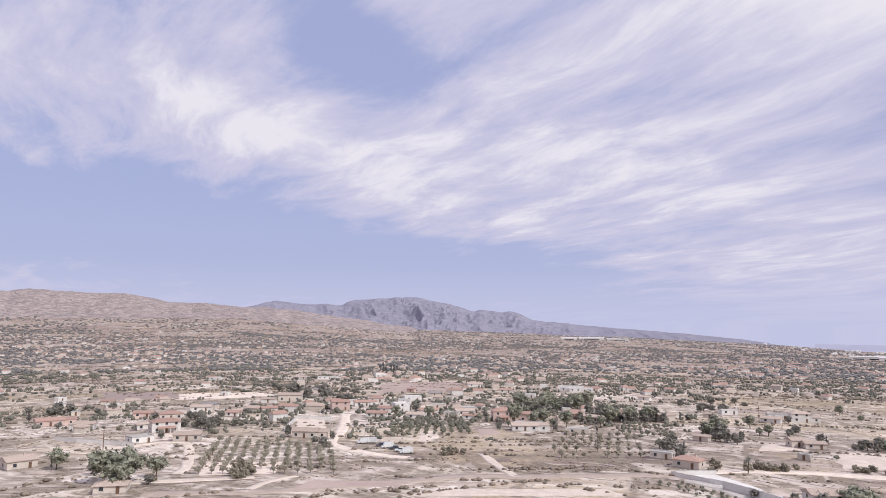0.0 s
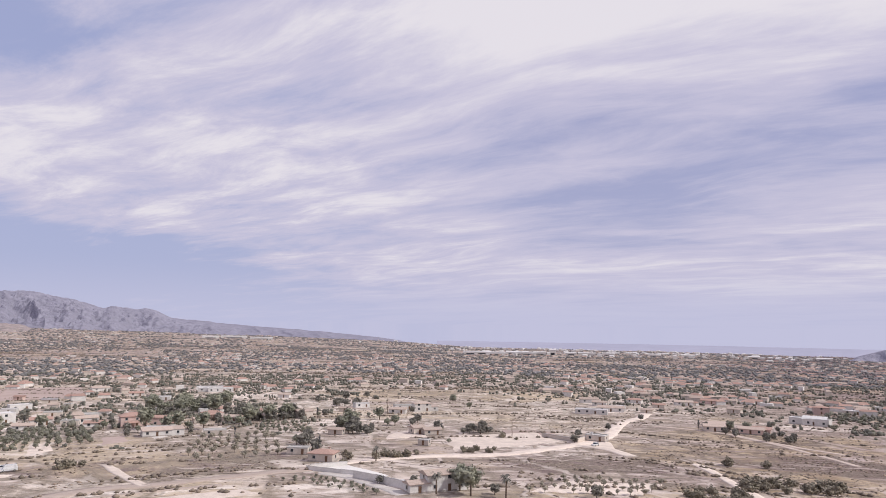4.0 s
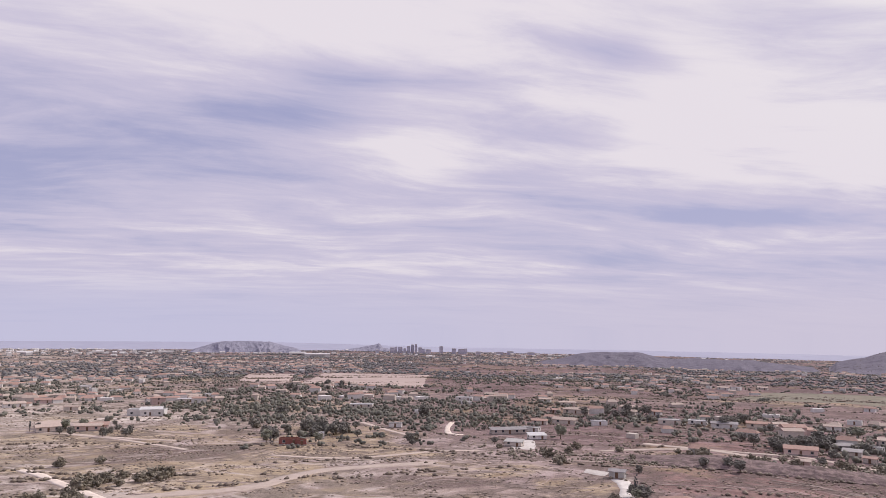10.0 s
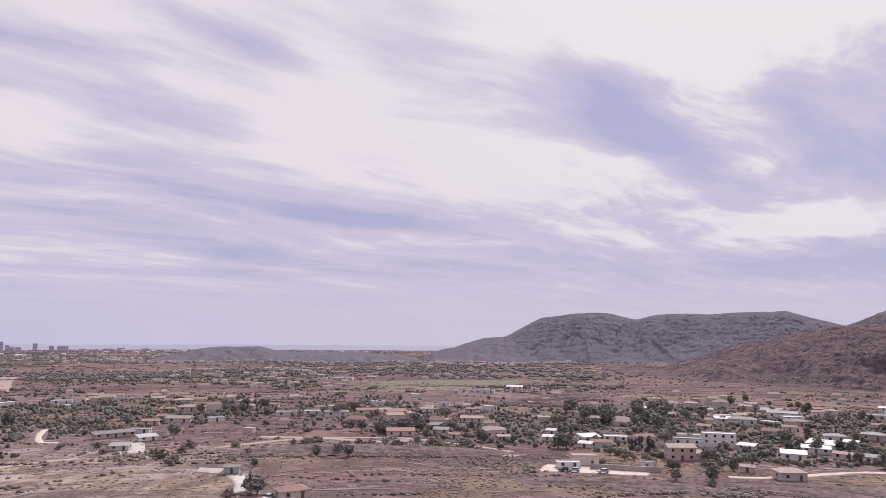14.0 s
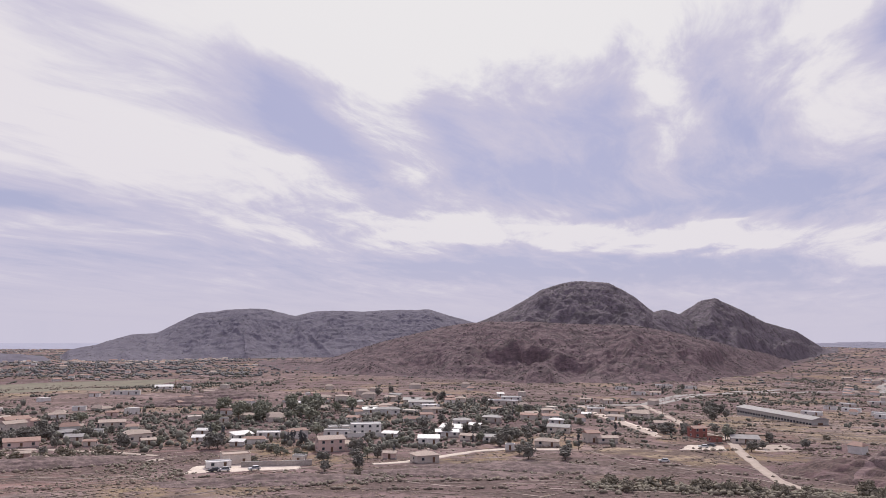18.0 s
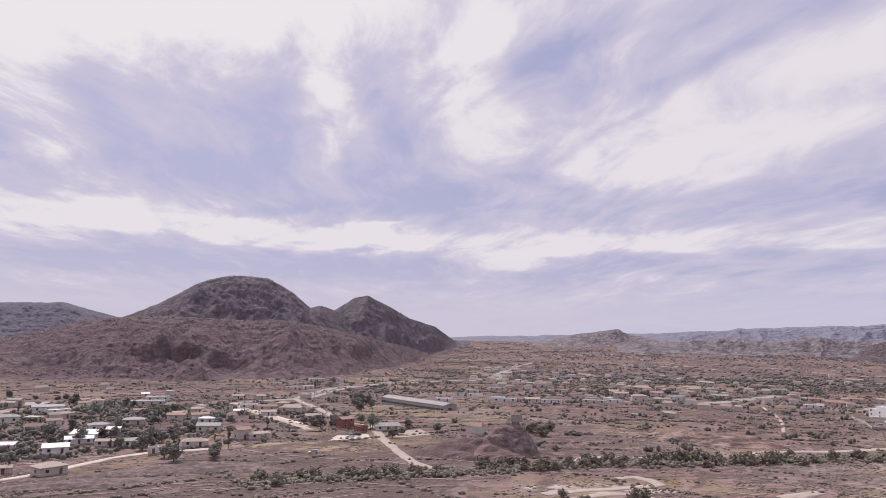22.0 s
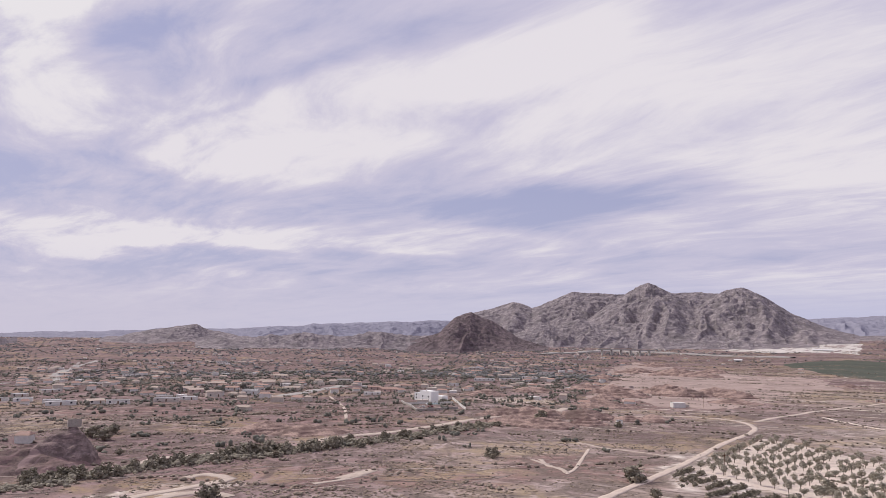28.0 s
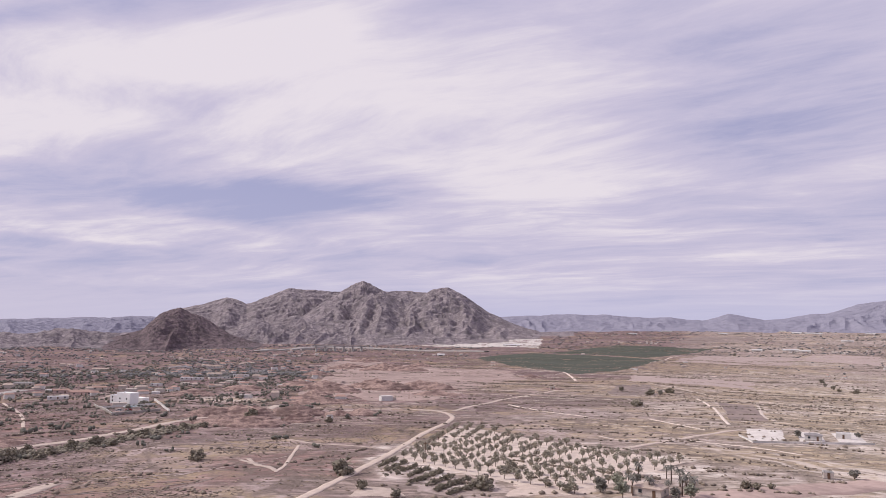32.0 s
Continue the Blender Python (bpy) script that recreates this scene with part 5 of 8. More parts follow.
def house(az, r, w=11.0, d=8.0, h=3.0, turn=0.0, roof="hip", wall=None, tile=None, label="", extra="", group="", sink=0.0):
    """A house at a plan place; turn 0 faces the middle of the plan."""
    wall, tile = wall or WHITE, tile or (TERRACOTTA if roof in ("hip", "gable", "lean") else CONCRETE)
    w, d, h = round(w * 0.80, 2), round(d * 0.80, 2), round(h * 0.86, 2)
    HOME_SPOTS.append((az, r, max(w, d)))
    far = r > 440
    key = (w, d, h, roof, wall.name, tile.name, extra, far)
    m = Matrix.Translation(on_ground(az, r, 0.25 - sink)) @ pose(0, 0, 0, 0, 0, -az + turn)
    label = label or "{} {} house with a {}".format("two-storey" if h > 4.6 else "small single-storey", wall.name.replace("_", " "), {"flat": "flat parapet roof"}.get(roof, tile.name.replace("_", " ") + " roof"))
    if key in HOUSES:
        ob = copy_thing(HOUSES[key], m)
    else:
        ob = HOUSES[key] = build_house(w, d, h, roof, wall, tile, extra, far)
        ob.matrix_basis = m
    return tagged(ob, label, "house", group or "houses of the valley")


# houses seen from the first stretch: the western village
house(18.44, 284, 12, 9, 3.2, -20, "hip", CREAM, TERRACOTTA, "cream bungalow with an orange hipped tile roof", "chimney")
house(16.58, 301, 10.5, 6, 2.7, -15, "flat", CREAM, CONCRETE, "long cream flat-roofed outbuilding")
house(27.25, 229, 12, 8, 5.6, 25, "gable", WHITE, BUFF_TILES, "two-storey white farmhouse with a buff tile roof", "wing")
house(25.60, 225, 8, 6, 3.0, 25, "gable", WHITE, BUFF_TILES, "low white annex with a buff tile roof")
house(4.62, 414, 13, 9, 6.2, 10, "hip", PINK, TERRACOTTA, "two-storey pink villa with a terracotta roof", "porch")
house(-3.23, 461, 12, 9, 6.0, 20, "flat", WHITE, WHITE_SHEET, "two-storey white cube house with a flat roof")
house(-5.25, 551, 12, 8, 3.0, -10, "gable", WHITE, BUFF_TILES, extra="chimney")
house(-6.20, 493, 13, 8, 3.2, 10, "gable", WHITE, TERRACOTTA, extra="wing")
house(-4.35, 455, 11, 8, 3.0, -20, "gable", WHITE, TERRACOTTA)
house(-1.04, 444, 13, 8, 3.2, 5, "gable", WHITE, TERRACOTTA, extra="chimney")
house(0.78, 430, 11, 7, 3.0, -12, "flat", CREAM, CONCRETE, extra="tank")
house(1.87, 466, 14, 8, 3.0, 0, "flat", WHITE, CONCRETE)
house(-2.34, 537, 16, 8, 3.5, 15, "flat", WHITE, WHITE_SHEET)
house(10.17, 447, 14, 9, 3.2, 12, "hip", PINK, TERRACOTTA, extra="porch")
house(11.63, 423, 12, 8, 3.0, -25, "gable", CREAM, BUFF_TILES)
house(6.37, 372, 16, 9, 3.0, 8, "gable", WHITE, BUFF_TILES, extra="wing")
house(10.42, 366, 13, 7, 2.7, 0, "flat", CREAM, CONCRETE)
house(16.80, 441, 12, 8, 4.0, 30, "gable", CREAM, BUFF_TILES, extra="chimney")
house(10.71, 668, 26, 10, 3.2, 0, "flat", WHITE, WHITE_SHEET, "long white flat-roofed villa")
house(2.53, 706, 18, 9, 3.2, 10, "gable", WHITE, BUFF_TILES)
house(25.88, 485, 14, 9, 5.6, 15, "hip", WHITE, BUFF_TILES, "two-storey white villa among dry fields", "wing")
house(24.47, 493, 16, 8, 3.0, 15, "flat", WHITE, CONCRETE)
house(25.55, 367, 8, 7, 3.4, 30, "gable", CREAM, BUFF_TILES, "small cream barn with a tiled gable")
house(26.68, 364, 11, 7, 2.8, 20, "gable", CREAM, BUFF_TILES)
house(39.31, 359, 12, 7, 2.8, -20, "flat", CREAM, CONCRETE, "low cream building beside the lane", "tank")
house(38.93, 498, 26, 9, 3.0, -5, "flat", WHITE, WHITE_SHEET, "long white villa by trees")
house(38.73, 593, 18, 9, 3.0, 5, "gable", WHITE, BUFF_TILES)
house(47.67, 429, 14, 8, 2.9, 10, "gable", CREAM, BUFF_TILES)
house(50.19, 426, 16, 8, 2.9, -10, "gable", PINK, BUFF_TILES)
house(53.97, 502, 28, 10, 4.0, -15, "flat", WHITE, WHITE_SHEET, "long white farm shed")
house(-27.99, 421, 16, 9, 3.2, 10, "gable", PINK, TERRACOTTA, extra="wing")
house(-25.88, 395, 13, 9, 3.4, -15, "hip", WHITE, BUFF_TILES, extra="porch")
house(-20.53, 373, 16, 10, 5.6, 10, "hip", WHITE, TERRACOTTA, extra="porch")
house(-22.19, 338, 12, 8, 3.0, 25, "flat", WHITE, CONCRETE)
house(-18.95, 340, 14, 8, 3.0, -8, "gable", CREAM, BUFF_TILES)
house(-20.19, 433, 15, 9, 3.4, 5, "hip", CREAM, TERRACOTTA)
house(-23.98, 499, 14, 8, 3.0, 15, "flat", CREAM, CONCRETE)
house(-18.06, 475, 15, 8, 3.0, -10, "gable", WHITE, BUFF_TILES)
house(-29.66, 293, 12, 9, 3.2, 20, "gable", CREAM, BUFF_TILES, "cream farmhouse among pale yards", "chimney")
house(-23.86, 237, 11, 8, 2.6, -10, "hip", CREAM, BUFF_TILES, "low cream house with a pale hipped roof")
house(-10.39, 342, 14, 9, 3.4, -15, "gable", CREAM, BUFF_TILES, extra="wing")
house(-7.88, 469, 14, 9, 5.8, 10, "gable", PINK, TERRACOTTA)
house(-5.08, 524, 13, 9, 3.2, -5, "hip", WHITE, TERRACOTTA)
house(4.79, 423, 13, 9, 5.8, 5, "hip", PINK, TERRACOTTA, extra="wing")
house(1.73, 444, 14, 8, 3.0, 15, "gable", WHITE, BUFF_TILES)
house(6.53, 382, 15, 8, 3.0, -12, "flat", CREAM, CONCRETE)
house(9.98, 692, 30, 10, 3.2, 0, "flat", WHITE, WHITE_SHEET, "long white villa in dry fields")
# the eastern slope
house(54.24, 501, 16, 9, 4.0, -5, "lean", WHITE, WHITE_SHEET, "plain white shed in an olive grove")
house(64.11, 343, 11, 5, 2.8, -5, "flat", BRICK_RED, RUST, "low dark red flat-roofed building")
house(65.07, 340, 5, 4, 2.4, -5, "flat", BRICK_RED, RUST, "small dark red outbuilding")
house(66.50, 362, 3.5, 3.5, 3.0, 0, "flat", WHITE, WHITE_SHEET, "white block water store")
house(89.05, 269, 6.5, 5, 2.6, -10, "gable", CONCRETE, SHEETING, "small grey hut with a sheet roof")
house(93.41, 223, 11, 8, 2.8, 20, "hip", CREAM, TERRACOTTA, "low house with a terracotta hipped roof", "chimney")
house(40.36, 521, 22, 9, 3.0, 0, "gable", WHITE, BUFF_TILES)
house(54.63, 586, 12, 8, 5.6, 10, "hip", PINK, TERRACOTTA)
house(47.87, 448, 18, 6, 2.4, 8, "lean", CREAM, BUFF_TILES)
house(50.83, 430, 12, 7, 2.6, -8, "lean", PINK, TERRACOTTA)
house(100.99, 435, 13, 9, 4.5, 25, "gable", CREAM, BUFF_TILES, extra="chimney")
house(98.88, 481, 16, 8, 3.0, 0, "gable", CREAM, TERRACOTTA)
house(80.87, 389, 24, 6, 2.5, 20, "lean", CREAM, SHEETING, "long low sheep shed with a pale sheet roof")
house(85.37, 587, 16, 8, 3.0, 5, "hip", CREAM, BUFF_TILES)
# the village below the hill
house(150.14, 402, 9.5, 7.5, 5.6, 35, "gable", BRICK_RED, TERRACOTTA, "two-storey dark red house with a tile roof", "chimney")
house(151.32, 386, 7, 5, 2.6, 35, "flat", BRICK_RED, RUST, "low dark red garage")
house(129.80, 291, 11.5, 9, 3.2, 25, "hip", CREAM, BUFF_TILES, "square cream bungalow with a hipped tile roof", "chimney")
house(115.59, 296, 13, 9, 4.2, 10, "flat", CREAM, BUFF_TILES, "large buff flat-topped house")
house(114.39, 286, 11, 5.5, 2.3, 8, "flat", WHITE, WHITE_SHEET, "open carport with a white roof")
house(125.22, 378, 19, 9, 5.8, 5, "flat", WHITE, WHITE_SHEET, "modern white house with dark glazing")
house(123.04, 373, 16, 8, 3.2, 5, "flat", WHITE, CONCRETE)
house(122.53, 325, 14, 9, 6.0, 15, "gable", PINK, BUFF_TILES, "two-storey pinkish house with balconies", "wing")
house(126.87, 468, 19, 9, 3.4, 0, "hip", WHITE, SHEETING, "long white house with a grey hipped roof")
house(130.10, 345, 12, 7, 3.0, 0, "lean", WHITE, WHITE_SHEET, "white shed with a white sheet roof")
house(131.51, 367, 14, 6, 2.6, 0, "lean", WHITE, WHITE_SHEET, "row of white polytunnel sheds")
house(142.51, 356, 8, 7, 5.0, 25, "gable", CREAM, TERRACOTTA, "narrow two-storey cream house")
house(143.64, 356, 12, 6, 2.6, 20, "gable", CREAM, BUFF_TILES)
house(140.12, 391, 14, 9, 3.2, -10, "gable", CREAM, SHEETING)
house(146.10, 517, 13, 8, 3.2, 10, "gable", CREAM, BUFF_TILES, extra="porch")
house(144.26, 517, 16, 8, 3.0, -5, "gable", CREAM, TERRACOTTA)
house(135.81, 559, 28, 8, 3.4, -3, "flat", CREAM, WHITE_SHEET, "long low building with a pale roof")
house(129.47, 520, 22, 7, 3.2, 0, "lean", WHITE, SHEETING)
house(132.66, 413, 12, 8, 3.2, 10, "hip", WHITE, SHEETING)
house(134.94, 349, 10, 7, 3.0, 0, "gable", WHITE, SHEETING)
house(136.37, 324, 5, 4, 2.6, 0, "flat", WHITE, WHITE_SHEET, "small white utility hut")
house(139.43, 446, 12, 7, 3.0, 10, "gable", WHITE, TERRACOTTA)
house(137.83, 447, 12, 7, 3.0, -10, "gable", CREAM, TERRACOTTA)
house(108.75, 381, 14, 10, 4.0, 20, "hip", CREAM, BUFF_TILES)
house(101.10, 455, 15, 10, 4.8, 20, "gable", PINK, TERRACOTTA, "pinkish farmhouse with a steep tile roof", "wing")
house(101.55, 371, 17, 9, 3.0, 0, "gable", PINK, TERRACOTTA)
house(96.63, 462, 18, 8, 2.8, 0, "gable", WHITE, SHEETING)
house(92.82, 468, 16, 8, 2.8, 5, "flat", CREAM, CONCRETE)
house(107.06, 434, 16, 8, 3.0, 0, "gable", CREAM, BUFF_TILES)
house(115.98, 367, 12, 7, 3.0, 30, "lean", WHITE, WHITE_SHEET)
# the villas across the river
house(188.34, 619, 19, 10, 6.0, -48, "flat", VILLA_WHITE, VILLA_WHITE, "large white modern villa on a terrace", "tank")
house(189.65, 612, 12, 8, 3.2, -48, "flat", VILLA_WHITE, VILLA_WHITE, "white single-storey villa wing")
house(185.78, 729, 22, 8, 3.2, -5, "gable", PINK, TERRACOTTA, "long pink house with a terracotta roof")
house(184.47, 763, 16, 8, 3.2, 5, "gable", PINK, TERRACOTTA)
house(170.89, 748, 18, 9, 3.4, 0, "gable", WHITE, BUFF_TILES, extra="porch")
house(172.74, 693, 14, 9, 3.4, 12, "hip", WHITE, SHEETING, "white house with a grey hipped roof", "porch")
house(172.76, 826, 16, 9, 3.4, 0, "gable", WHITE, TERRACOTTA)
house(175.13, 714, 16, 8, 3.2, -8, "flat", WHITE, WHITE_SHEET)
house(176.46, 800, 16, 10, 4.2, 8, "hip", CREAM, BUFF_TILES)
house(169.10, 646, 16, 8, 3.0, 0, "flat", CREAM, CONCRETE)
house(173.02, 1455, 26, 9, 3.2, 0, "flat", WHITE, CONCRETE)
house(192.23, 1302, 24, 9, 3.2, 0, "flat", CREAM, WHITE_SHEET)
house(203.25, 452, 4.5, 3.5, 2.6, 10, "flat", WHITE, CONCRETE, "tiny white pump house")
house(227.59, 244, 11, 9, 3.0, -20, "hip", CREAM, BUFF_TILES, "low farmhouse with a buff hipped roof among trees", "chimney")
house(226.47, 247, 8, 6, 2.8, -20, "gable", WHITE, BUFF_TILES)
house(239.31, 311, 4.5, 3.5, 2.4, 10, "flat", CREAM, CONCRETE, "small square field hut")
house(238.50, 440, 10, 7, 3.0, 0, "hip", WHITE, SHEETING, "grey-roofed bungalow on a gravel plot")
house(240.33, 459, 9, 6, 3.0, 0, "flat", WHITE, WHITE_SHEET)
house(220.36, 794, 6, 5, 2.8, 10, "flat", CREAM, CONCRETE, "roofless cream ruin beside a track")
house(153.35, 392, 16, 8, 2.6, 10, "lean", CREAM, SHEETING)

# more houses of the villages
house(101.05, 469, 20.1, 9.0, 3.0, -8, "hip", CREAM, BUFF_TILES)
house(108.65, 393, 13.1, 7.8, 3.0, -16, "hip", CREAM, BUFF_TILES)
house(109.50, 363, 7.6, 5.0, 2.6, 8, "gable", CREAM, BUFF_TILES)
house(107.82, 654, 28.0, 9.0, 3.0, -8, "flat", WHITE, CONCRETE)
house(110.37, 733, 19.5, 9.0, 2.6, 0, "lean", WHITE, WHITE_SHEET)
house(112.89, 368, 6.3, 5.0, 2.2, -8, "lean", WHITE, WHITE_SHEET)
house(117.93, 374, 14.2, 8.5, 2.4, 0, "flat", WHITE, WHITE_SHEET)
house(123.20, 386, 13.9, 8.4, 3.4, 8, "flat", CREAM, CONCRETE)
house(125.54, 478, 11.8, 7.1, 2.4, 8, "lean", WHITE, WHITE_SHEET)
house(123.35, 558, 11.7, 7.0, 5.0, -8, "hip", CREAM, BUFF_TILES)
house(128.80, 549, 16.7, 9.0, 2.6, 0, "lean", CREAM, SHEETING)
house(130.12, 506, 15.4, 9.0, 2.4, 16, "flat", WHITE, WHITE_SHEET)
house(134.95, 429, 13.1, 7.8, 3.0, -8, "hip", CREAM, SHEETING)
house(136.46, 600, 20.5, 9.0, 3.0, 0, "flat", WHITE, WHITE_SHEET)
house(133.21, 354, 9.4, 5.7, 2.6, -16, "gable", CREAM, BUFF_TILES)
house(131.89, 386, 14.7, 8.8, 2.6, -16, "lean", WHITE, WHITE_SHEET)
house(133.64, 397, 7.5, 5.0, 2.4, -16, "lean", WHITE, WHITE_SHEET)
house(139.19, 338, 12.9, 7.7, 2.6, -8, "hip", CREAM, BUFF_TILES)
house(139.92, 423, 9.7, 5.8, 3.0, -8, "hip", WHITE, WHITE_SHEET)
house(144.35, 468, 11.6, 6.9, 2.6, 0, "gable", WHITE, BUFF_TILES)
house(146.00, 496, 17.0, 9.0, 3.4, -16, "hip", CREAM, BUFF_TILES)
house(142.89, 538, 15.3, 9.0, 2.6, 0, "flat", CREAM, WHITE_SHEET)
house(137.98, 463, 9.7, 5.8, 2.6, 16, "gable", PINK, BUFF_TILES)
house(144.79, 797, 15.2, 9.0, 2.4, -16, "flat", WHITE, WHITE_SHEET)
house(146.03, 737, 16.8, 9.0, 2.4, 0, "flat", WHITE, CONCRETE)
house(147.87, 869, 23.1, 9.0, 2.6, 8, "flat", CREAM, WHITE_SHEET)
house(147.25, 747, 12.8, 7.7, 2.4, 0, "gable", WHITE, BUFF_TILES)
house(149.66, 862, 18.0, 9.0, 2.4, 16, "flat", WHITE, WHITE_SHEET)
house(161.86, 620, 15.3, 9.0, 2.4, -8, "flat", WHITE, WHITE_SHEET)
house(159.90, 719, 15.0, 9.0, 2.4, -16, "flat", CREAM, WHITE_SHEET)
house(158.87, 660, 11.3, 6.8, 2.4, -16, "flat", WHITE, CONCRETE)
house(159.97, 1323, 20.1, 9.0, 2.6, -8, "gable", CREAM, BUFF_TILES)
house(161.14, 1325, 17.6, 9.0, 3.0, 0, "hip", WHITE, BUFF_TILES)
house(113.26, 392, 8.2, 5.0, 2.4, -16, "lean", WHITE, WHITE_SHEET)
house(115.70, 347, 7.3, 5.0, 2.2, -16, "lean", WHITE, WHITE_SHEET)
house(127.10, 366, 9.0, 5.4, 2.2, -16, "lean", WHITE, WHITE_SHEET)
house(127.13, 300, 6.0, 5.0, 2.4, -8, "gable", PINK, BUFF_TILES)
house(120.29, 292, 6.0, 5.0, 3.0, -16, "flat", CREAM, CONCRETE)
house(101.69, 333, 6.3, 5.0, 2.2, -8, "gable", PINK, BUFF_TILES)
house(104.64, 427, 10.6, 6.3, 2.4, -8, "gable", CREAM, BUFF_TILES)
house(106.07, 407, 7.7, 5.0, 2.4, -16, "flat", WHITE, CONCRETE)
house(105.76, 364, 6.2, 5.0, 2.4, -16, "gable", CREAM, TERRACOTTA)
house(103.54, 489, 11.2, 6.7, 2.6, 8, "gable", WHITE, BUFF_TILES)
house(104.91, 536, 10.2, 6.1, 2.4, -8, "flat", WHITE, WHITE_SHEET)
house(104.68, 384, 9.5, 5.7, 2.4, -8, "lean", CREAM, SHEETING)
house(111.92, 728, 9.7, 5.8, 2.4, -16, "flat", WHITE, WHITE_SHEET)
house(113.52, 673, 10.2, 6.1, 2.4, -8, "gable", CREAM, BUFF_TILES)
house(86.04, 516, 21.6, 9.0, 3.0, -8, "hip", CREAM, BUFF_TILES)
house(85.19, 451, 17.2, 9.0, 2.6, -16, "gable", CREAM, BUFF_TILES)
house(89.90, 563, 17.1, 9.0, 3.0, -16, "hip", CREAM, BUFF_TILES)
house(94.82, 477, 13.6, 8.2, 2.4, -8, "flat", WHITE, WHITE_SHEET)
house(100.28, 489, 10.2, 6.1, 2.6, 16, "gable", WHITE, BUFF_TILES)
house(83.26, 440, 10.9, 6.5, 2.6, -8, "gable", CREAM, TERRACOTTA)
house(82.61, 401, 11.4, 6.9, 2.4, -16, "flat", WHITE, CONCRETE)
house(69.51, 530, 20.2, 9.0, 2.6, -8, "flat", CREAM, WHITE_SHEET)
house(73.97, 486, 7.4, 5.0, 2.4, 8, "flat", WHITE, WHITE_SHEET)
house(77.46, 613, 17.5, 9.0, 2.6, -8, "flat", WHITE, WHITE_SHEET)
house(79.56, 678, 14.2, 8.5, 2.6, -8, "gable", CREAM, BUFF_TILES)
house(104.24, 405, 13.1, 7.9, 2.6, 16, "hip", WHITE, SHEETING)
house(91.85, 535, 10.2, 6.1, 2.6, -16, "gable", WHITE, TERRACOTTA)
house(87.72, 446, 11.0, 6.6, 2.4, 16, "flat", WHITE, WHITE_SHEET)
house(84.34, 511, 10.7, 6.4, 2.6, -8, "gable", PINK, TERRACOTTA)
house(83.04, 370, 10.6, 6.3, 2.2, 16, "lean", WHITE, WHITE_SHEET)
house(81.32, 342, 9.8, 5.9, 2.2, -16, "lean", CREAM, CONCRETE)
house(56.60, 605, 16.1, 9.0, 2.6, -8, "flat", CREAM, WHITE_SHEET)
house(57.18, 646, 12.3, 7.4, 2.6, -16, "gable", WHITE, BUFF_TILES)
house(72.15, 410, 8.6, 5.1, 2.2, -8, "flat", WHITE, CONCRETE)
house(83.69, 619, 11.8, 7.1, 2.6, -8, "gable", WHITE, BUFF_TILES)
house(96.63, 934, 16.0, 9.0, 2.6, -16, "gable", WHITE, BUFF_TILES)
house(97.39, 946, 18.0, 9.0, 2.6, -16, "flat", WHITE, WHITE_SHEET)
house(97.02, 1105, 16.8, 9.0, 2.8, 16, "hip", CREAM, TERRACOTTA)
house(99.27, 972, 14.8, 8.9, 2.6, -16, "gable", CREAM, BUFF_TILES)
house(157.70, 582, 16.6, 9.0, 2.4, -8, "flat", WHITE, WHITE_SHEET)
house(160.12, 647, 16.0, 9.0, 2.4, -8, "flat", WHITE, WHITE_SHEET)
house(162.41, 591, 24.7, 9.0, 2.6, 0, "flat", WHITE, WHITE_SHEET)
house(164.52, 604, 14.9, 9.0, 2.6, 16, "gable", WHITE, BUFF_TILES)
house(166.02, 598, 20.5, 9.0, 2.6, 0, "flat", WHITE, CONCRETE)
house(169.26, 621, 23.6, 9.0, 2.6, -8, "flat", CREAM, WHITE_SHEET)
house(170.78, 636, 15.7, 9.0, 2.4, -16, "flat", WHITE, WHITE_SHEET)
house(171.21, 731, 16.7, 9.0, 2.8, 16, "gable", PINK, BUFF_TILES)
house(172.53, 677, 16.7, 9.0, 5.2, 8, "hip", CREAM, BUFF_TILES)
house(172.74, 807, 23.0, 9.0, 3.0, -8, "hip", CREAM, BUFF_TILES)
house(175.17, 727, 19.4, 9.0, 2.6, -16, "flat", WHITE, WHITE_SHEET)
house(176.26, 821, 23.4, 9.0, 4.6, -8, "hip", PINK, BUFF_TILES)
house(177.35, 941, 21.5, 9.0, 2.6, -16, "gable", CREAM, BUFF_TILES)
house(161.75, 770, 22.0, 9.0, 2.4, 16, "flat", CREAM, WHITE_SHEET)
house(166.82, 1063, 30.3, 9.0, 2.6, 0, "flat", WHITE, WHITE_SHEET)
house(168.55, 1143, 23.9, 9.0, 2.6, -16, "gable", CREAM, BUFF_TILES)
house(162.54, 1159, 22.0, 9.0, 2.6, -16, "gable", WHITE, BUFF_TILES)
house(173.84, 748, 15.6, 9.0, 2.6, -16, "gable", WHITE, TERRACOTTA)
house(178.24, 750, 18.5, 9.0, 2.6, -8, "gable", CREAM, BUFF_TILES)
house(184.31, 687, 19.6, 9.0, 2.4, 0, "flat", WHITE, WHITE_SHEET)
house(185.59, 748, 21.3, 9.0, 2.6, -8, "gable", PINK, TERRACOTTA)
house(186.86, 805, 16.8, 9.0, 2.6, -8, "gable", CREAM, TERRACOTTA)
house(188.12, 819, 20.2, 9.0, 2.8, -8, "flat", PINK, TERRACOTTA)
house(190.59, 865, 14.8, 8.9, 2.4, -16, "flat", WHITE, WHITE_SHEET)
house(189.39, 1891, 34.0, 9.0, 2.6, -16, "gable", CREAM, BUFF_TILES)
house(186.87, 1295, 29.6, 9.0, 2.6, -16, "gable", CREAM, BUFF_TILES)
house(182.16, 877, 25.0, 9.0, 2.6, -16, "hip", CREAM, SHEETING)
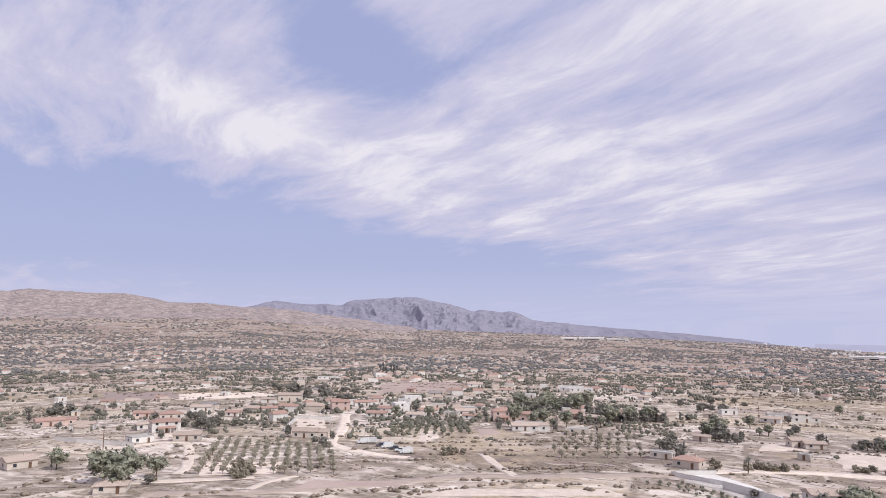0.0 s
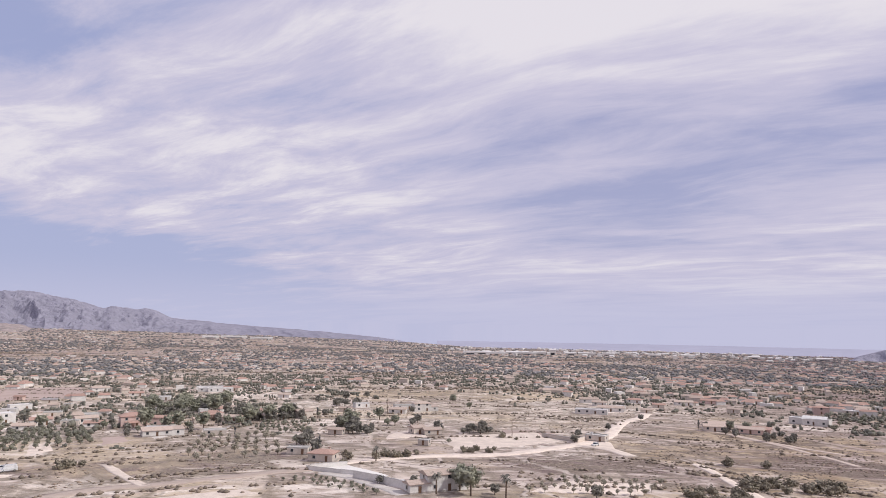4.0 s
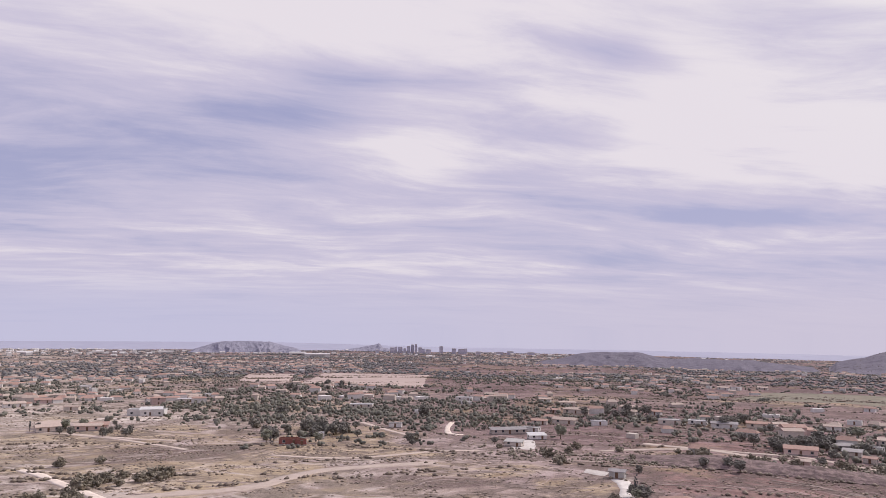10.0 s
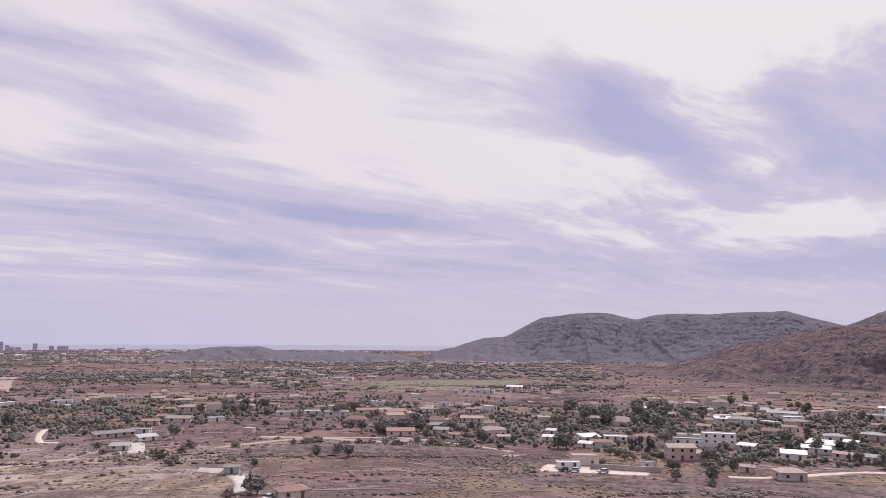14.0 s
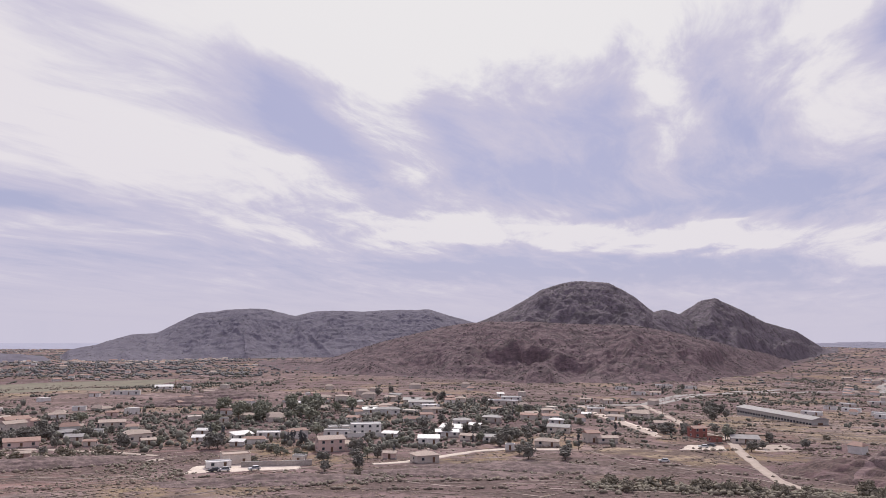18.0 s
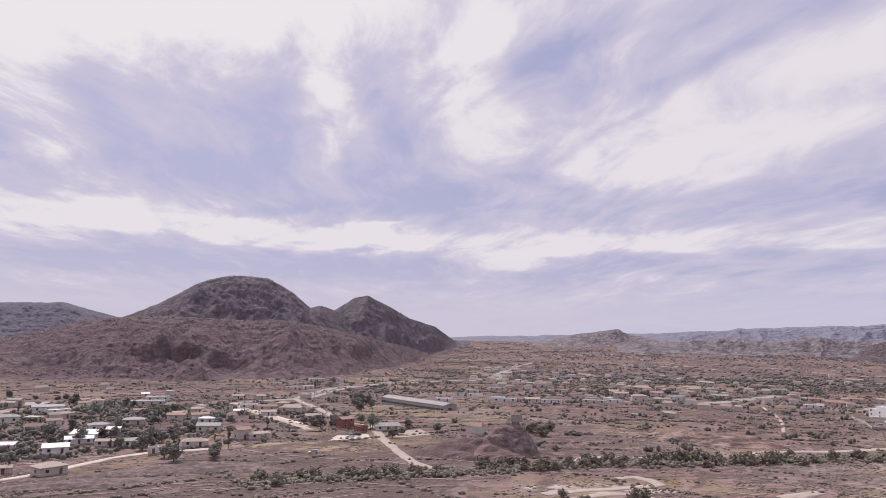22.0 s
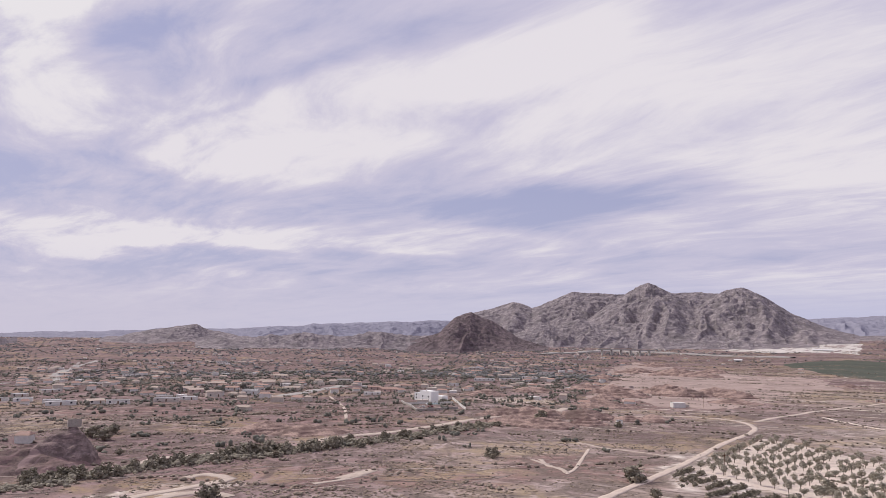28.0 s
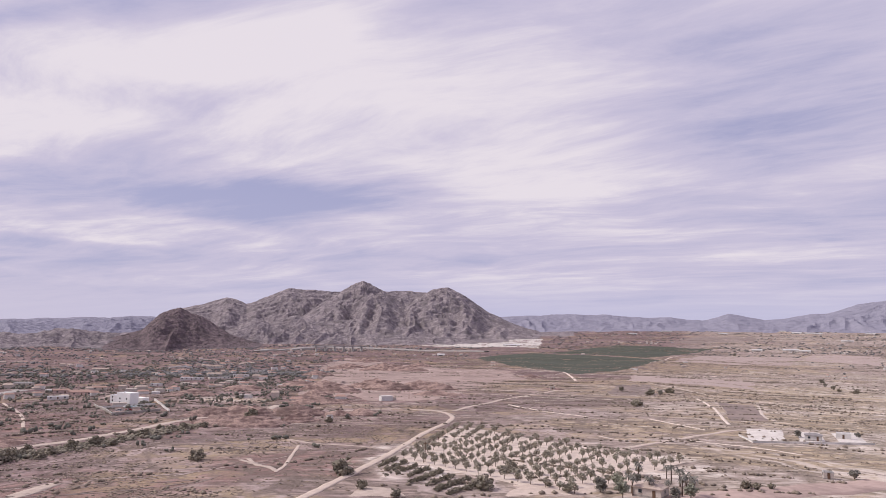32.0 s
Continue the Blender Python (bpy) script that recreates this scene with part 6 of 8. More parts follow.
house(193.02, 957, 34.0, 9.0, 2.4, -8, "flat", WHITE, WHITE_SHEET)
house(194.98, 967, 33.1, 9.0, 2.4, 16, "flat", CREAM, WHITE_SHEET)
house(196.52, 1012, 25.0, 9.0, 2.4, -16, "flat", WHITE, WHITE_SHEET)
house(194.61, 1313, 34.0, 9.0, 2.6, -8, "gable", WHITE, BUFF_TILES)
house(197.66, 1208, 29.9, 9.0, 2.4, -8, "flat", WHITE, WHITE_SHEET)
house(-22.00, 447, 12.8, 7.7, 2.8, -16, "gable", PINK, TERRACOTTA)
house(-19.87, 400, 13.7, 8.2, 3.0, -16, "gable", CREAM, BUFF_TILES)
house(-21.95, 385, 9.5, 5.7, 3.0, 16, "hip", WHITE, BUFF_TILES)
house(-13.20, 459, 12.2, 7.3, 2.8, 16, "gable", WHITE, TERRACOTTA)
house(-11.65, 539, 20.5, 9.0, 5.0, -8, "gable", CREAM, BUFF_TILES)
house(-13.23, 528, 12.0, 7.2, 2.6, -16, "gable", WHITE, BUFF_TILES)
house(-5.02, 425, 13.7, 8.2, 2.8, -16, "gable", WHITE, TERRACOTTA)
house(-2.03, 418, 11.9, 7.2, 2.8, -8, "gable", WHITE, BUFF_TILES)
house(-0.32, 487, 12.0, 7.2, 2.8, -8, "flat", CREAM, CONCRETE)
house(2.31, 417, 11.9, 7.1, 2.6, -8, "gable", WHITE, TERRACOTTA)
house(4.93, 479, 9.1, 5.5, 2.6, -16, "flat", CREAM, BUFF_TILES)
house(6.70, 412, 11.8, 7.1, 5.0, -16, "gable", PINK, TERRACOTTA)
house(9.32, 422, 8.8, 5.3, 2.6, 16, "gable", CREAM, BUFF_TILES)
house(11.28, 440, 9.2, 5.5, 2.6, 16, "gable", CREAM, BUFF_TILES)
house(14.31, 430, 9.8, 5.9, 2.8, 16, "gable", WHITE, BUFF_TILES)
house(19.36, 362, 8.9, 5.4, 2.6, -16, "gable", CREAM, BUFF_TILES)
house(21.24, 508, 12.6, 7.5, 2.6, 16, "flat", WHITE, WHITE_SHEET)
house(24.04, 468, 13.3, 8.0, 2.8, -8, "gable", WHITE, BUFF_TILES)
house(9.74, 674, 17.9, 9.0, 3.0, -16, "flat", WHITE, WHITE_SHEET)
house(11.49, 679, 16.8, 9.0, 2.8, -16, "gable", CREAM, TERRACOTTA)
house(20.00, 475, 9.0, 5.4, 2.6, -16, "gable", CREAM, BUFF_TILES)
house(26.13, 325, 6.0, 5.0, 2.4, -16, "flat", CREAM, CONCRETE)
house(-23.73, 525, 15.0, 9.0, 2.6, -16, "flat", WHITE, BUFF_TILES)
house(-24.40, 541, 10.3, 6.2, 2.6, -8, "gable", CREAM, TERRACOTTA)
house(-2.92, 513, 10.7, 6.4, 3.0, -16, "flat", WHITE, WHITE_SHEET)
house(-7.15, 508, 11.6, 7.0, 2.8, -8, "flat", WHITE, WHITE_SHEET)
house(-4.69, 864, 21.4, 9.0, 2.6, 16, "flat", WHITE, WHITE_SHEET)
house(-17.14, 810, 15.4, 9.0, 2.6, -16, "flat", WHITE, WHITE_SHEET)
house(-8.88, 821, 26.5, 9.0, 2.6, -8, "flat", WHITE, WHITE_SHEET)
house(-10.92, 827, 17.3, 9.0, 2.6, -8, "gable", WHITE, BUFF_TILES)
house(4.91, 634, 13.3, 8.0, 2.6, 0, "gable", WHITE, TERRACOTTA)
house(6.67, 586, 14.5, 8.7, 2.6, -8, "flat", WHITE, WHITE_SHEET)
house(15.38, 594, 11.3, 6.8, 2.6, -16, "gable", WHITE, BUFF_TILES)
house(39.53, 567, 12.9, 7.8, 2.8, -8, "gable", WHITE, BUFF_TILES)
house(40.82, 538, 13.3, 8.0, 2.8, 16, "flat", WHITE, WHITE_SHEET)
house(42.10, 607, 15.0, 9.0, 2.8, -16, "hip", WHITE, TERRACOTTA)
house(43.85, 569, 10.8, 6.5, 2.6, -8, "gable", CREAM, TERRACOTTA)
house(45.59, 604, 17.2, 9.0, 2.8, 8, "gable", WHITE, BUFF_TILES)
house(47.34, 632, 14.4, 8.7, 2.8, -8, "gable", PINK, TERRACOTTA)
house(49.10, 564, 11.8, 7.1, 2.6, -16, "gable", CREAM, BUFF_TILES)
house(42.99, 519, 9.9, 5.9, 2.6, -8, "gable", CREAM, BUFF_TILES)
house(50.41, 654, 14.9, 9.0, 2.8, -16, "gable", WHITE, TERRACOTTA)
house(188.74, 599, 17, 10, 9.4, -48, "flat", VILLA_WHITE, VILLA_WHITE, "tall white modern villa with stacked flat roofs", "tank")


def long_shed(az0, r0, az1, r1):
    """The poultry shed: a long low building with a shallow sheet roof and a row of openings."""
    a, b = on_ground(az0, r0), on_ground(az1, r1)
    length = (b - a).xy.length
    home = new("poultry_shed")
    part("wall", Shape().box(-length / 2, -6, -2, length / 2, 6, 5.0), CONCRETE, home)
    part("roof", roof_shape("gable", length, 12, 5.0, 0.6, 1.6), SHEETING, home, "pale sheet roof")
    n = 26
    for k in range(n):
        x = -length / 2 + (k + 0.5) * length / n
        part("opening", Shape().box(x - 0.9, -6.06, 1.6, x + 0.9, -5.98, 3.0), GLASS, home)
    part("end_door", Shape().box(length / 2 - 0.02, -1.8, -0.5, length / 2 + 0.06, 1.8, 3.2), TIMBER, home)
    mid = (a + b) / 2
    home.matrix_basis = Matrix.Translation((mid.x, mid.y, min(a.z, b.z) + 0.3)) @ pose(0, 0, 0, 0, 0, math.degrees(math.atan2(b.y - a.y, b.x - a.x)) + 180 * (b.cross(a).z > 0) * 0)
    tagged(home, "long low grey poultry shed with a pale sheet roof", "shed")


long_shed(153.39, 565, 158.21, 508)


def cottages(n, az0, az1, r0, r1, seed):
    """Small houses and sheds crowding a village between its named houses."""
    rng = random.Random(seed)
    kinds = ((9, 7, 2.8, "gable", WHITE, TERRACOTTA), (11, 7, 2.8, "gable", CREAM, BUFF_TILES), (8, 6, 2.5, "flat", WHITE, WHITE_SHEET), (7, 5, 2.4, "lean", WHITE, WHITE_SHEET), (10, 8, 3.0, "hip", CREAM, BUFF_TILES),
             (12, 7, 2.8, "gable", CREAM, SHEETING), (8, 6, 2.6, "gable", PINK, TERRACOTTA), (6, 4.5, 2.3, "flat", CREAM, CONCRETE))
    while n:
        az, r = rng.uniform(az0, az1), rng.uniform(r0, r1)
        x, y = plan(az, r)
        if any(math.hypot(x - plan(b, c)[0], y - plan(b, c)[1]) < 11 + w * 0.6 for b, c, w in HOME_SPOTS) or any(np.hypot(line[:, 0] - x, line[:, 1] - y).min() < gap + 7 for line, gap in LANES):
            n -= rng.random() < 0.1
            continue
        w, d, h, roof, wall, tile = rng.choice(kinds)
        house(az, r, w, d, h, rng.choice((-25, -10, 0, 8, 20, 35)), roof, wall, tile)
        n -= 1


cottages(26, 117, 148, 420, 640, 3)
cottages(8, 104, 118, 430, 640, 5)
cottages(18, -30, 14, 400, 640, 7)


# ---- trees ----
def crown_mesh(name, seed, radius, height, base, material, clumps=34, leaves=12, leaf=0.5, flat=1.0, ragged=0.35):
    """Clumps of leaf blades round dark cores, with gaps and an uneven outline."""
    rng = np.random.default_rng(seed)
    v, f = [], []
    for c in range(clumps):
        while True:
            p = rng.uniform(-1, 1, 3)
            if 0.25 < np.linalg.norm(p) < 1:
                break
        q = p * (radius, radius, height / 2) * (0.80 + ragged * rng.uniform(-0.6, 0.6))
        q[2] += base + height / 2
        size = radius * rng.uniform(0.18, 0.36)
        w = ICO1[0] * rng.uniform(0.55, 1.1, (12, 1)) * size * (1, 1, 0.75 * flat)
        k = len(v)
        v += (w + q).tolist()
        f += (ICO1[1] + k).tolist()
        for j in range(leaves):
            d = rng.normal(0, 1, 3)
            d /= np.linalg.norm(d)
            o = q + d * size * rng.uniform(0.85, 1.25)
            a = np.cross(d, rng.normal(0, 1, 3))
            a = a / (np.linalg.norm(a) + 1e-6) * leaf * rng.uniform(0.5, 1.0)
            b2 = np.cross(d, a) * 0.6 + d * leaf * 0.3
            k = len(v)
            v += [(o - a).tolist(), (o - b2 * 0.5).tolist(), (o + a).tolist(), (o + b2).tolist()]
            f.append([k, k + 1, k + 2, k + 3])
    return mesh_of(name, v, f, material)


def trunk_shape(height, thick, spread, seed):
    rng = np.random.default_rng(seed)
    s = Shape()
    bend = Vector((rng.uniform(-0.2, 0.2), rng.uniform(-0.2, 0.2), height * 0.5))
    s.tube((0, 0, -0.4), bend, thick, thick * 0.75, 7)
    s.tube(bend, (bend.x * 1.6, bend.y * 1.6, height), thick * 0.75, thick * 0.45, 6)
    for k in range(4):
        a = k * math.tau / 4 + rng.uniform(0, 1)
        s.tube(bend + Vector((0, 0, height * 0.12 * k)), (math.cos(a) * spread, math.sin(a) * spread, height * rng.uniform(0.95, 1.35)), thick * 0.42, thick * 0.12, 5)
    return s


KINDS = {}


def tree_kind(kind, number):
    """The model tree of a kind, built once."""
    if (kind, number) in KINDS:
        return None
    seed = number * 17 + len(kind) * 5
    ob = new({"cypress": "cypress_tree", "pine": "pine_tree", "almond": "almond_tree", "olive": "olive_tree", "palm": "palm_tree", "bush": "bush"}.get(kind, "tree"))
    if kind == "cypress":
        part("trunk", Shape().tube((0, 0, -0.4), (0, 0, 6), 0.16, 0.05), BARK, ob)
        crown = crown_mesh("crown", seed, 0.85, 7.6, 0.5, LEAF_DARK, 34, 9, 0.32, 2.2, 0.2)
    elif kind == "pine":
        part("trunk", trunk_shape(4.6, 0.26, 1.7, seed), BARK, ob)
        crown = crown_mesh("crown", seed, 3.2, 5.0, 2.3, LEAF_PINE, 54, 15, 0.55, 0.8, 0.5)
    elif kind == "almond":
        part("trunk", trunk_shape(2.2, 0.15, 1.4, seed), BARK, ob)
        crown = crown_mesh("crown", seed, 1.9, 3.0, 1.3, LEAF_ALMOND, 26, 14, 0.36, 0.8, 0.6)
    elif kind == "olive":
        part("trunk", trunk_shape(1.8, 0.2, 1.2, seed), BARK, ob)
        crown = crown_mesh("crown", seed, 1.9, 2.8, 1.0, LEAF_OLIVE, 30, 13, 0.36, 0.8, 0.45)
    elif kind == "palm":
        part("trunk", Shape().tube((0, 0, -0.4), (0.1, 0, 3), 0.28, 0.22, 8).tube((0.1, 0, 3), (0.2, 0.1, 5.6), 0.22, 0.2, 8), BARK, ob)
        rng = np.random.default_rng(seed)
        s = Shape()
        for k in range(26):
            a, up = k * 2.399, rng.uniform(-0.5, 0.9)
            tip = Vector((math.cos(a) * 2.1, math.sin(a) * 2.1, 5.6 + up * 1.6 - 0.7))
            midp = Vector((math.cos(a) * 1.1, math.sin(a) * 1.1, 5.9 + up * 1.3))
            w = Vector((-math.sin(a), math.cos(a), 0)) * 0.28
            o = Vector((0.2, 0.1, 5.6))
            s.add([o - w * 0.3, o + w * 0.3, midp + w, midp - w, tip, midp + Vector((0, 0, 0.12))], [(0, 1, 5), (1, 2, 5), (3, 0, 5), (2, 4, 5), (4, 3, 5)])
        crown = s.mesh("crown", LEAF)
    elif kind == "bush":
        part("stem", Shape().tube((0, 0, -0.3), (0.1, 0, 0.6), 0.1, 0.05, 5), BARK, ob)
        crown = crown_mesh("crown", seed, 1.5, 2.1, -0.1, LEAF_SHRUB, 26, 12, 0.36, 0.8, 0.45)
    else:
        part("trunk", trunk_shape(2.8, 0.24, 1.6, seed), BARK, ob)
        crown = crown_mesh("crown", seed, 2.7, 4.4, 0.9, LEAF, 46, 14, 0.5, 0.85, 0.45)
    c = new("crown", crown)
    c.parent = ob
    KINDS[kind, number] = ob
    return ob


TREE_LABELS = {"cypress": "slim dark green cypress", "pine": "broad bright green pine with a bare trunk", "almond": "small almond tree with thin dry foliage",
               "olive": "grey-green olive tree with a short trunk", "palm": "short palm with drooping fronds", "bush": "dark green rounded bush on dry ground", "tree": "dark green broadleaf tree"}
count_trees = [0]


def tree(kind, az, r, size=1.0, group="", label=""):
    count_trees[0] += 1
    rng = random.Random(count_trees[0])
    number = rng.randrange(3)
    m = Matrix.Translation(on_ground(az, r)) @ pose(0, 0, 0, 0, 0, rng.uniform(0, 360)) @ Matrix.Diagonal((size, size, size * rng.uniform(0.88, 1.1), 1))
    ob = tree_kind(kind, number)
    if ob:
        ob.matrix_basis = m
    else:
        ob = copy_thing(KINDS[kind, number], m)
    return tagged(ob, label or TREE_LABELS[kind], "bush" if kind == "bush" else "tree", group or "trees of the valley")


def row_of(kind, a, b, n, size=1.0, spread=4.0, group=""):
    """Trees scattered along a line between two plan places."""
    rng = random.Random(int(a[0] * 100) + n)
    p, q = Vector(plan(*a)), Vector(plan(*b))
    for k in range(n):
        w = p.lerp(q, (k + rng.uniform(0.1, 0.9)) / n) + Vector((rng.uniform(-spread, spread), rng.uniform(-spread, spread)))
        tree(kind, math.degrees(math.atan2(w.x, w.y)) % 360 - (360 if math.degrees(math.atan2(w.x, w.y)) % 360 > 255 else 0), w.length, size * rng.uniform(0.75, 1.25), group)


tree("pine", 29.76, 221, 1.15)
tree("pine", 28.93, 228, 0.95)
tree("pine", -24.43, 251, 1.35)
tree("pine", -22.80, 250, 1.2)
tree("pine", -20.95, 256, 1.0)
tree("pine", -23.50, 238, 1.2)
tree("tree", -25.01, 268, 0.9)
tree("bush", -15.25, 247, 1.5)
tree("palm", 27.12, 223, 1.0)
tree("palm", 32.46, 219, 1.0)
tree("palm", 22.44, 282, 0.8)
tree("tree", 31.62, 224, 0.7)
tree("tree", 39.28, 224, 0.8)
tree("tree", 17.87, 304, 1.0)
tree("cypress", 18.08, 304, 1.0)
tree("bush", 20.35, 287, 1.4)
tree("tree", 20.21, 376, 0.95)
tree("bush", 31.12, 309, 0.8)
tree("bush", 29.17, 306, 0.9)
tree("bush", 29.91, 307, 0.7)
tree("tree", 29.60, 373, 0.8)
tree("tree", 30.47, 369, 0.9)
tree("tree", 31.11, 375, 0.8)
tree("tree", 40.13, 405, 0.8)
tree("tree", 42.54, 466, 0.8)
tree("tree", 47.13, 444, 0.75)
tree("cypress", 17.88, 441, 0.9)
tree("tree", 62.96, 359, 1.0)
tree("cypress", 62.84, 340, 0.5)
tree("bush", 51.14, 310, 1.4)
tree("bush", 48.56, 309, 1.2)
tree("bush", 61.63, 414, 1.4)
tree("tree", 73.48, 339, 0.65)
tree("tree", 66.88, 739, 1.1)
tree("tree", 64.46, 717, 1.2)
tree("tree", 90.91, 231, 1.15)
tree("tree", 90.26, 236, 0.8)
tree("bush", 88.79, 226, 1.3)
tree("bush", 73.62, 353, 1.3)
tree("bush", 84.86, 293, 1.3)
tree("bush", 84.01, 313, 1.2)
tree("cypress", 114.61, 348, 1.5)
tree("cypress", 113.75, 358, 1.2)
tree("tree", 124.49, 297, 1.0)
tree("tree", 140.55, 302, 1.0)
tree("tree", 137.78, 304, 1.1)
tree("tree", 129.80, 371, 1.0)
tree("bush", 124.72, 260, 1.3)
tree("tree", 149.18, 842, 1.0)
tree("cypress", 147.91, 784, 1.1)
tree("bush", 163.45, 388, 2.1)
tree("bush", 165.32, 390, 2.0)
tree("bush", 166.80, 231, 1.2)
tree("bush", 204.37, 268, 2.2, label="large round dark green bush beside a track")
tree("bush", 197.39, 466, 2.2)
tree("bush", 193.73, 306, 1.1)
tree("tree", 223.92, 244, 0.8)
tree("tree", 226.60, 265, 0.7)
tree("palm", 229.78, 246, 0.9)
tree("palm", 228.79, 246, 0.8)
tree("pine", 230.36, 242, 0.7)
tree("pine", 225.56, 235, 0.7)
tree("bush", 215.30, 239, 1.1)
tree("bush", 226.75, 608, 1.9)
tree("bush", 227.70, 807, 2.0)
tree("bush", 229.12, 844, 2.2)
tree("bush", 203.19, 443, 1.2)
tree("tree", 228.37, 791, 1.2)
row_of("tree", (-11.75, 594), (-6.17, 524), 9, 1.35, 14)
row_of("tree", (5.88, 475), (10.39, 458), 8, 1.1, 12)
row_of("pine", (6.53, 398), (9.11, 388), 5, 1.1, 8)
row_of("tree", (11.02, 427), (16.40, 428), 10, 1.0, 8)
row_of("tree", (-19.38, 389), (-16.21, 389), 5, 1.0, 6)
row_of("tree", (-28.88, 487), (-25.05, 471), 8, 1.0, 10)
row_of("tree", (18.42, 530), (22.36, 512), 6, 1.1, 12)
row_of("tree", (19.78, 358), (22.40, 370), 5, 0.9, 8)
row_of("tree", (52.92, 391), (48.76, 416), 6, 0.8, 10)
row_of("cypress", (-5.05, 978), (-3.34, 966), 12, 1.6, 3)
row_of("tree", (65.06, 390), (68.86, 396), 11, 1.05, 9)
row_of("tree", (64.53, 379), (68.90, 376), 8, 1.0, 8)
row_of("bush", (49.86, 260), (55.54, 276), 14, 1.2, 8)
row_of("bush", (46.63, 243), (50.50, 233), 12, 1.0, 6)
row_of("tree", (87.57, 503), (90.64, 531), 6, 1.3, 10)
row_of("pine", (115.93, 483), (122.05, 493), 16, 1.25, 22)
row_of("pine", (113.78, 454), (122.50, 443), 14, 1.0, 14)
row_of("cypress", (119.03, 348), (120.78, 339), 8, 0.9, 3)
row_of("tree", (99.25, 393), (103.86, 407), 8, 1.1, 8)
row_of("tree", (95.90, 492), (98.07, 494), 5, 1.2, 8)
row_of("tree", (132.44, 375), (137.40, 353), 12, 1.0, 14)
row_of("tree", (146.96, 414), (149.74, 416), 9, 0.95, 6)
row_of("tree", (150.48, 570), (152.45, 559), 7, 1.1, 8)
row_of("tree", (126.86, 635), (135.39, 492), 14, 1.0, 26)
row_of("olive", (117.73, 329), (121.22, 307), 10, 0.9, 6)
row_of("olive", (146.99, 471), (143.31, 462), 10, 0.9, 10)
row_of("tree", (169.73, 723), (175.42, 766), 9, 0.9, 12)
row_of("cypress", (169.29, 683), (178.88, 775), 7, 0.8, 10)
row_of("bush", (143.81, 253), (157.71, 266), 22, 1.15, 9, "river bed shrubs")
row_of("bush", (159.28, 276), (170.95, 298), 26, 1.25, 9, "river bed shrubs")
row_of("bush", (170.94, 303), (183.71, 350), 26, 1.3, 9, "river bed shrubs")
row_of("bush", (182.85, 350), (193.27, 430), 18, 1.2, 10, "river bed shrubs")
row_of("bush", (174.50, 319), (181.57, 340), 10, 1.7, 5, "river bed shrubs")
row_of("bush", (80.43, 328), (105.16, 347), 14, 1.0, 14)
row_of("bush", (93.87, 334), (106.86, 331), 10, 1.1, 10)


def grove(kind, corners, rows, cols, size, group, label=""):
    """A planted grove: rows and columns between four plan places, with a few gaps."""
    rng = random.Random(rows * 31 + cols)
    a, b, c, d = (Vector(plan(*q)) for q in corners)
    for i in range(rows):
        for j in range(cols):
            if rng.random() < 0.05:
                continue
            u, v = (i + 0.5) / rows, (j + 0.5) / cols
            p = a.lerp(b, u).lerp(d.lerp(c, u), v) + Vector((rng.uniform(-0.3, 0.3), rng.uniform(-0.3, 0.3)))
            ang = math.degrees(math.atan2(p.x, p.y))
            tree(kind, ang + (360 if ang < -105 else 0), p.length, size * rng.uniform(0.75, 1.15), group, label)


grove("almond", [(208.43, 298), (222.13, 233), (230.60, 320), (212.85, 430)], 15, 12, 1.02, "almond orchard")
grove("bush", [(206.75, 268), (212.41, 227), (214.99, 245), (208.02, 290)], 3, 5, 0.5, "low shrubs by the orchard")
grove("almond", [(-18.64, 254), (-7.76, 247), (-8.24, 313), (-16.97, 334)], 12, 8, 0.8, "almond grove below the village")
grove("olive", [(-4.57, 341), (2.53, 353), (1.73, 406), (-2.94, 402)], 10, 7, 0.9, "olive grove beside the village")
grove("olive", [(54.74, 463), (65.46, 460), (64.38, 664), (56.01, 623)], 9, 9, 1.0, "olive grove on the eastern slope")
grove("olive", [(14.72, 247), (23.35, 218), (21.60, 233), (18.13, 251)], 9, 4, 0.45, "young grove beside the lane")
grove("almond", [(33.29, 226), (43.17, 232), (44.46, 258), (36.66, 256)], 9, 4, 0.6, "young grove on stony ground")
grove("olive", [(77.27, 405), (79.80, 398), (80.42, 458), (78.09, 454)], 7, 5, 0.7, "small olive grove on the slope")
grove("almond", [(7.71, 283), (15.54, 294), (14.86, 367), (9.40, 357)], 9, 5, 0.8, "grove above the lane")
grove("olive", [(13.51, 367), (17.70, 362), (16.82, 413), (13.76, 418)], 9, 4, 0.8, "olive rows above the lane")
row_of("pine", (5.45, 484), (10.97, 517), 13, 1.35, 9)
row_of("tree", (10.82, 428), (16.38, 439), 10, 1.2, 7)
tree("tree", 19.65, 379, 1.2)
tree("tree", 20.73, 376, 1.3)
tree("tree", 16.92, 319, 1.2)
tree("pine", 16.40, 328, 0.9)

# single trees that stand out
tree("palm", 225.96, 251, 0.90)
tree("palm", 226.70, 272, 1.00)
tree("palm", 226.28, 242, 0.90)
tree("palm", 227.50, 242, 1.00)
tree("palm", 229.03, 269, 1.00)
tree("palm", 229.65, 264, 1.10)
tree("palm", 230.07, 250, 1.10)
tree("palm", 230.58, 248, 1.00)
tree("palm", 228.71, 278, 0.80)
tree("bush", 215.11, 241, 1.60)
tree("bush", 217.05, 272, 1.50)
tree("bush", 217.26, 280, 1.20)
tree("bush", 220.05, 249, 1.00)
tree("bush", 221.53, 240, 1.00)
tree("bush", 205.82, 239, 1.00)
tree("bush", 208.42, 227, 0.90)
tree("bush", 239.18, 1229, 2.20)
